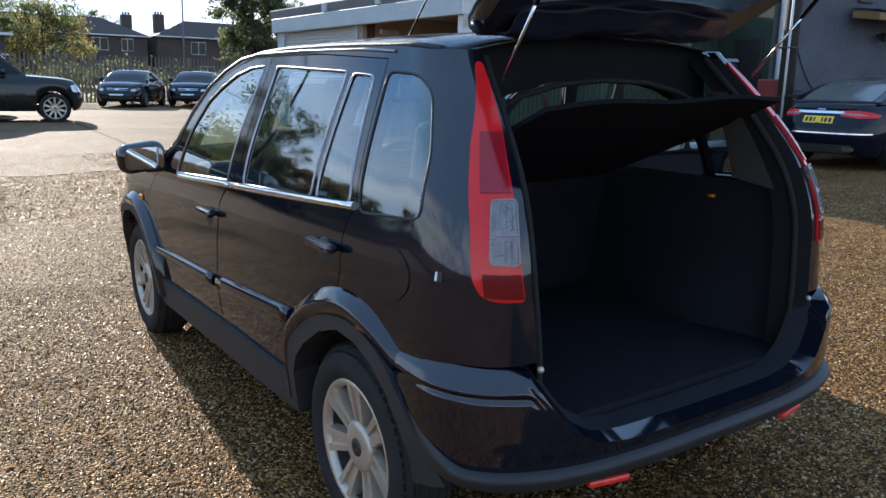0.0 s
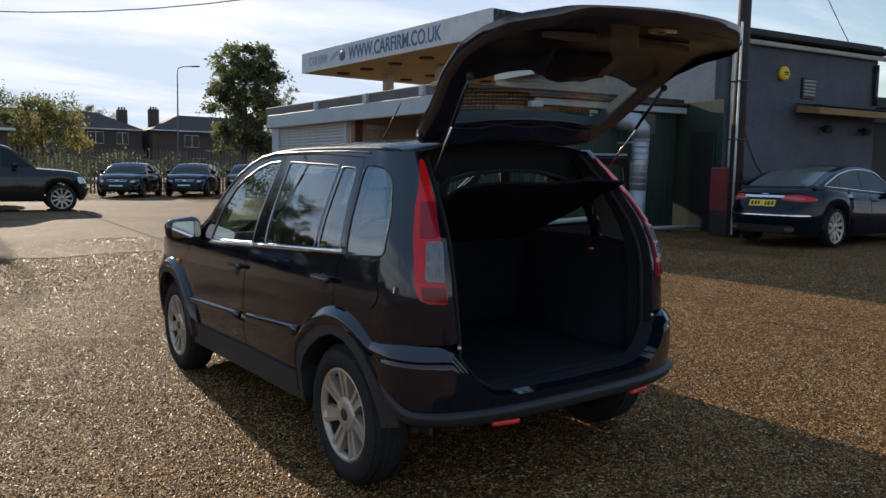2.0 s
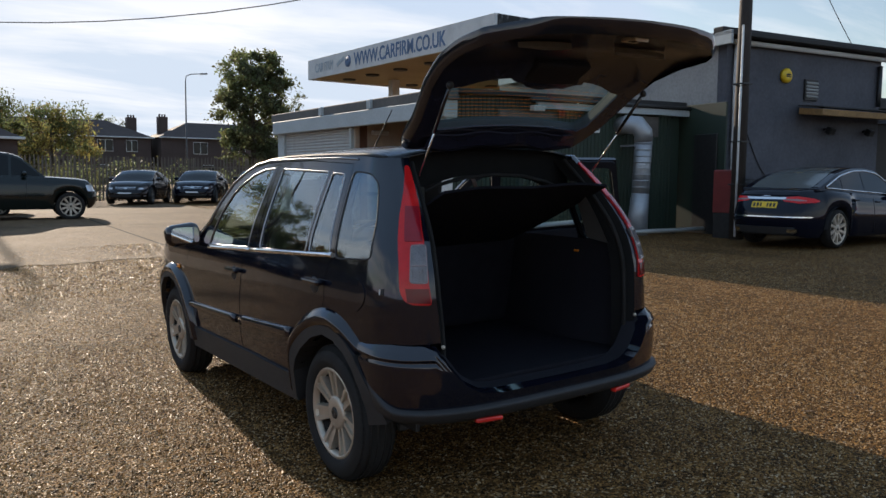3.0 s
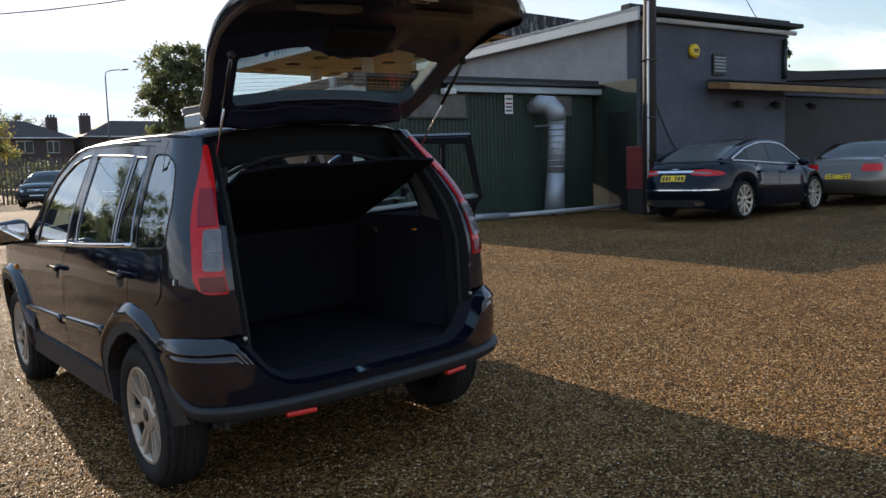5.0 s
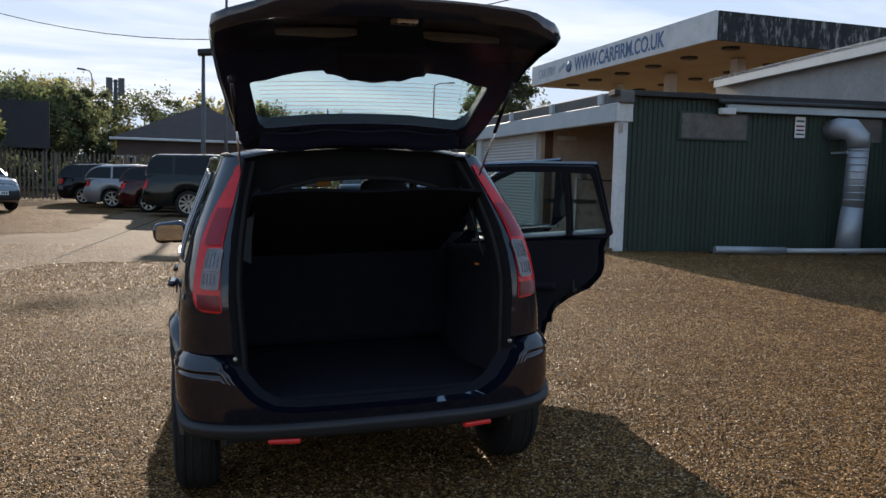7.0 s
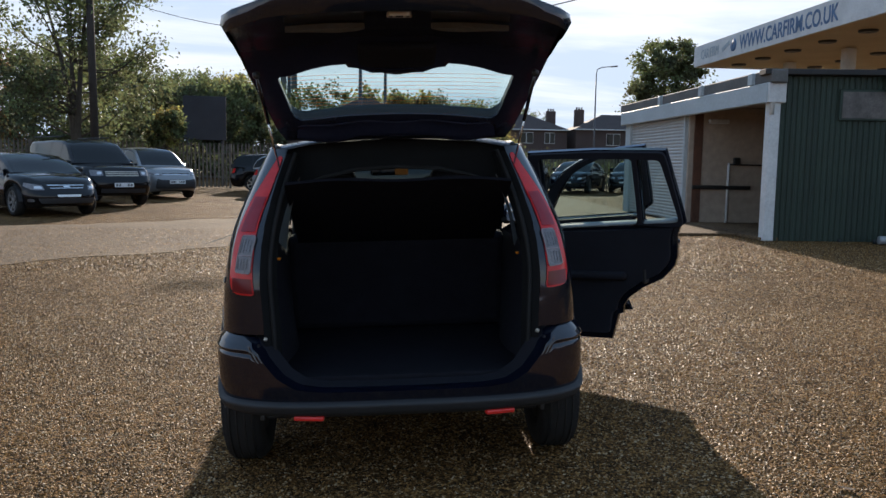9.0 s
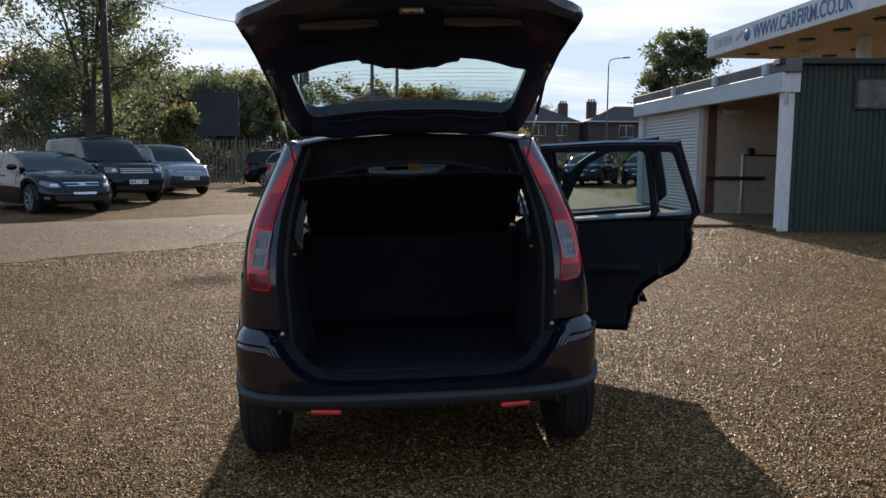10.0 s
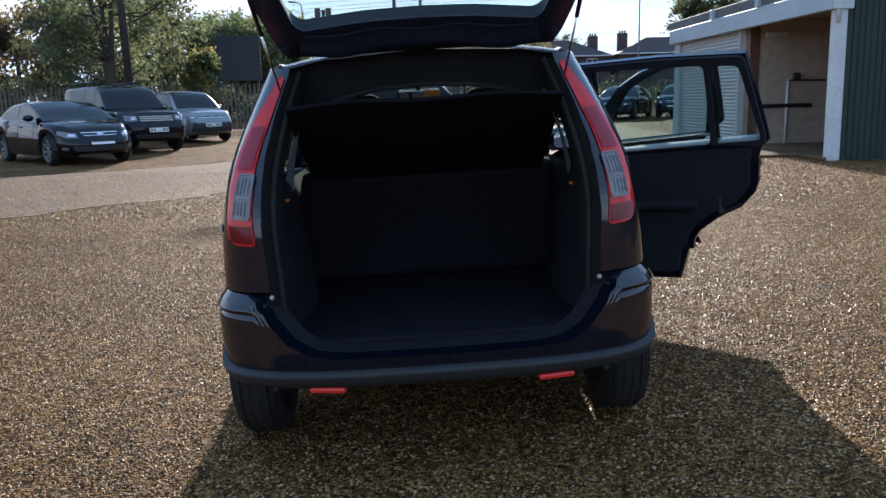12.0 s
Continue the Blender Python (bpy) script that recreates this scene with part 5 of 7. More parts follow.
box("wall_lamp", (0.48, 0.09, 0.11), pose(FX + 0.72, BAYY - 0.10, 2.50), WPAINT, tagged(new("strip_lamp"), "unlit white strip lamp on the bay wall", "lamp"), 0.02)

# blue block, flat roof, set forward at the yard's far side
BP, BQ = Vector((13.25, 8.62)), Vector((18.75, 8.07))
BD = (BQ - BP).normalized()
BN = Vector((BD.y, -BD.x))
BROT = math.degrees(math.atan2(BD.y, BD.x))
BL = (BQ - BP).length
def bpose(u, out, z):
    p = BP + BD * u + BN * out
    return pose(p.x, p.y, z, 0, 0, BROT)
BTOP = 4.52
block = thing("blue_block", "blue-grey rendered flat-roofed block with white eaves", "building", kind="structure")
box("wall_front", (BL, 0.25, BTOP), bpose(BL / 2, -0.125, BTOP / 2), BLUE, block)
box("wall_side", (0.25, 9.3, BTOP - 0.05), bpose(0.125, -4.9, BTOP / 2), mat("dingy white render", (0.31, 0.30, 0.285), 0.85, 0, 0.25, 1.5, 0.3, 30), block)
box("wall_end", (0.25, 9.3, BTOP - 0.05), bpose(BL - 0.125, -4.9, BTOP / 2), BLUE, block)
box("roof_slab", (BL + 0.5, 9.9, 0.10), bpose(BL / 2, -4.6, BTOP + 0.12), BITUMEN, block, 0.01)
box("roof_kerb", (BL + 0.3, 0.30, 0.16), bpose(BL / 2 - 0.1, -0.05, BTOP + 0.20), BITUMEN, block, 0.02)
box("verge_board", (0.06, 9.6, 0.30), bpose(-0.22, -4.45, BTOP + 0.02), FASCIA, block, 0.01, "white verge board")
tube("front_gutter", [(bpose(u, 0.10, 0).translation.x, bpose(u, 0.10, 0).translation.y, BTOP - 0.03) for u in (0.1, BL + 0.25)], 0.06, WPAINT, block, 10)
tube("downpipe", [bpose(0.22, 0.08, z).translation for z in (BTOP - 0.1, 3.4, 2.0, 0.3)], 0.055, WPAINT, block, 10)
tube("black_pipe", [bpose(BL - 0.15, 0.08, z).translation for z in (BTOP - 0.2, 3.6, 3.3)], 0.06, STEEL, block, 10)
box("side_cladding", (0.06, 1.5, 3.1), bpose(-0.03, -0.65, 1.6), GREEN, block, 0.01)
# plain dark panel added to the side wall
box("dark_side_panel", (0.04, 0.7, 2.3), bpose(-0.09, -0.45, 1.3), STEEL, block, 0.01)
# alarm box, vent, lamps, cable
al = thing("alarm_box", "round yellow burglar alarm box high on the wall", "alarm")
bm = bmesh.new()
add_ring(bm, [(-0.05, 0.01), (0.06, 0.01), (0.055, 0.13), (0.02, 0.17), (-0.05, 0.17)], bpose(1.92, 0.06, 3.86) @ pose(0, 0, 0, 0, 0, -90), 20)
part("case", bm, YELLOW, al)
box("bar", (0.15, 0.01, 0.035), bpose(1.92, 0.125, 3.88), INK, al)
box("bar", (0.15, 0.01, 0.02), bpose(1.92, 0.125, 3.83), INK, al)
vt = thing("wall_vent", "grey louvred wall vent", "vent")
box("frame", (0.46, 0.06, 0.50), bpose(2.83, 0.03, 3.58), STEEL, vt, 0.01)
for k in range(5):
    box("louvre", (0.40, 0.05, 0.035), bpose(2.83, 0.075, 3.42 + 0.08 * k) @ pose(0, 0, 0, 35), SHUTTER, vt)
for u in (3.4, 4.9, 6.4):
    lp = thing("flood_lamp", "small black wall flood lamp under the timber board", "lamp", group="flood lamps")
    box("bracket", (0.05, 0.14, 0.05), bpose(u, 0.08, 2.66), STEEL, lp)
    box("head", (0.20, 0.16, 0.17), bpose(u, 0.20, 2.62) @ pose(0, 0, 0, 25), STEEL, lp, 0.02)
bd = thing("timber_canopy", "long stained timber board canopy on the wall", "canopy")
box("board", (6.6, 0.65, 0.15), bpose(2.35 + 3.3, 0.42, 3.02) @ pose(0, 0, 0, 6), TIMBER, bd, 0.01)
box("felt", (6.6, 0.68, 0.03), bpose(2.35 + 3.3, 0.42, 3.15) @ pose(0, 0, 0, 6), BITUMEN, bd)
tube("wall_cable", [bpose(0.5 + 0.14 * k, 0.02, 2.9 - 1.5 * math.sin(k / 8 * 1.5)).translation for k in range(9)], 0.012, STEEL, tagged(new("loose_cable"), "thin loose cable sagging down the wall", "cable"), 5)
# lower shed further along
shed = thing("dark_shed", "low dark shed beyond the blue block", "shed", kind="structure")
box("wall", (12, 5, 3.0), bpose(BL + 6.2, -3.5, 1.6), DARKROOM, shed)
box("roof", (12.4, 5.6, 0.25), bpose(BL + 6.1, -3.3, 3.75) @ pose(0, 0, 0, 0, -3, 0), BITUMEN, shed)
box("upper_wall", (12, 0.2, 0.7), bpose(BL + 6.2, -1.0, 3.35), BLUE, shed)

# forecourt canopy behind, with its lettered fascia
CXY, CFAR = Vector((14.7, 19.1)), Vector((14.36, 33.4))
CD = (CFAR - CXY).normalized()
CR = Vector((CD.y, -CD.x))
CROT = math.degrees(math.atan2(CD.y, CD.x))
CLEN = (CFAR - CXY).length
CB, CT = 6.08, 7.0
def cpose(u, r, z):
    p = CXY + CD * u + CR * r
    return pose(p.x, p.y, z, 0, 0, CROT)
SOFFIT = mat("cream canopy soffit", (0.47, 0.40, 0.27), 0.8, 0, 0.12, 0.7)
def streak_mat():
    """Dark grime with pale paint left in upright streaks."""
    m = bpy.data.materials.new("streaked grey panel")
    m.use_nodes = True
    n, l = m.node_tree.nodes, m.node_tree.links
    tc, mp, no, rp = n.new("ShaderNodeTexCoord"), n.new("ShaderNodeMapping"), n.new("ShaderNodeTexNoise"), n.new("ShaderNodeValToRGB")
    mp.inputs["Scale"].default_value = (3.2, 3.2, 0.9)
    no.inputs["Scale"].default_value, no.inputs["Detail"].default_value, no.inputs["Roughness"].default_value = 1.6, 7, 0.75
    rp.color_ramp.elements[0].position, rp.color_ramp.elements[0].color = 0.50, (0.022, 0.021, 0.021, 1)
    rp.color_ramp.elements[1].position, rp.color_ramp.elements[1].color = 0.66, (0.34, 0.33, 0.31, 1)
    l.new(tc.outputs["Object"], mp.inputs[0]); l.new(mp.outputs[0], no.inputs["Vector"]); l.new(no.outputs["Fac"], rp.inputs[0])
    l.new(rp.outputs[0], n["Principled BSDF"].inputs["Base Color"])
    n["Principled BSDF"].inputs["Roughness"].default_value = 0.8
    return m
DIRTY = streak_mat()
canopy = thing("forecourt_canopy", "flat forecourt canopy with faded blue lettering on a white fascia", "canopy")
box("fascia", (CLEN, 0.12, CT - CB), cpose(CLEN / 2, 0.06, (CB + CT) / 2), WPAINT, canopy, 0.01, "white fascia with blue lettering")
box("end_fascia", (0.12, 13, CT - CB), cpose(0.06, 6.62, (CB + CT) / 2), DIRTY, canopy, 0.01, "dark streaked end fascia")
box("end_fascia", (0.12, 13, CT - CB), cpose(CLEN - 0.06, 6.62, (CB + CT) / 2), WPAINT, canopy, 0.01)
box("soffit", (CLEN - 0.3, 12.6, 0.08), cpose(CLEN / 2, 6.5, CB + 0.10), SOFFIT, canopy, 0.0, "cream soffit with round downlights")
box("deck", (CLEN - 0.3, 12.6, 0.08), cpose(CLEN / 2, 6.5, CT - 0.15), BITUMEN, canopy)
for u in (3.0, 7.3, 11.6):
    for r in (3.2, 9.0):
        box("column", (0.40, 0.40, CB), cpose(u, r, CB / 2), WPAINT, canopy, 0.02)
for u in (1.3, 3.7, 6.1, 8.5, 10.9, 13.1):
    for r in (1.6, 5.2, 8.6):
        bm = bmesh.new()
        add_ring(bm, [(-0.06, 0.02), (0.04, 0.02), (0.04, 0.30), (-0.06, 0.34)], Matrix.Translation(cpose(u, r, CB + 0.03).translation) @ pose(0, 0, 0, 0, 90, 0), 16)
        part("downlight", bm, STEEL, canopy)
LETTER = mat("faded blue lettering", (0.10, 0.17, 0.29), 0.7, 0, 0.4, 2.2)
PALE_LETTER = mat("very faded lettering", (0.36, 0.42, 0.46), 0.7, 0, 0.3, 3)
def letter_pose(u, z, sx=1.0):
    p = CXY + CD * u - CR * 0.012
    # upright letters that read along the fascia, seen from the yard's side
    right = -CD
    return Matrix(((right.x * sx, 0, -CR.x, p.x), (right.y * sx, 0, -CR.y, p.y), (0, 1, 0, z), (0, 0, 0, 1)))
text_part("lettering", "WWW.CARFIRM.CO.UK", 0.80, letter_pose(6.3, (CB + CT) / 2 - 0.02, 0.80), LETTER, canopy, 0.006, "faded blue web address", 0.012)
text_part("lettering", "CAR FIRM", 0.60, letter_pose(12.6, (CB + CT) / 2 - 0.02, 0.70), PALE_LETTER, canopy, 0.006, "very faded lettering")
box("emblem", (0.7, 0.02, 0.16), cpose(11.0, -0.01, (CB + CT) / 2 + 0.05) @ pose(0, 0, 0, 0, 20, 0), PALE_LETTER, canopy)
bm = bmesh.new()
add_ring(bm, [(-0.01, 0.01), (0.01, 0.01), (0.01, 0.26), (-0.01, 0.26)], Matrix.Translation(cpose(10.3, -0.01, (CB + CT) / 2).translation) @ pose(0, 0, 0, 0, 0, CROT - 90) , 16)
part("emblem", bm, LETTER, canopy)

# tall dark pole and red upright by the blue block
pl = thing("utility_pole", "dark timber utility pole beside the red upright", "pole")
px, py = 12.45, 7.62
tube("shaft", [(px, py, G(px, py) - 0.05), (px + 0.03, py, 4.0), (px + 0.08, py, 9.0)], [0.15, 0.135, 0.11], POLE, pl, 14)
tube("conduit", [(px - 0.13, py - 0.06, 0.2), (px - 0.10, py - 0.06, 4.6)], 0.025, WPAINT, pl, 6)
for z in (1.3, 2.2, 3.4):
    box("strap", (0.30, 0.30, 0.03), pose(px + 0.01, py, z), STEEL, pl, 0.004)
# narrow red upright on an added dark base, and a lidded red box
bn = thing("red_upright", "narrow red steel upright on a dark base, beside a lidded red box", "bin")
box("body", (0.34, 0.5, 0.95), pose(12.60, 8.0, 1.14), RUST_RED, bn, 0.03)
box("stand", (0.32, 0.44, 0.70), pose(12.60, 8.0, 0.35), STEEL, bn, 0.01)
box("side_body", (0.8, 0.5, 1.15), pose(13.35, 8.1, G(13, 8) + 0.60), RUST_RED, bn, 0.03)
box("lid", (0.85, 0.55, 0.07), pose(13.35, 8.08, G(13, 8) + 1.22) @ pose(0, 0, 0, 8), STEEL, bn, 0.02)


# ---- parked cars ----
NAVY = mat("dark navy paint", (0.003, 0.005, 0.012), 0.05, 0, 0.08, 3, spec=0.32)
BLACKCAR = mat("black car paint", (0.005, 0.005, 0.006), 0.06, 0, 0.08, 3, spec=0.4)
DKGREEN = mat("very dark green paint", (0.006, 0.010, 0.009), 0.10, 0, 0.1, 3)
SILVER = mat("silver car paint", (0.24, 0.245, 0.25), 0.3, 0.5, 0.08, 3, coat=0.8)
BRONZE = mat("grey-bronze car paint", (0.11, 0.095, 0.08), 0.3, 0.5, 0.08, 3, coat=0.8)
WINE = mat("dark red car paint", (0.05, 0.006, 0.008), 0.10, 0, 0.08, 3)
DARK_GLASS = mat("dark window glass", (0.012, 0.014, 0.015), 0.05, 0, 0, spec=0.24)
DULL_ALLOY = mat("dusty dark alloy", (0.16, 0.155, 0.15), 0.5, 0.4, 0.2, 8)
HEADLIGHT = mat("headlight", (0.7, 0.72, 0.75), 0.1, 0.4, 0.2, 30, coat=1.0)


def parked_car(label, m, L, W, H, base, front_over, top, pillars, roof, paint, plate=None, wheel_r=0.33, clear=0.20, spokes=7, nf=4.6, nr=5.0, chrome=False, group="parked cars", screen=0.07, lift=0.045, back=None, rim=0.72, wheel_mat=None):
    """A parked car pointing along its own +x, origin on the ground at its middle.
    top: height of the bonnet, waist and boot line along the length; roof: (x, z) line of the cabin.
    Gives the thing and a function f(end, sign) that lays panels on the body: (way round from the end's middle, z, out)."""
    c = thing("parked_car", label, "car", m, group)
    hw, a = W / 2, L / 2
    tx, tz = [p[0] for p in top], [p[1] for p in top]
    rx, rz = [p[0] for p in roof], [p[1] for p in roof]
    fa, ra = a - front_over, a - front_over - base
    waist = smooth_table(tx, tz, 0.10)
    rz = [z - lift * (z - rz[0]) / (max(rz) - rz[0]) for z in rz]
    rail = smooth_table(rx, rz, 0.07)
    arch = wheel_r + 0.05
    def expo(x):
        return nf if x > 0 else nr
    def plan(x):
        n = expo(x)
        return hw * max(0.0, 1 - min(1, abs(x) / a) ** n) ** (1 / n)
    def low(x, y):
        z = clear + 0.07 * max(0, (abs(x) / a - 0.8) / 0.2) ** 2
        if abs(y) > hw * 0.75:
            for ax in (fa, ra):
                if abs(x - ax) < arch:
                    z = max(z, wheel_r + math.sqrt(arch ** 2 - (x - ax) ** 2))
        return z
    def foot(th):
        """Plan point and outward direction at th: 0 in the nose, pi in the tail."""
        ct, st = math.cos(th), math.sin(th)
        n = nf if ct > 0 else nr
        x, y = math.copysign(a * abs(ct) ** (2 / n), ct), hw * abs(st) ** (2 / n)
        nx, ny = math.copysign((abs(x) / a) ** (n - 1) / a, x), (y / hw) ** (n - 1) / hw
        d = math.hypot(nx, ny)
        return x, y, nx / d, ny / d
    def skin(th, b, z=None, out=0.0):
        x, y, nx, ny = foot(th)
        zt, zl = waist(x), low(x, y)
        if z is None:
            z = zl + (zt - zl) * b
        else:
            b = (z - clear) / (zt - clear)
        inset = table(b, [0, 0.08, 0.35, 0.60, 0.72, 0.90, 1.0], [0.05, 0.018, 0.0, 0.006, 0.016, 0.045, 0.095])
        inset += max(0, abs(nx)) * table(b, [0, 0.25, 0.45, 0.60, 0.66, 1.0], [0.06, 0.0, 0.0, 0.015, 0.045, 0.13])
        return Vector((x - nx * (inset - out), max(0.0, y - ny * (inset - out)), z))
    ths = set(lin(0, math.pi, 45))
    for ax in (fa, ra):
        for k in lin(0, math.pi, 13):
            x = ax + arch * math.cos(k)
            if abs(x) < a * 0.985:
                t = math.acos((abs(x) / a) ** (expo(x) / 2))
                ths.add(t if x > 0 else math.pi - t)
    ths = sorted(ths)
    bm = bmesh.new()
    rows = []
    for th in ths:
        sd = [skin(th, b) for b in (0, 0.05, 0.14, 0.35, 0.55, 0.70, 0.82, 0.92, 0.97, 1.0)]
        e = sd[-1]
        half_ = sd + [Vector((e.x, e.y * s, e.z + 0.05 * (1 - s ** 2) * min(1, e.y / hw))) for s in (0.93, 0.80, 0.60, 0.35)]
        mid = Vector((e.x, 0, e.z + 0.05 * min(1, e.y / hw)))
        rows.append([bm.verts.new((p.x, -p.y, p.z)) for p in half_] + [bm.verts.new(mid)] + [bm.verts.new(p) for p in half_[::-1]])
    for p, q in zip(rows, rows[1:]):
        for i in range(len(p) - 1):
            bm.faces.new((p[i], q[i], q[i + 1], p[i + 1])).smooth = True
    bmesh.ops.remove_doubles(bm, verts=bm.verts, dist=0.0005)
    bmesh.ops.recalc_face_normals(bm, faces=bm.faces)
    part("body", bm, paint, c)
    # ways round the plan, as lengths
    step = lin(0, math.pi, 721)
    ways = [0.0]
    for p, q in zip(step, step[1:]):
        u, v = foot(p), foot(q)
        ways.append(ways[-1] + math.hypot(u[0] - v[0], u[1] - v[1]))
    def lay(end, sign):
        def fn(q, z, out):
            w = q if end == "front" else ways[-1] - q
            th = float(np.interp(abs(w) if end == "front" else min(w, 2 * ways[-1] - w), ways, step))
            p = skin(th, 0, z, out)
            s = sign if q >= 0 else -sign
            return Vector((p.x, s * p.y, p.z))
        return fn
    def beside(x, sign, z, out):
        t = math.acos((abs(x) / a) ** (expo(x) / 2))
        p = skin(t if x > 0 else math.pi - t, 0, z, out)
        return Vector((p.x, sign * p.y, p.z))
    # cabin shell with glass laid on it
    x0, x1 = rx[0], rx[-1]
    def shell(x, z):
        zt = waist(x)
        f = (z - zt) / max(0.05, H - zt)
        return plan(x) * 0.90 * (1 - f) + hw * 0.70 * f
    cx = lin(x0, x1, 44)
    bm = bmesh.new()
    rows = []
    for x in cx:
        zr, zw = max(rail(x), waist(x) - 0.01), waist(x) - 0.015
        side_ = [Vector((x, shell(x, zw + (zr - zw) * t), zw + (zr - zw) * t)) for t in (0, 0.3, 0.6, 0.85, 1.0)]
        e = side_[-1]
        k = min(1.0, (zr - zw) / 0.3)
        side_ += [Vector((x, e.y * s, e.z + lift * k * (1 - s ** 2.4))) for s in (0.95, 0.85, 0.6, 0.3)]
        rows.append([bm.verts.new((p.x, -p.y, p.z)) for p in side_] + [bm.verts.new((x, 0, e.z + lift * k))] + [bm.verts.new(p) for p in side_[::-1]])
    for p, q in zip(rows, rows[1:]):
        for i in range(len(p) - 1):
            bm.faces.new((p[i], q[i], q[i + 1], p[i + 1])).smooth = True
    bm.faces.new(rows[0]); bm.faces.new(rows[-1])
    bmesh.ops.recalc_face_normals(bm, faces=bm.faces)
    part("cabin", bm, paint, c)
    def upper(x, s, out):
        zr, zw = max(rail(x), waist(x) - 0.01), waist(x)
        k = min(1.0, (zr - zw) / 0.3)
        p = Vector((x, s * shell(x, zr), zr + lift * k * (1 - abs(s) ** 2.4)))
        dz = (max(rail(x + 0.02), waist(x + 0.02)) - max(rail(x - 0.02), waist(x - 0.02))) / 0.04
        return p + Vector((-dz, 0, 1)).normalized() * out
    crest = H - lift - screen
    fx_ = max(x for x in cx if rail(x) > crest)
    bx_ = min(x for x in cx if rail(x) > crest)
    for nm, xa, xb in (("windscreen", fx_, x1 - 0.05), ("rear_screen", x0 + 0.05, bx_)):
        bm = bmesh.new()
        add_grid(bm, lambda x, s: upper(x, s, 0.007), lin(xa, xb, 14), lin(-0.80 if back and nm == "rear_screen" else -0.90, 0.80 if back and nm == "rear_screen" else 0.90, 15))
        part(nm, bm, back if back and nm == "rear_screen" else DARK_GLASS, c)
    edges = sorted([x0, x1] + list(pillars))
    for s in (-1, 1):
        for xa, xb in zip(edges, edges[1:]):
            cols = [x for x in lin(xa + 0.035, xb - 0.035, 16) if rail(x) - 0.055 > waist(x) + 0.05]
            if len(cols) < 3:
                continue
            bm = bmesh.new()
            def pane(x, t):
                z = waist(x) + 0.035 + (rail(x) - 0.05 - waist(x) - 0.035) * t
                return Vector((x, s * (shell(x, z) + 0.006), z))
            add_grid(bm, pane, cols, lin(0, 1, 6))
            part("side_window", bm, DARK_GLASS, c)
        if chrome:
            cols = [x for x in lin(x0 + 0.03, x1 - 0.03, 30) if rail(x) - 0.045 > waist(x) + 0.03]
            line = [(x, rail(x) - 0.045) for x in cols] + [(x, waist(x) + 0.03) for x in cols[::-1]]
            bm = bmesh.new()
            add_tube(bm, [Vector((x, s * (shell(x, z) + 0.008), z)) for x, z in line + line[:1]], 0.014, 6, False)
            part("window_trim", bm, CHROME, c, "chrome window surround")
        mx = x1 - 0.52
        bm = bmesh.new()
        bmesh.ops.create_uvsphere(bm, u_segments=12, v_segments=8, radius=1, matrix=Matrix.Translation((mx, s * (hw + 0.03), waist(mx) + 0.08)) @ Matrix.Diagonal((0.075, 0.12, 0.075, 1)))
        part("door_mirror", bm, paint, c, smooth=True)
        for hx in (mx - 0.75, mx - 1.60):
            bm = bmesh.new()
            add_box(bm, (0.18, 0.035, 0.03), Matrix.Translation(beside(hx, s, waist(hx) - 0.14, 0.012)), 0.01)
            part("door_handle", bm, paint, c)
        for jx in (mx + 0.05, mx - 0.92, mx - 1.80):
            bm = bmesh.new()
            add_tube(bm, [beside(jx, s, z, 0.0) for z in lin(clear + 0.08, waist(jx) - 0.02, 9)], 0.005, 4)
            part("door_joint", bm, INK, c)
        for ax in (fa, ra):
            make_wheel(c, pose(ax, s * (hw - 0.135), wheel_r, 0, 0, 90 * s), wheel_r, wheel_r * rim, 0.22, spokes, wheel_mat, "wheel", False)
            bm = bmesh.new()
            add_grid(bm, lambda k, y: Vector((ax + arch * math.cos(k), s * y, wheel_r + arch * math.sin(k))), lin(0, math.pi, 14), (hw * 0.5, hw * 0.965))
            part("wheel_tub", bm, PLASTIC, c)
    box("underbody", (L * 0.84, W * 0.66, 0.12), pose(0, 0, clear + 0.08), PLASTIC, c)
    if plate:
        end, z, mt_ = plate
        f = lay(end, 1)
        pp = panel("number_plate", [(-0.26, z - 0.057), (0.26, z - 0.057), (0.26, z + 0.057), (-0.26, z + 0.057)], f, mt_, c, (), 0.1, 0.012, 0.012, "number plate with plain dark bars")
        for k in range(6):
            u = -0.205 + 0.072 * k + (0.045 if k > 2 else 0)
            panel("plate_bar", [(u - 0.022, z - 0.034), (u + 0.022, z - 0.034), (u + 0.022, z + 0.034), (u - 0.022, z + 0.034)], f, INK, pp, (), 0.1, 0.004, 0.016)
    return c, lay


def lamps(name, c, lay, end, loop, material, out=0.010, inner=None):
    """A pair of lamps laid on both corners of one end."""
    for s in (-1, 1):
        lamp = panel(name, rounded(loop, 0.03, 3), lay(end, s), material, c, (), 0.06, 0.02, out)
        if inner:
            panel("lens", rounded(inner, 0.03, 3), lay(end, s), HEADLIGHT, lamp, (), 0.06, 0.01, out + 0.005)


def across(name, c, lay, end, half_w, z0, z1, material, out=0.008, label="", taper=1.0):
    """A strip or grille laid across one end's middle."""
    return panel(name, rounded([(-half_w * taper, z0), (half_w * taper, z0), (half_w, z1), (-half_w, z1)], min(0.03, (z1 - z0) * 0.4), 3), lay(end, 1), material, c, (), 0.08, 0.02, out, label)


def at(x, y, heading):
    return pose(x, y, G(x, y), 0, 0, heading)


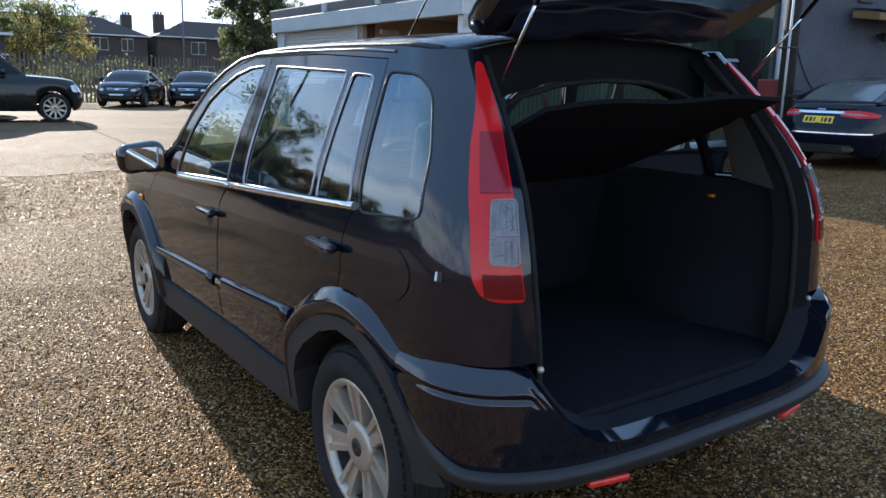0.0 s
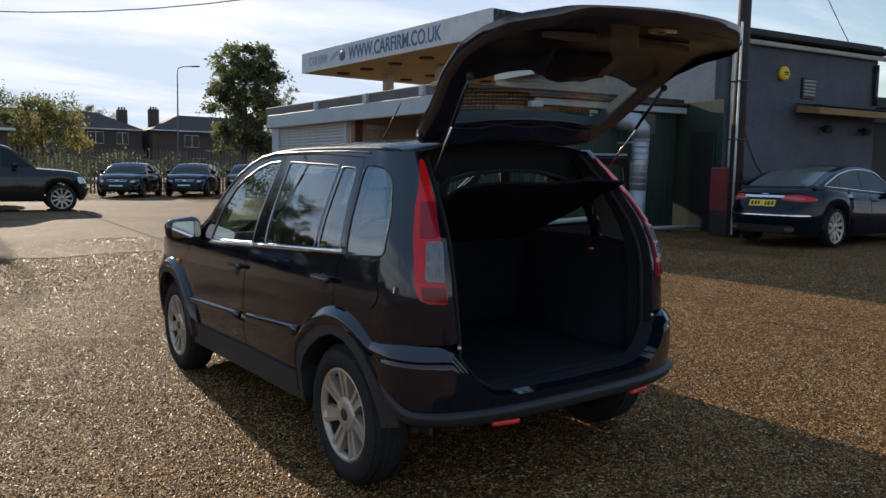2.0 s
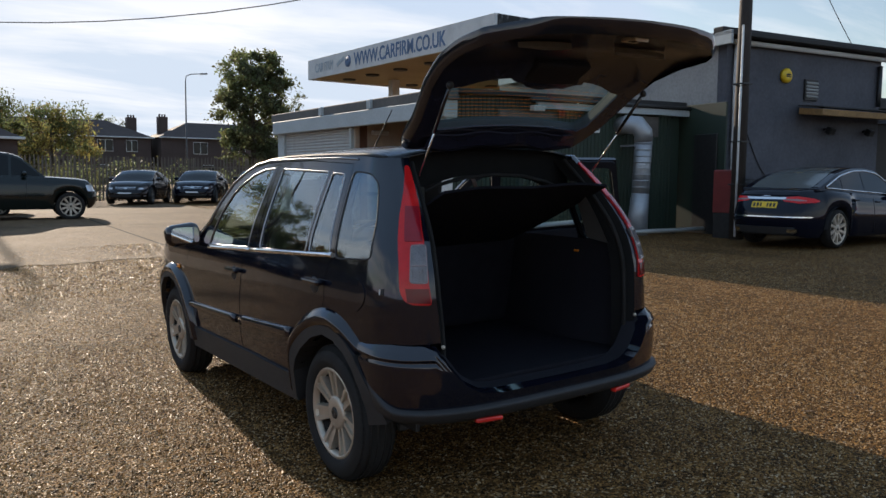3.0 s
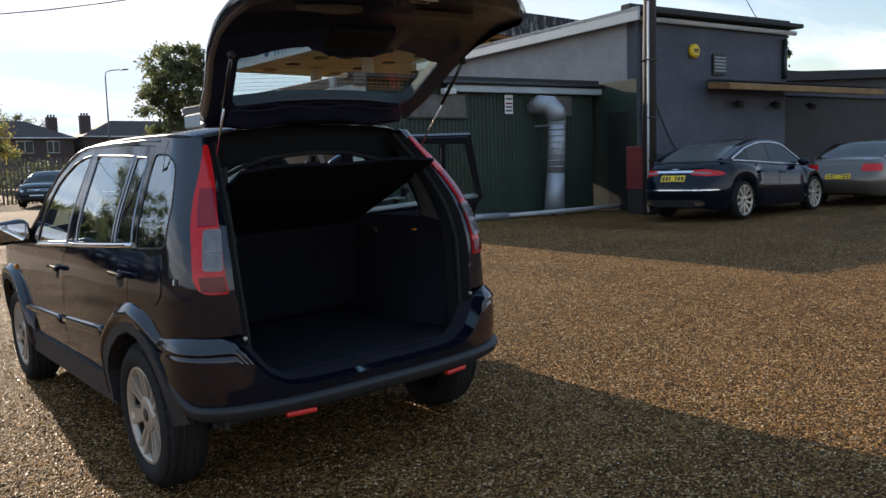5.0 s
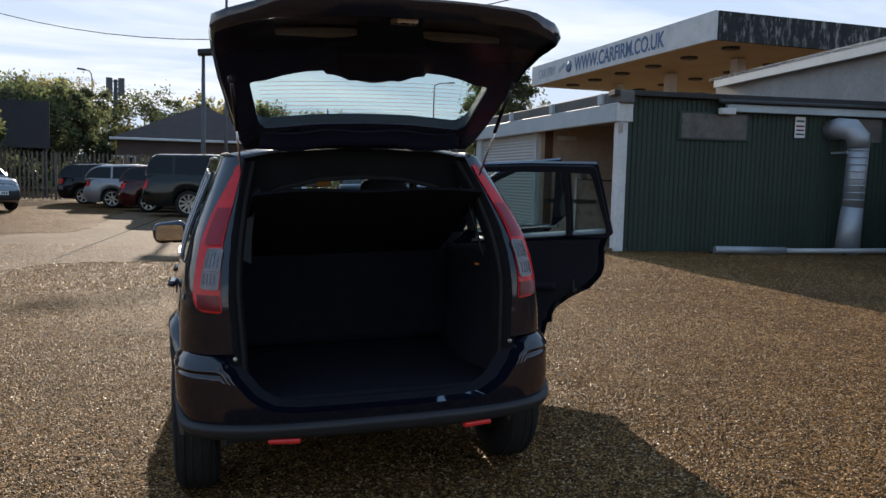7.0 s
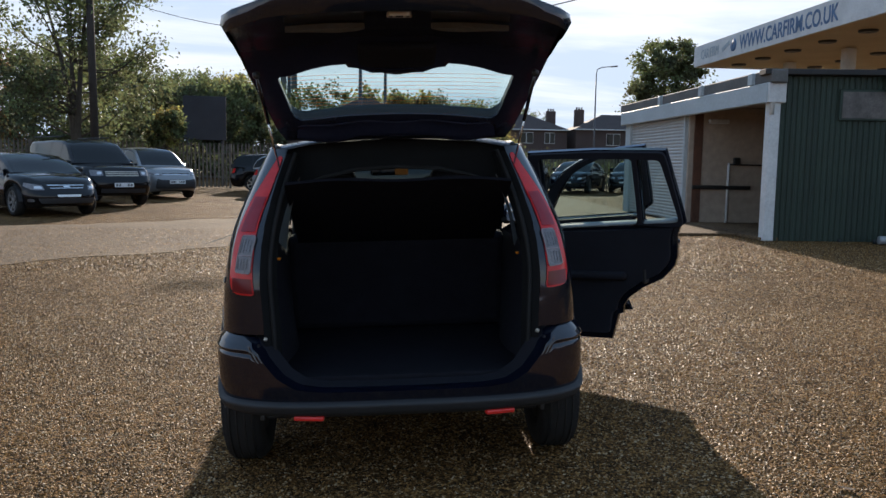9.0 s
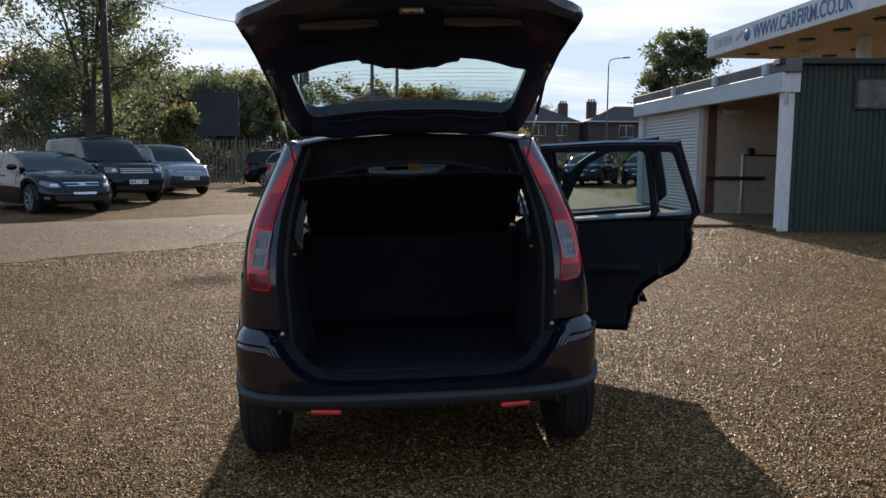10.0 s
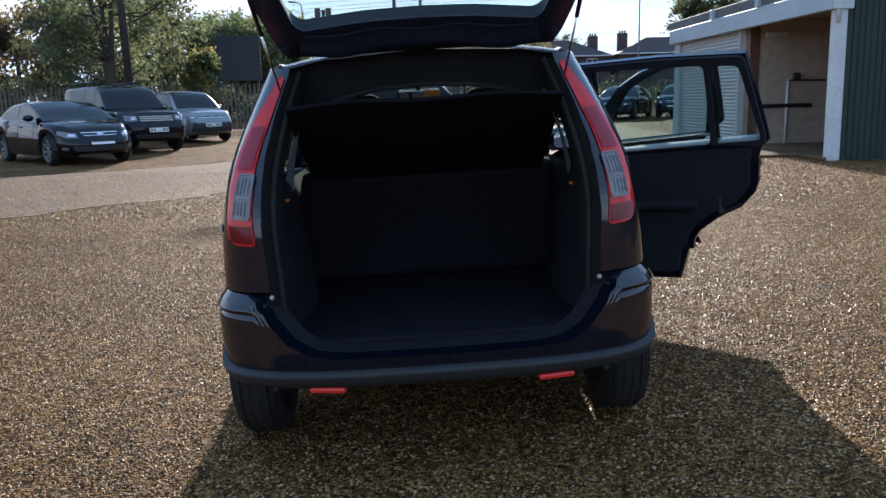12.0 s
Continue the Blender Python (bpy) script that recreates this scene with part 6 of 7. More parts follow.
# dark saloon by the blue block, seen from behind
hd = 3.0
ctr = Vector((11.07, 6.02)) + Vector((math.cos(radians(hd)), math.sin(radians(hd)))) * 2.40
saloon, lay = parked_car("dark navy saloon with a chrome boot strip and yellow plate", at(ctr.x, ctr.y, hd), 4.96, 1.88, 1.55, 2.909, 0.95,
    [(-2.48, 1.01), (-2.3, 1.06), (-1.7, 1.09), (-0.8, 1.04), (0.4, 0.98), (1.2, 0.94), (1.9, 0.84), (2.3, 0.72), (2.48, 0.64)],
    (-1.18, -0.35), [(-1.95, 1.08), (-1.6, 1.24), (-1.15, 1.42), (-0.6, 1.53), (-0.1, 1.54), (0.35, 1.49), (0.85, 1.21), (1.35, 0.95)], NAVY, ("rear", 0.80, YELLOW), 0.36, 0.20, 10, 4.0, 4.2, True, screen=0.05, back=mat("pale grey rear screen", (0.10, 0.105, 0.10), 0.12, 0, 0.2, 3), rim=0.80)
lamps("tail_lamp", saloon, lay, "rear", [(0.34, 0.945), (0.36, 0.87), (0.70, 0.835), (1.05, 0.85), (1.16, 0.88), (1.02, 0.925), (0.70, 0.965)], RED, 0.010)
lamps("lamp_bar", saloon, lay, "rear", [(0.36, 0.915), (0.37, 0.895), (0.72, 0.875), (0.88, 0.885), (0.70, 0.915)], EDGE, 0.016)
across("boot_strip", saloon, lay, "rear", 0.42, 0.905, 0.945, CHROME, 0.014, "chrome boot strip")
across("boot_lip", saloon, lay, "rear", 0.70, 0.985, 1.005, NAVY, 0.03)
across("bumper_strip", saloon, lay, "rear", 0.95, 0.575, 0.595, CHROME, 0.012)
across("lower_bumper", saloon, lay, "rear", 0.62, 0.27, 0.40, PLASTIC, 0.006)
across("badge", saloon, lay, "rear", 0.07, 0.965, 0.98, CHROME, 0.02)
lamps("exhaust", saloon, lay, "rear", [(0.48, 0.30), (0.66, 0.30), (0.66, 0.365), (0.48, 0.365)], CHROME, 0.02)
lamps("headlight", saloon, lay, "front", [(0.50, 0.60), (1.05, 0.64), (1.15, 0.72), (0.60, 0.69)], HEADLIGHT)

# bronze saloon ahead of it
bronze, lay = parked_car("grey-bronze saloon with red tail lamps beside the wall", at(18.3, 5.6, 8), 4.9, 1.82, 1.44, 2.75, 0.9,
    [(-2.45, 0.94), (-2.2, 1.0), (-1.5, 1.02), (-0.5, 0.98), (1.0, 0.94), (1.8, 0.86), (2.45, 0.66)], (-1.1, -0.3),
    [(-1.8, 1.0), (-1.3, 1.2), (-0.8, 1.38), (-0.2, 1.43), (0.3, 1.38), (1.25, 0.95)], BRONZE, ("rear", 0.64, YELLOW), 0.33)
lamps("tail_lamp", bronze, lay, "rear", [(0.45, 0.74), (1.0, 0.74), (1.06, 0.90), (0.50, 0.90)], RED)

SUV_TOP = [(-2.42, 1.10), (-2.2, 1.16), (0.6, 1.14), (1.2, 1.12), (2.0, 1.07), (2.42, 1.00)]
SUV_ROOF = [(-2.36, 1.14), (-2.28, 1.60), (-2.12, 1.80), (-0.5, 1.835), (0.2, 1.82), (0.55, 1.70), (1.15, 1.13)]
# dark green off-roader across the drive
suv, lay = parked_car("very dark green off-roader with silver wheels on the concrete drive", at(-0.03, 22.35, -5), 4.97, 1.92, 1.91, 2.88, 0.72, [(x, z + 0.06) for x, z in SUV_TOP], (-1.55, -0.5, 0.30), [(x, z + 0.05) for x, z in SUV_ROOF], DKGREEN, None, 0.385, 0.30, 10, 6.5, 9.0)
lamps("headlight", suv, lay, "front", [(0.50, 0.80), (0.98, 0.80), (1.06, 0.98), (0.52, 0.96)], HEADLIGHT)
lamps("tail_lamp", suv, lay, "rear", [(0.74, 0.80), (0.95, 0.80), (0.96, 1.08), (0.76, 1.08)], RED)
# row of rear ends beyond it
EST_TOP = [(-2.3, 0.97), (-2.0, 1.02), (0.5, 0.98), (1.2, 0.95), (1.8, 0.86), (2.28, 0.72)]
EST_ROOF = [(-2.22, 1.02), (-2.08, 1.35), (-1.8, 1.52), (-0.6, 1.58), (0.1, 1.54), (0.5, 1.42), (1.2, 0.95)]
def estate(label, m, paint):
    c, f = parked_car(label, m, 4.6, 1.80, 1.60, 2.7, 0.88, EST_TOP, (-1.3, -0.35), EST_ROOF, paint, ("rear", 0.72, YELLOW), 0.33, nr=7.0)
    lamps("tail_lamp", c, f, "rear", [(0.62, 0.76), (0.94, 0.76), (0.98, 0.95), (0.66, 0.95)], RED)
    lamps("headlight", c, f, "front", [(0.50, 0.58), (1.02, 0.60), (1.10, 0.72), (0.56, 0.68)], HEADLIGHT)
estate("dark red estate car parked in the row", at(-1.2, 25.2, -4), WINE)
estate("silver estate car parked in the row", at(-2.6, 27.9, -4), SILVER)
estate("black estate car parked at the end of the row", at(-3.9, 30.6, -4), BLACKCAR)

# two dark saloons by the fence, facing the yard, and one more beyond
SAL_TOP = [(-2.37, 0.92), (-2.1, 0.99), (-1.4, 1.0), (0.9, 0.96), (1.4, 0.94), (1.9, 0.87), (2.25, 0.76), (2.37, 0.70)]
SAL_ROOF = [(-1.85, 1.0), (-1.4, 1.2), (-0.9, 1.38), (-0.2, 1.44), (0.25, 1.40), (0.7, 1.23), (1.25, 0.94)]
def saloon_front(label, m, paint):
    c, f = parked_car(label, m, 4.75, 1.84, 1.45, 2.80, 0.92, SAL_TOP, (-1.2, -0.35), SAL_ROOF, paint, None, 0.335, nf=3.8, wheel_mat=DULL_ALLOY)
    lamps("headlight", c, f, "front", [(0.52, 0.60), (0.80, 0.60), (1.22, 0.72), (1.10, 0.76), (0.60, 0.70)], CLEAR, 0.008, [(0.58, 0.63), (0.78, 0.63), (0.80, 0.69), (0.62, 0.68)])
    across("grille", c, f, "front", 0.46, 0.60, 0.70, PLASTIC, 0.006, taper=0.86)
    across("grille_trim", c, f, "front", 0.47, 0.700, 0.716, CHROME, 0.010)
    across("grille_trim", c, f, "front", 0.40, 0.640, 0.652, CHROME, 0.012)
    across("badge", c, f, "front", 0.07, 0.66, 0.695, CHROME, 0.016)
    across("lower_grille", c, f, "front", 0.66, 0.30, 0.42, PLASTIC, 0.006, taper=0.9)
    across("number_plate", c, f, "front", 0.26, 0.45, 0.555, PLATE_WHITE, 0.012, "white number plate")
    lamps("fog_lamp", c, f, "front", [(0.74, 0.34), (0.92, 0.34), (0.92, 0.40), (0.76, 0.40)], CLEAR, 0.008)
    return c
saloon_front("black saloon parked nose-out by the fence", at(6.3, 32.9, -118), BLACKCAR)
saloon_front("dark navy saloon parked nose-out by the fence", at(9.1, 33.3, -118), NAVY)
saloon_front("black saloon parked nose-out at the end of the fence", at(11.9, 33.7, -118), BLACKCAR)

# echelon of cars on the gravel under the big tree
def nose(x, y, heading, L_, fo):
    """Middle of a car whose front axle stands at x, y."""
    a = radians(heading)
    d = L_ / 2 - fo
    return at(x - math.cos(a) * d, y - math.sin(a) * d, heading)
saloon_front("black family saloon parked on the gravel", nose(-7.6, 15.6, -46, 4.75, 0.88), BLACKCAR)
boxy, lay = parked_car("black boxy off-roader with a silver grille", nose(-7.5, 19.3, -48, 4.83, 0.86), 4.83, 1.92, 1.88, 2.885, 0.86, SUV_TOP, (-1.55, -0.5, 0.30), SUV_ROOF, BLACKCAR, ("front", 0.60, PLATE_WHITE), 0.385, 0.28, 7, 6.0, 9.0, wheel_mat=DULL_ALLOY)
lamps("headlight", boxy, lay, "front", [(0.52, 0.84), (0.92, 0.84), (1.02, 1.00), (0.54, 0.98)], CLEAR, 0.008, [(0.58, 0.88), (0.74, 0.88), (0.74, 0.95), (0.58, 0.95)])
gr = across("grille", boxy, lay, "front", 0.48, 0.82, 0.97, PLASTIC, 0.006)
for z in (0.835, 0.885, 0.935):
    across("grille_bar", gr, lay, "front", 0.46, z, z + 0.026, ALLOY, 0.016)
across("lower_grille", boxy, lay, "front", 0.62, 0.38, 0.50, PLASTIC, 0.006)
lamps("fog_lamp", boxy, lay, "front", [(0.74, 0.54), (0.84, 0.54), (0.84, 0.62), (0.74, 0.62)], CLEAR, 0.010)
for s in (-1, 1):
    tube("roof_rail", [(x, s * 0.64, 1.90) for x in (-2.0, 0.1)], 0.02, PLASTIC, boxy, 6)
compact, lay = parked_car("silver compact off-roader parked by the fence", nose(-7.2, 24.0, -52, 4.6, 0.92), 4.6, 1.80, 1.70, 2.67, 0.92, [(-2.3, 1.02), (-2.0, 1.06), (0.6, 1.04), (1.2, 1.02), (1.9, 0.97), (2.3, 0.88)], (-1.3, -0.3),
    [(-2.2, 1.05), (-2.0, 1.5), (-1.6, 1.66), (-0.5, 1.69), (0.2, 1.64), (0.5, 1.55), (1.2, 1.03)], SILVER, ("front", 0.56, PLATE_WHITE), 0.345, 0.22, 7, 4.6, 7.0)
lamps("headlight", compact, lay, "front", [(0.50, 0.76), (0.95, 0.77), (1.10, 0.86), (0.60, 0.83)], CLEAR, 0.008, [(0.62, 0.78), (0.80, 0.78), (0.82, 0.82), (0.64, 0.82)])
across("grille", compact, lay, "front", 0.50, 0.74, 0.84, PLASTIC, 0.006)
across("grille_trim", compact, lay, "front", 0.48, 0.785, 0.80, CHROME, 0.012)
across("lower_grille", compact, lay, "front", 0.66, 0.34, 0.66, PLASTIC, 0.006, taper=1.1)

# ---- palisade fence ----
FENCE = mat("weathered grey palisade", (0.15, 0.125, 0.10), 0.7, 0.1, 0.3, 4)
fence = thing("palisade_fence", "weathered grey palisade fence along the yard", "fence")
def fence_y(x):
    return 33.3 + 0.15 * (x + 7)
pale = None
fx = -34.0
while fx < 15.0:
    y = fence_y(fx)
    if pale is None:
        bm = bmesh.new()
        add_panel(bm, [(-0.036, 0), (0.036, 0), (0.036, 1.88), (0.012, 1.98), (-0.012, 1.98), (-0.036, 1.88)], lambda a, b, o: Vector((a, o - 0.012 * (1 - (a / 0.036) ** 2), b)), (), 2.0, 0.006)
        pale = part("pale", bm, FENCE, fence)
        ob = pale
    else:
        ob = new("pale", pale.data)
        ob.parent = fence
    ob.matrix_local = pose(fx, y, G(fx, y) + 0.05, rnd.uniform(-0.6, 0.6), rnd.uniform(-0.8, 0.8), 8.5)
    fx += 0.165
for z in (0.5, 1.55):
    tube("rail", [(x, fence_y(x) + 0.04, G(x, fence_y(x)) + z) for x in lin(-34, 15, 20)], 0.03, FENCE, fence, 4)
for x in lin(-34, 15, 19):
    box("post", (0.10, 0.10, 2.0), pose(x, fence_y(x) + 0.10, G(x, fence_y(x)) + 1.0), FENCE, fence)
# timber hoarding panel and dark board behind the fence
BOARD = mat("dark board", (0.03, 0.03, 0.036), 0.7, 0, 0.25, 1.5)
hb = thing("billboard", "large dark board standing behind the fence", "billboard")
box("panel", (2.0, 0.12, 2.1), pose(-8.55, 36.6, 3.45, 0, 0, 8), BOARD, hb, 0.01)
for dx in (-0.8, 0.8):
    box("leg", (0.12, 0.12, 3.0), pose(-8.55 + dx, 36.65 + dx * 0.14, 1.6), BOARD, hb)

# ---- far houses ----
BRICK = mat("brown brick", (0.085, 0.058, 0.05), 0.9, 0, 0.25, 1.0)
TILE = mat("brown roof tile", (0.060, 0.042, 0.036), 0.85, 0, 0.25, 1.5)
def house(label, x, y, rot, wid, dep, eaves, ridge, chim, wins, hip=2.5):
    h = thing("house", label, "house", pose(x, y, G(x, y), 0, 0, rot))
    box("wall", (wid, dep, eaves), pose(0, 0, eaves / 2), BRICK, h)
    bm = bmesh.new()
    o = 0.35
    v = [bm.verts.new(p) for p in ((-wid / 2 - o, -dep / 2 - o, eaves), (wid / 2 + o, -dep / 2 - o, eaves), (wid / 2 + o, dep / 2 + o, eaves), (-wid / 2 - o, dep / 2 + o, eaves), (-wid / 2 + hip, 0, ridge), (wid / 2 - hip, 0, ridge))]
    for f in ((0, 1, 5, 4), (2, 3, 4, 5), (1, 2, 5), (3, 0, 4), (3, 2, 1, 0)):
        bm.faces.new([v[i] for i in f])
    rf = part("roof", bm, TILE, h)
    box("gutter", (wid + 0.8, 0.12, 0.16), pose(0, -dep / 2 - 0.40, eaves - 0.02), WPAINT, h, 0.03, "white gutter")
    for cx_, top_ in chim:
        ch = box("chimney", (1.25, 0.9, top_ - eaves), pose(cx_, 0, (top_ + eaves) / 2), BRICK, rf)
        for k in (-0.35, 0.0, 0.35):
            tube("chimney_pot", [(cx_ + k, 0, top_), (cx_ + k, 0, top_ + 0.35)], 0.12, BRICK, ch, 8)
    for wx, wz, ww, wh_ in wins:
        w = box("window", (ww, 0.10, wh_), pose(wx, -dep / 2 - 0.02, wz), WPAINT, h)
        for s in (-1, 1):
            box("pane", (ww / 2 - 0.10, 0.04, wh_ - 0.16), pose(wx + s * ww / 4, -dep / 2 - 0.08, wz), DARK_GLASS, w)
    return h
house("brown brick semi-detached houses with tall chimneys", 15.2, 110.0, 0, 20, 9, 5.9, 8.2, [(8.6, 8.7)], [(-4.5, 4.8, 1.5, 1.5), (-0.2, 4.8, 2.0, 1.5), (4.4, 4.8, 1.9, 1.5), (7.6, 4.8, 1.4, 1.5), (-4.5, 1.6, 1.8, 1.6), (4.6, 1.6, 1.8, 1.6)], 4.6)
house("brown brick semi-detached houses with tall chimneys", 34.5, 109.0, 0, 16.5, 9, 5.9, 8.2, [(-6.9, 8.8)], [(-3.2, 4.6, 1.9, 1.6), (2.0, 4.6, 1.9, 1.6), (-2.2, 1.6, 1.8, 1.6)], 4.6)
house("long low bungalow with a dark hipped roof", -1.1, 56.0, -2, 10, 9, 3.3, 5.8, [], [(-4.6, 1.6, 1.4, 1.2), (-2.2, 1.6, 1.2, 1.2), (0.2, 1.6, 1.4, 1.2), (2.5, 1.6, 1.2, 1.2), (4.6, 1.6, 1.2, 1.2)], 4.6)

# ---- lamp posts, mast, wires ----
LAMPGREY = mat("grey lamp column", (0.10, 0.10, 0.105), 0.5, 0.5, 0.15, 3)
def lamp_post(x, y, h, reach, ang, head="long"):
    lp = thing("street_lamp", "grey street lamp column with a curved arm", "street lamp", pose(x, y, G(x, y), 0, 0, ang))
    tube("column", [(0, 0, 0), (0, 0, h * 0.3), (0, 0, h * 0.93)], [0.11, 0.09, 0.06], LAMPGREY, lp, 10)
    if head == "long":
        tube("arm", [(0, 0, h * 0.92), (0.08, 0, h * 0.97), (reach * 0.35, 0, h * 0.99), (reach, 0, h)], 0.045, LAMPGREY, lp, 8)
        box("head", (0.75, 0.26, 0.14), pose(reach + 0.2, 0, h + 0.01, 0, -6, 0), LAMPGREY, lp, 0.05)
    else:
        box("head", (0.85, 0.45, 0.22), pose(0.22, 0, h * 0.95, 0, -6, 0), BITUMEN, lp, 0.05)
    return lp
lamp_post(21.5, 77.5, 11.0, 1.6, 0)
lamp_post(-0.85, 27.5, 6.0, 0.4, 0, "box")
lamp_post(0.15, 38.0, 10.5, 0.9, 180)
lamp_post(-10.2, 71.5, 9.7, 0.6, 180)
mast = thing("phone_mast", "grey mobile phone mast with panel antennas", "mast")
tube("pole", [(-8.4, 72, 0), (-8.4, 72, 9.4)], 0.16, LAMPGREY, mast, 8)
for dx in (-0.48, 0.48):
    box("antenna", (0.52, 0.20, 1.55), pose(-8.4 + dx, 72 - 0.2, 8.75), LAMPGREY, mast, 0.04)
    for dz in (-0.5, 0.5):
        tube("antenna_arm", [(-8.4, 72, 8.75 + dz), (-8.4 + dx, 71.9, 8.75 + dz)], 0.05, LAMPGREY, mast, 6)
tp2 = thing("timber_pole", "dark timber pole rising through the tree", "pole")
tube("shaft", [(-10.2, 26.2, 0), (-10.3, 26.2, 10.5)], [0.15, 0.11], POLE, tp2, 10)
box("insulator", (0.10, 0.10, 0.18), pose(-10.28, 26.1, 7.43), WPAINT, tp2, 0.02)
wire = thing("overhead_wire", "thin black overhead wire", "wire")
def sag(a, b, s):
    a, b = Vector(a), Vector(b)
    return [a.lerp(b, t) - Vector((0, 0, s * 4 * t * (1 - t))) for t in lin(0, 1, 24)]
tube("cable", sag((-10.3, 26.2, 7.43), (12.53, 7.6, 7.88), 2.85), 0.012, INK, wire, 4)
tube("cable", sag((12.53, 7.6, 8.8), (17.9, 8.3, 4.7), 0.25), 0.010, INK, wire, 4)


# ---- trees ----
def leaf_mat(name, color, var):
    m = bpy.data.materials.new(name)
    m.use_nodes = True
    n, l = m.node_tree.nodes, m.node_tree.links
    b = n["Principled BSDF"]
    geo = n.new("ShaderNodeNewGeometry")
    hsv = n.new("ShaderNodeHueSaturation")
    hsv.inputs["Color"].default_value = (*color, 1)
    r1 = n.new("ShaderNodeMapRange"); r1.inputs["To Min"].default_value, r1.inputs["To Max"].default_value = 1 - var, 1 + var
    r2 = n.new("ShaderNodeMapRange"); r2.inputs["To Min"].default_value, r2.inputs["To Max"].default_value = 0.46, 0.53
    l.new(geo.outputs["Random Per Island"], r1.inputs["Value"]); l.new(geo.outputs["Random Per Island"], r2.inputs["Value"])
    l.new(r1.outputs[0], hsv.inputs["Value"]); l.new(r2.outputs[0], hsv.inputs["Hue"])
    l.new(hsv.outputs[0], b.inputs["Base Color"])
    b.inputs["Roughness"].default_value = 0.55
    tr, mx = n.new("ShaderNodeBsdfTranslucent"), n.new("ShaderNodeMixShader")
    bright = n.new("ShaderNodeVectorMath"); bright.operation = "SCALE"; bright.inputs["Scale"].default_value = 1.7
    l.new(hsv.outputs[0], bright.inputs[0]); l.new(bright.outputs[0], tr.inputs["Color"])
    mx.inputs[0].default_value = 0.6
    tr.inputs["Color"].default_value = (1, 1, 1, 1)
    l.new(b.outputs[0], mx.inputs[1]); l.new(tr.outputs[0], mx.inputs[2])
    l.new(mx.outputs[0], n["Material Output"].inputs["Surface"])
    return m


LEAF = leaf_mat("green leaves", (0.095, 0.110, 0.046), 0.5)
LEAF_DARK = leaf_mat("dark leaves", (0.075, 0.083, 0.040), 0.5)
LEAF_YELLOW = leaf_mat("yellowing leaves", (0.18, 0.155, 0.05), 0.5)
LEAF_RUST = leaf_mat("rusty autumn leaves", (0.16, 0.10, 0.042), 0.5)
BARK = mat("bark", (0.07, 0.055, 0.04), 0.9, 0, 0.35, 6, 0.5, 30)


def leaves(name, centers, spread, per, size, material, parent, rng):
    """Many small leaves in clumps about the centres, as one mesh."""
    c = np.repeat(np.asarray(centers, float), per, axis=0)
    n = len(c)
    sp_ = np.repeat(np.asarray(spread, float), per) if hasattr(spread, "__len__") else np.full(n, spread)
    p = c + rng.normal(size=(n, 3)) * sp_[:, None] * np.array((0.55, 0.55, 0.45))
    a = rng.normal(size=(n, 3)); a /= np.linalg.norm(a, axis=1)[:, None]
    b = np.cross(a, rng.normal(size=(n, 3))); b /= np.linalg.norm(b, axis=1)[:, None]
    s = size * rng.uniform(0.6, 1.35, size=n)[:, None]
    quad = np.stack((p - a * s, p + b * s * 0.55, p + a * s, p - b * s * 0.55), axis=1).reshape(-1, 3)
    me = bpy.data.meshes.new(name)
    me.vertices.add(4 * n); me.loops.add(4 * n); me.polygons.add(n)
    me.vertices.foreach_set("co", quad.ravel())
    me.loops.foreach_set("vertex_index", np.arange(4 * n))
    me.polygons.foreach_set("loop_start", np.arange(n) * 4)
    me.update()
    me.validate()
    me.materials.append(material)
    ob = new(name, me)
    ob.parent = parent
    return ob


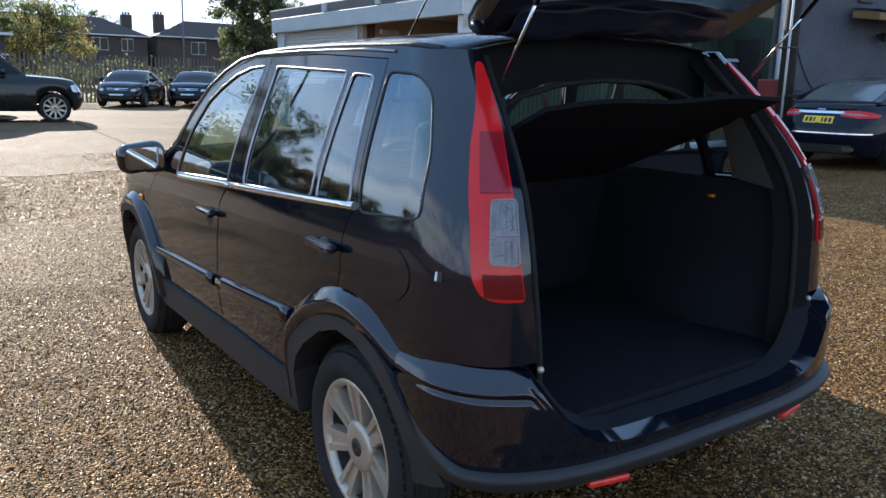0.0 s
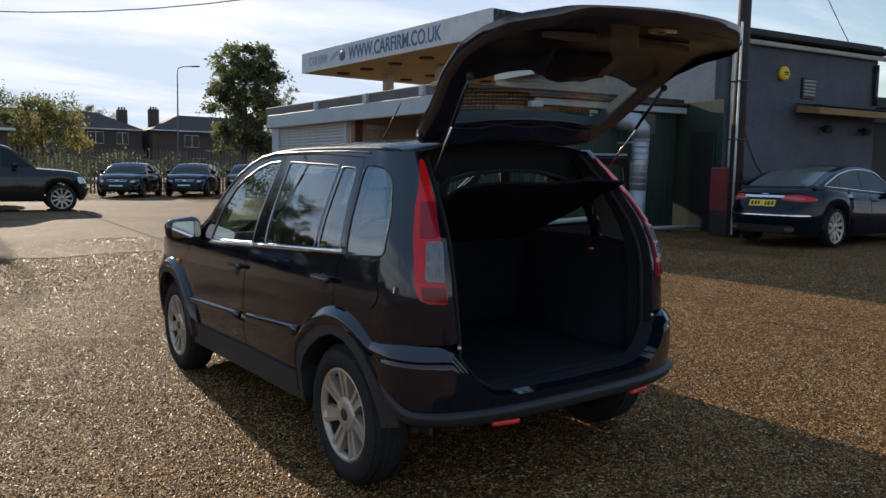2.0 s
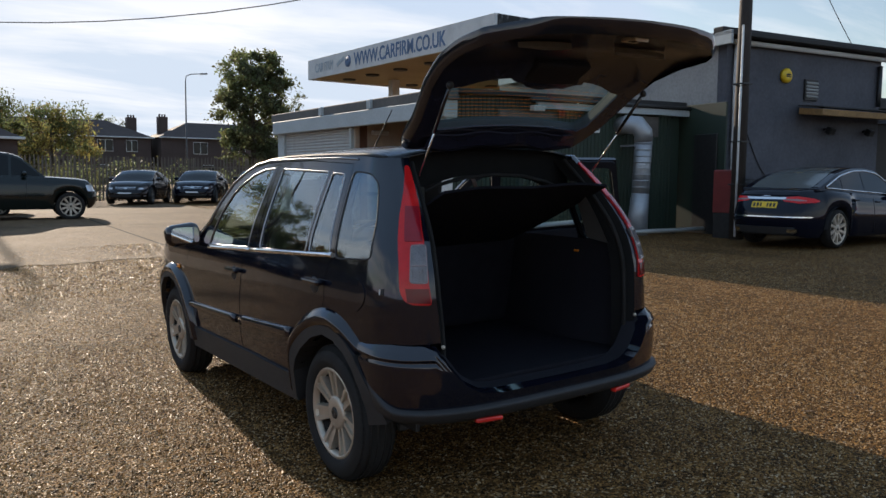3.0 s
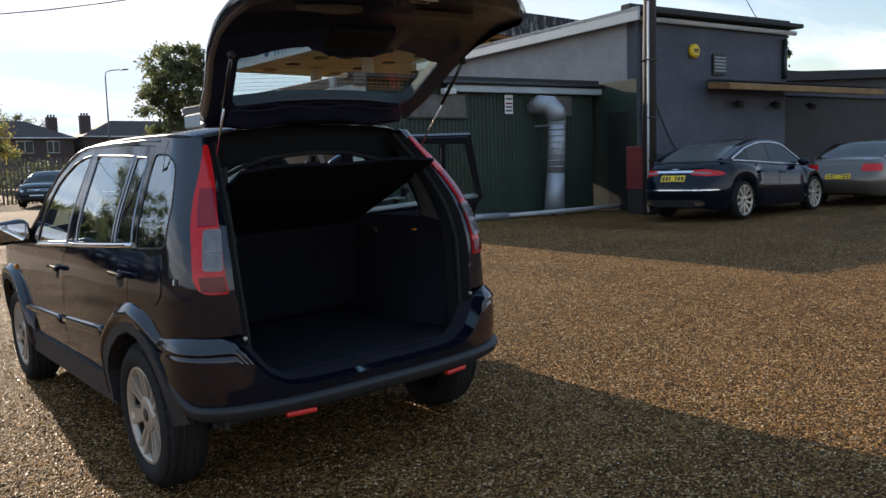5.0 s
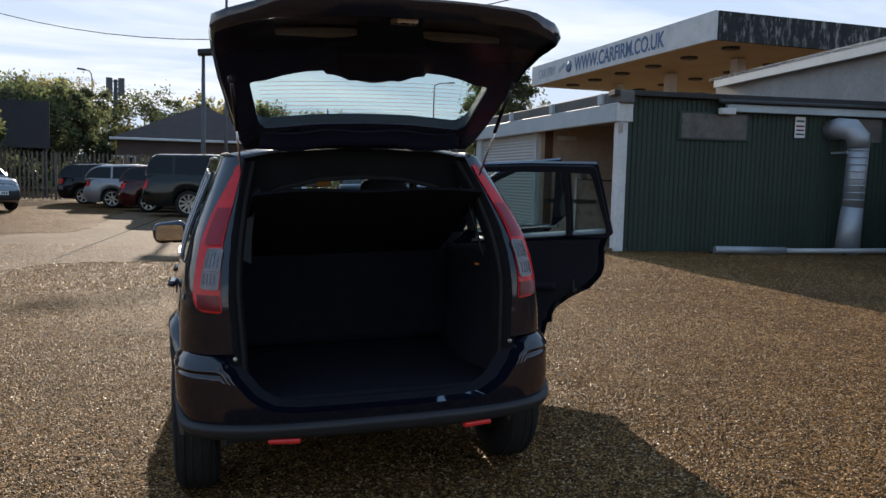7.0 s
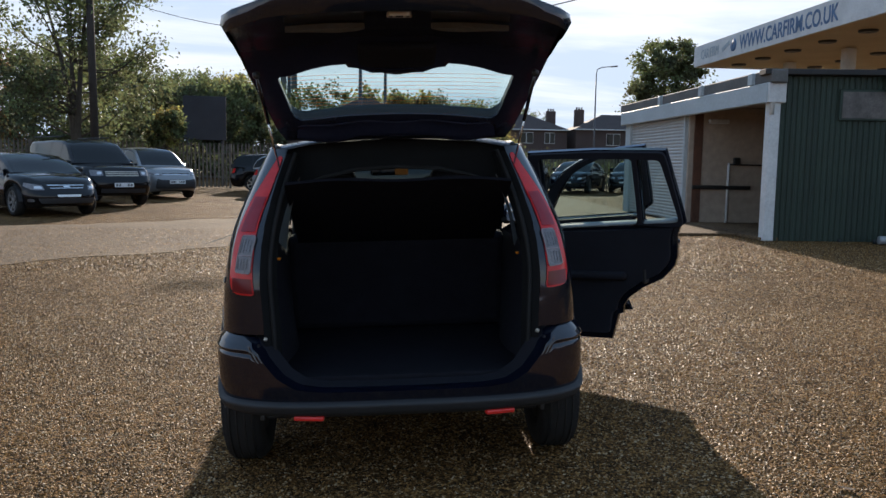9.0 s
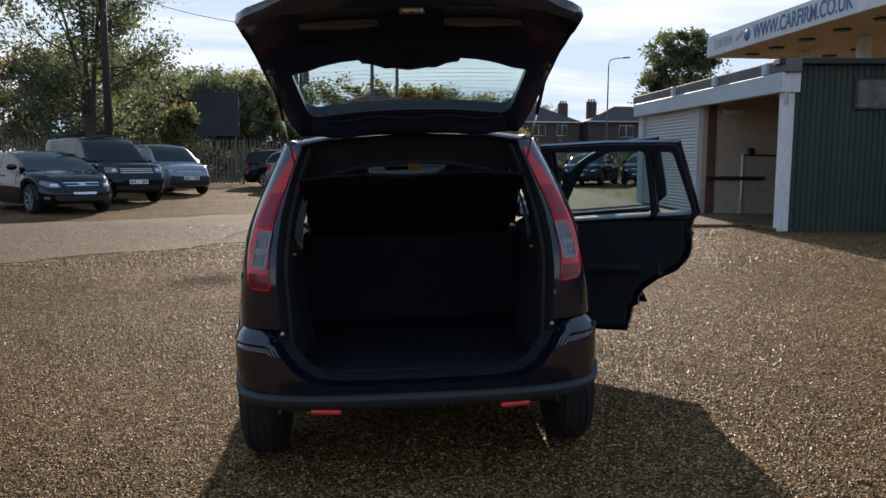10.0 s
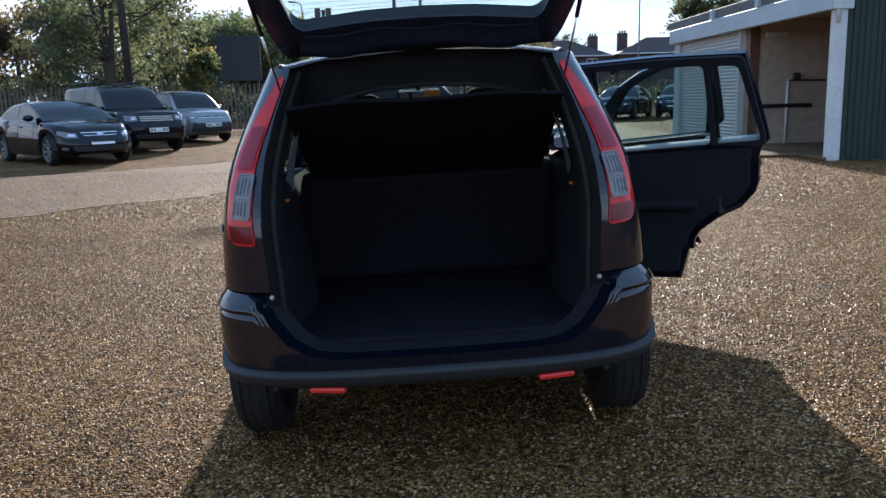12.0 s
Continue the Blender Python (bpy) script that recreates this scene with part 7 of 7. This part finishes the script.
def tree(label, x, y, h, r, mats, seed, crown_lo=0.25, per=60, size=0.10, blobs=110, trunk=0.16, stems=1, name="tree"):
    """A tapered trunk with forking limbs and a crown of many clumps with gaps."""
    rng = np.random.default_rng(seed)
    t = thing(name, label, "tree", pose(x, y, G(x, y)))
    bm = bmesh.new()
    tips = []
    for s_ in range(stems):
        lean = rng.normal(size=2) * 0.06 * h if stems > 1 else rng.normal(size=2) * 0.03 * h
        pts = [Vector((lean[0] * k * k, lean[1] * k * k, h * 0.85 * k)) for k in lin(0, 1, 6)]
        add_tube(bm, pts, [trunk * (1 - 0.85 * k) for k in lin(0, 1, 6)], 8)
        for i in range(14):
            k = rng.uniform(crown_lo * 0.9, 0.92)
            base = Vector((lean[0] * k * k, lean[1] * k * k, h * 0.85 * k))
            ang = rng.uniform(0, 2 * math.pi)
            ln = r * rng.uniform(0.5, 0.95) * (1.05 - 0.6 * abs(k - 0.45))
            end = base + Vector((math.cos(ang) * ln, math.sin(ang) * ln, h * rng.uniform(0.05, 0.20)))
            mid = base.lerp(end, 0.5) + Vector((0, 0, -0.03 * h))
            add_tube(bm, [base, mid, end], [trunk * 0.35 * (1 - 0.6 * k), trunk * 0.2, 0.012], 5)
            tips += [end, mid.lerp(end, 0.5)]
    part("trunk", bm, BARK, t)
    cen, spr = [], []
    for i in range(blobs):
        if i < len(tips):
            p = tips[i]
        else:
            zf = rng.uniform(0, 1)
            rad = r * math.sqrt(rng.uniform(0.05, 1)) * (0.55 + 0.55 * math.sin(math.pi * (0.12 + 0.80 * zf)))* 0.92
            ang = rng.uniform(0, 2 * math.pi)
            p = Vector((math.cos(ang) * rad, math.sin(ang) * rad, h * (crown_lo + (1 - crown_lo) * zf)))
        cen.append(p); spr.append(r * rng.uniform(0.10, 0.24))
    k = len(cen) // len(mats)
    for i, m_ in enumerate(mats):
        sel = slice(i * k, (i + 1) * k if i < len(mats) - 1 else None)
        leaves("crown", cen[sel], spr[sel], per, size, m_, t, rng)
    return t


tree("tall leafy tree with gaps over the parked cars", -11.7, 28.6, 9.4, 3.3, (LEAF, LEAF_DARK), 3, 0.27, 150, 0.075, 125, 0.16, 3)
tree("young yellow-green tree by the fence", -9.3, 31.5, 3.6, 1.2, (LEAF_YELLOW, LEAF), 5, 0.55, 80, 0.08, 50, 0.10, 2)
tree("leafy tree beside the big one", -14.8, 36.5, 7.0, 3.2, (LEAF_DARK, LEAF), 6, 0.2, 80, 0.10, 90, 0.14, 2)
tree("full dark green tree behind the workshop", 31.8, 86.5, 15.2, 4.3, (LEAF_DARK, LEAF), 7, 0.16, 130, 0.20, 170, 0.40)
tree("small tree behind the workshop roof", 39.0, 92.0, 11.5, 2.2, (LEAF_DARK,), 8, 0.2, 60, 0.12, 50, 0.12)
tree("yellowing round tree near the houses", 1.0, 75.0, 7.6, 4.6, (LEAF_YELLOW, LEAF), 9, 0.1, 90, 0.2, 130, 0.25)
tree("dark conifer in the far hedge", -8.4, 60.0, 7.0, 1.6, (LEAF_DARK,), 10, 0.05, 80, 0.12, 70, 0.15)
tree("dark conifer beyond the shed", 33.0, 17.0, 6.6, 1.5, (LEAF_DARK,), 31, 0.05, 80, 0.14, 60, 0.15)
for i, (x, y, h, r, ms) in enumerate([(-34, 46, 6.5, 4.0, (LEAF_RUST, LEAF)), (-28, 44, 6.8, 4.0, (LEAF_RUST, LEAF_DARK)), (-22, 43, 6.8, 3.8, (LEAF_DARK, LEAF_RUST)), (-16.5, 45, 6.6, 3.6, (LEAF, LEAF_DARK)),
        (-12.5, 50, 6.6, 3.6, (LEAF, LEAF_DARK)), (-6, 72, 8.0, 4.2, (LEAF, LEAF_DARK)), (-1, 76, 7.2, 4.6, (LEAF_DARK, LEAF)), (4, 80, 7.4, 4.8, (LEAF, LEAF_DARK)), (9.5, 78, 6.9, 4.2, (LEAF_YELLOW, LEAF)),
        (-11, 66, 8.0, 4.4, (LEAF, LEAF_YELLOW)), (-18, 62, 8.2, 4.8, (LEAF_DARK, LEAF)), (-14.5, 72, 8.6, 4.2, (LEAF_DARK, LEAF)), (-10.2, 52, 6.6, 3.0, (LEAF_DARK, LEAF)), (24, 128, 10.0, 4.0, (LEAF_DARK, LEAF)), (-40, 60, 9, 6, (LEAF_DARK, LEAF)), (9, 128, 11.5, 6, (LEAF_DARK, LEAF))]):
    tree("leafy tree in the far hedge line", x, y, h, r, ms, 40 + i, 0.03, 150, 0.125, 95, 0.2)
# hedge behind the fence
hedge = thing("hedge", "overgrown hedge behind the palisade fence", "hedge", kind="stuff")
rng = np.random.default_rng(77)
hc = [(x, fence_y(x) + rng.uniform(2.0, 3.5), G(x, 34) + rng.uniform(0.2, 2.4)) for x in np.linspace(-34, -9, 130)]
leaves("foliage", hc, 0.55, 100, 0.08, LEAF_DARK, hedge, rng)
hc = [(x, fence_y(x) + rng.uniform(4.0, 7.0), G(x, 34) + rng.uniform(0.2, 1.7)) for x in np.linspace(-9, 15, 80)]
leaves("foliage", hc, 0.5, 90, 0.08, LEAF_DARK, hedge, rng)

# ---- loose gravel: small stones over the near yard ----
def pebble_mat():
    m = bpy.data.materials.new("pebbles")
    m.use_nodes = True
    n, l = m.node_tree.nodes, m.node_tree.links
    b = n["Principled BSDF"]
    geo = n.new("ShaderNodeNewGeometry")
    ramp = n.new("ShaderNodeValToRGB")
    cr = ramp.color_ramp
    cr.elements[0].position, cr.elements[0].color = 0.0, (0.045, 0.03, 0.017, 1)
    cr.elements[1].position, cr.elements[1].color = 1.0, (0.54, 0.41, 0.26, 1)
    for p, c in ((0.35, (0.114, 0.057, 0.019, 1)), (0.6, (0.258, 0.128, 0.041, 1)), (0.86, (0.39, 0.214, 0.075, 1))):
        e = cr.elements.new(p); e.color = c
    l.new(geo.outputs["Random Per Island"], ramp.inputs[0])
    l.new(ramp.outputs[0], b.inputs["Base Color"])
    b.inputs["Roughness"].default_value = 0.42
    b.inputs["Specular IOR Level"].default_value = 0.06
    return m


def pebbles(count, x0, x1, y0, y1, lo, hi, seed):
    rng = np.random.default_rng(seed)
    x, y = rng.uniform(x0, x1, count), rng.uniform(y0, y1, count)
    s = rng.uniform(lo, hi, count)
    base = np.array(((1, 0, 0), (-0.5, 0.87, 0), (-0.5, -0.87, 0), (0.25, 0.3, 0.75), (-0.35, -0.1, 0.7)))
    tri = np.array(((0, 1, 3), (1, 4, 3), (1, 2, 4), (2, 0, 4), (0, 3, 4)))
    a = rng.uniform(0, 2 * np.pi, count)
    jit = base[None] * (1 + rng.normal(size=(count, 5, 3)) * 0.22)
    tilt = rng.normal(size=(count, 2)) * 0.5
    px = jit[:, :, 0] * np.cos(a)[:, None] - jit[:, :, 1] * np.sin(a)[:, None]
    py = jit[:, :, 0] * np.sin(a)[:, None] + jit[:, :, 1] * np.cos(a)[:, None] * 0.8
    pz = jit[:, :, 2] + px * tilt[:, :1] * 0.5 + py * tilt[:, 1:] * 0.5
    gz = np.array([G(u, v) for u, v in zip(x, y)])
    co = np.stack((x[:, None] + px * s[:, None], y[:, None] + py * s[:, None], gz[:, None] + pz * s[:, None] * 0.9 - 0.001), axis=2).reshape(-1, 3)
    idx = (np.arange(count)[:, None, None] * 5 + tri[None]).reshape(-1)
    me = bpy.data.meshes.new("pebbles")
    me.vertices.add(len(co)); me.loops.add(len(idx)); me.polygons.add(len(idx) // 3)
    me.vertices.foreach_set("co", co.ravel())
    me.loops.foreach_set("vertex_index", idx)
    me.polygons.foreach_set("loop_start", np.arange(len(idx) // 3) * 3)
    me.update()
    me.validate()
    me.materials.append(PEBBLE)
    return new("loose_gravel", me)


# a few fallen leaves on the stones
DEAD = mat("fallen leaf", (0.07, 0.04, 0.018), 0.7, 0, 0.3, 20)
for x, y, a in ((2.55, 1.9, 20), (3.7, 1.1, 70), (1.9, -0.6, 130), (-2.6, 1.2, 200)):
    bm = bmesh.new()
    add_panel(bm, smooth_loop([(-0.035, 0), (-0.01, 0.018), (0.03, 0.012), (0.045, 0), (0.03, -0.012), (-0.01, -0.018)]), lambda u, v, o: Vector((u, v, 0.012 + o + 6 * v * v + 3 * u * u)), (), 0.02, 0.001)
    lf = part("fallen_leaf", bm, DEAD)
    lf.matrix_world = pose(x, y, G(x, y), 6, 4, a)
    tagged(lf, "small brown dry leaf lying on the gravel", "leaf", "fallen leaves")
PEBBLE = pebble_mat()
tagged(pebbles(190000, -3.6, 4.2, -2.4, 3.6, 0.0042, 0.0098, 21), "loose tan gravel stones on the yard", "gravel", kind="stuff")
tagged(pebbles(170000, -8.0, 9.5, -1.2, 9.6, 0.0055, 0.0125, 22), "loose tan gravel stones farther off", "gravel", kind="stuff")
tagged(pebbles(45000, -8.0, 6.8, 6.4, 12.4, 0.009, 0.019, 23), "gravel strewn over the edge of the drive", "gravel", kind="stuff")
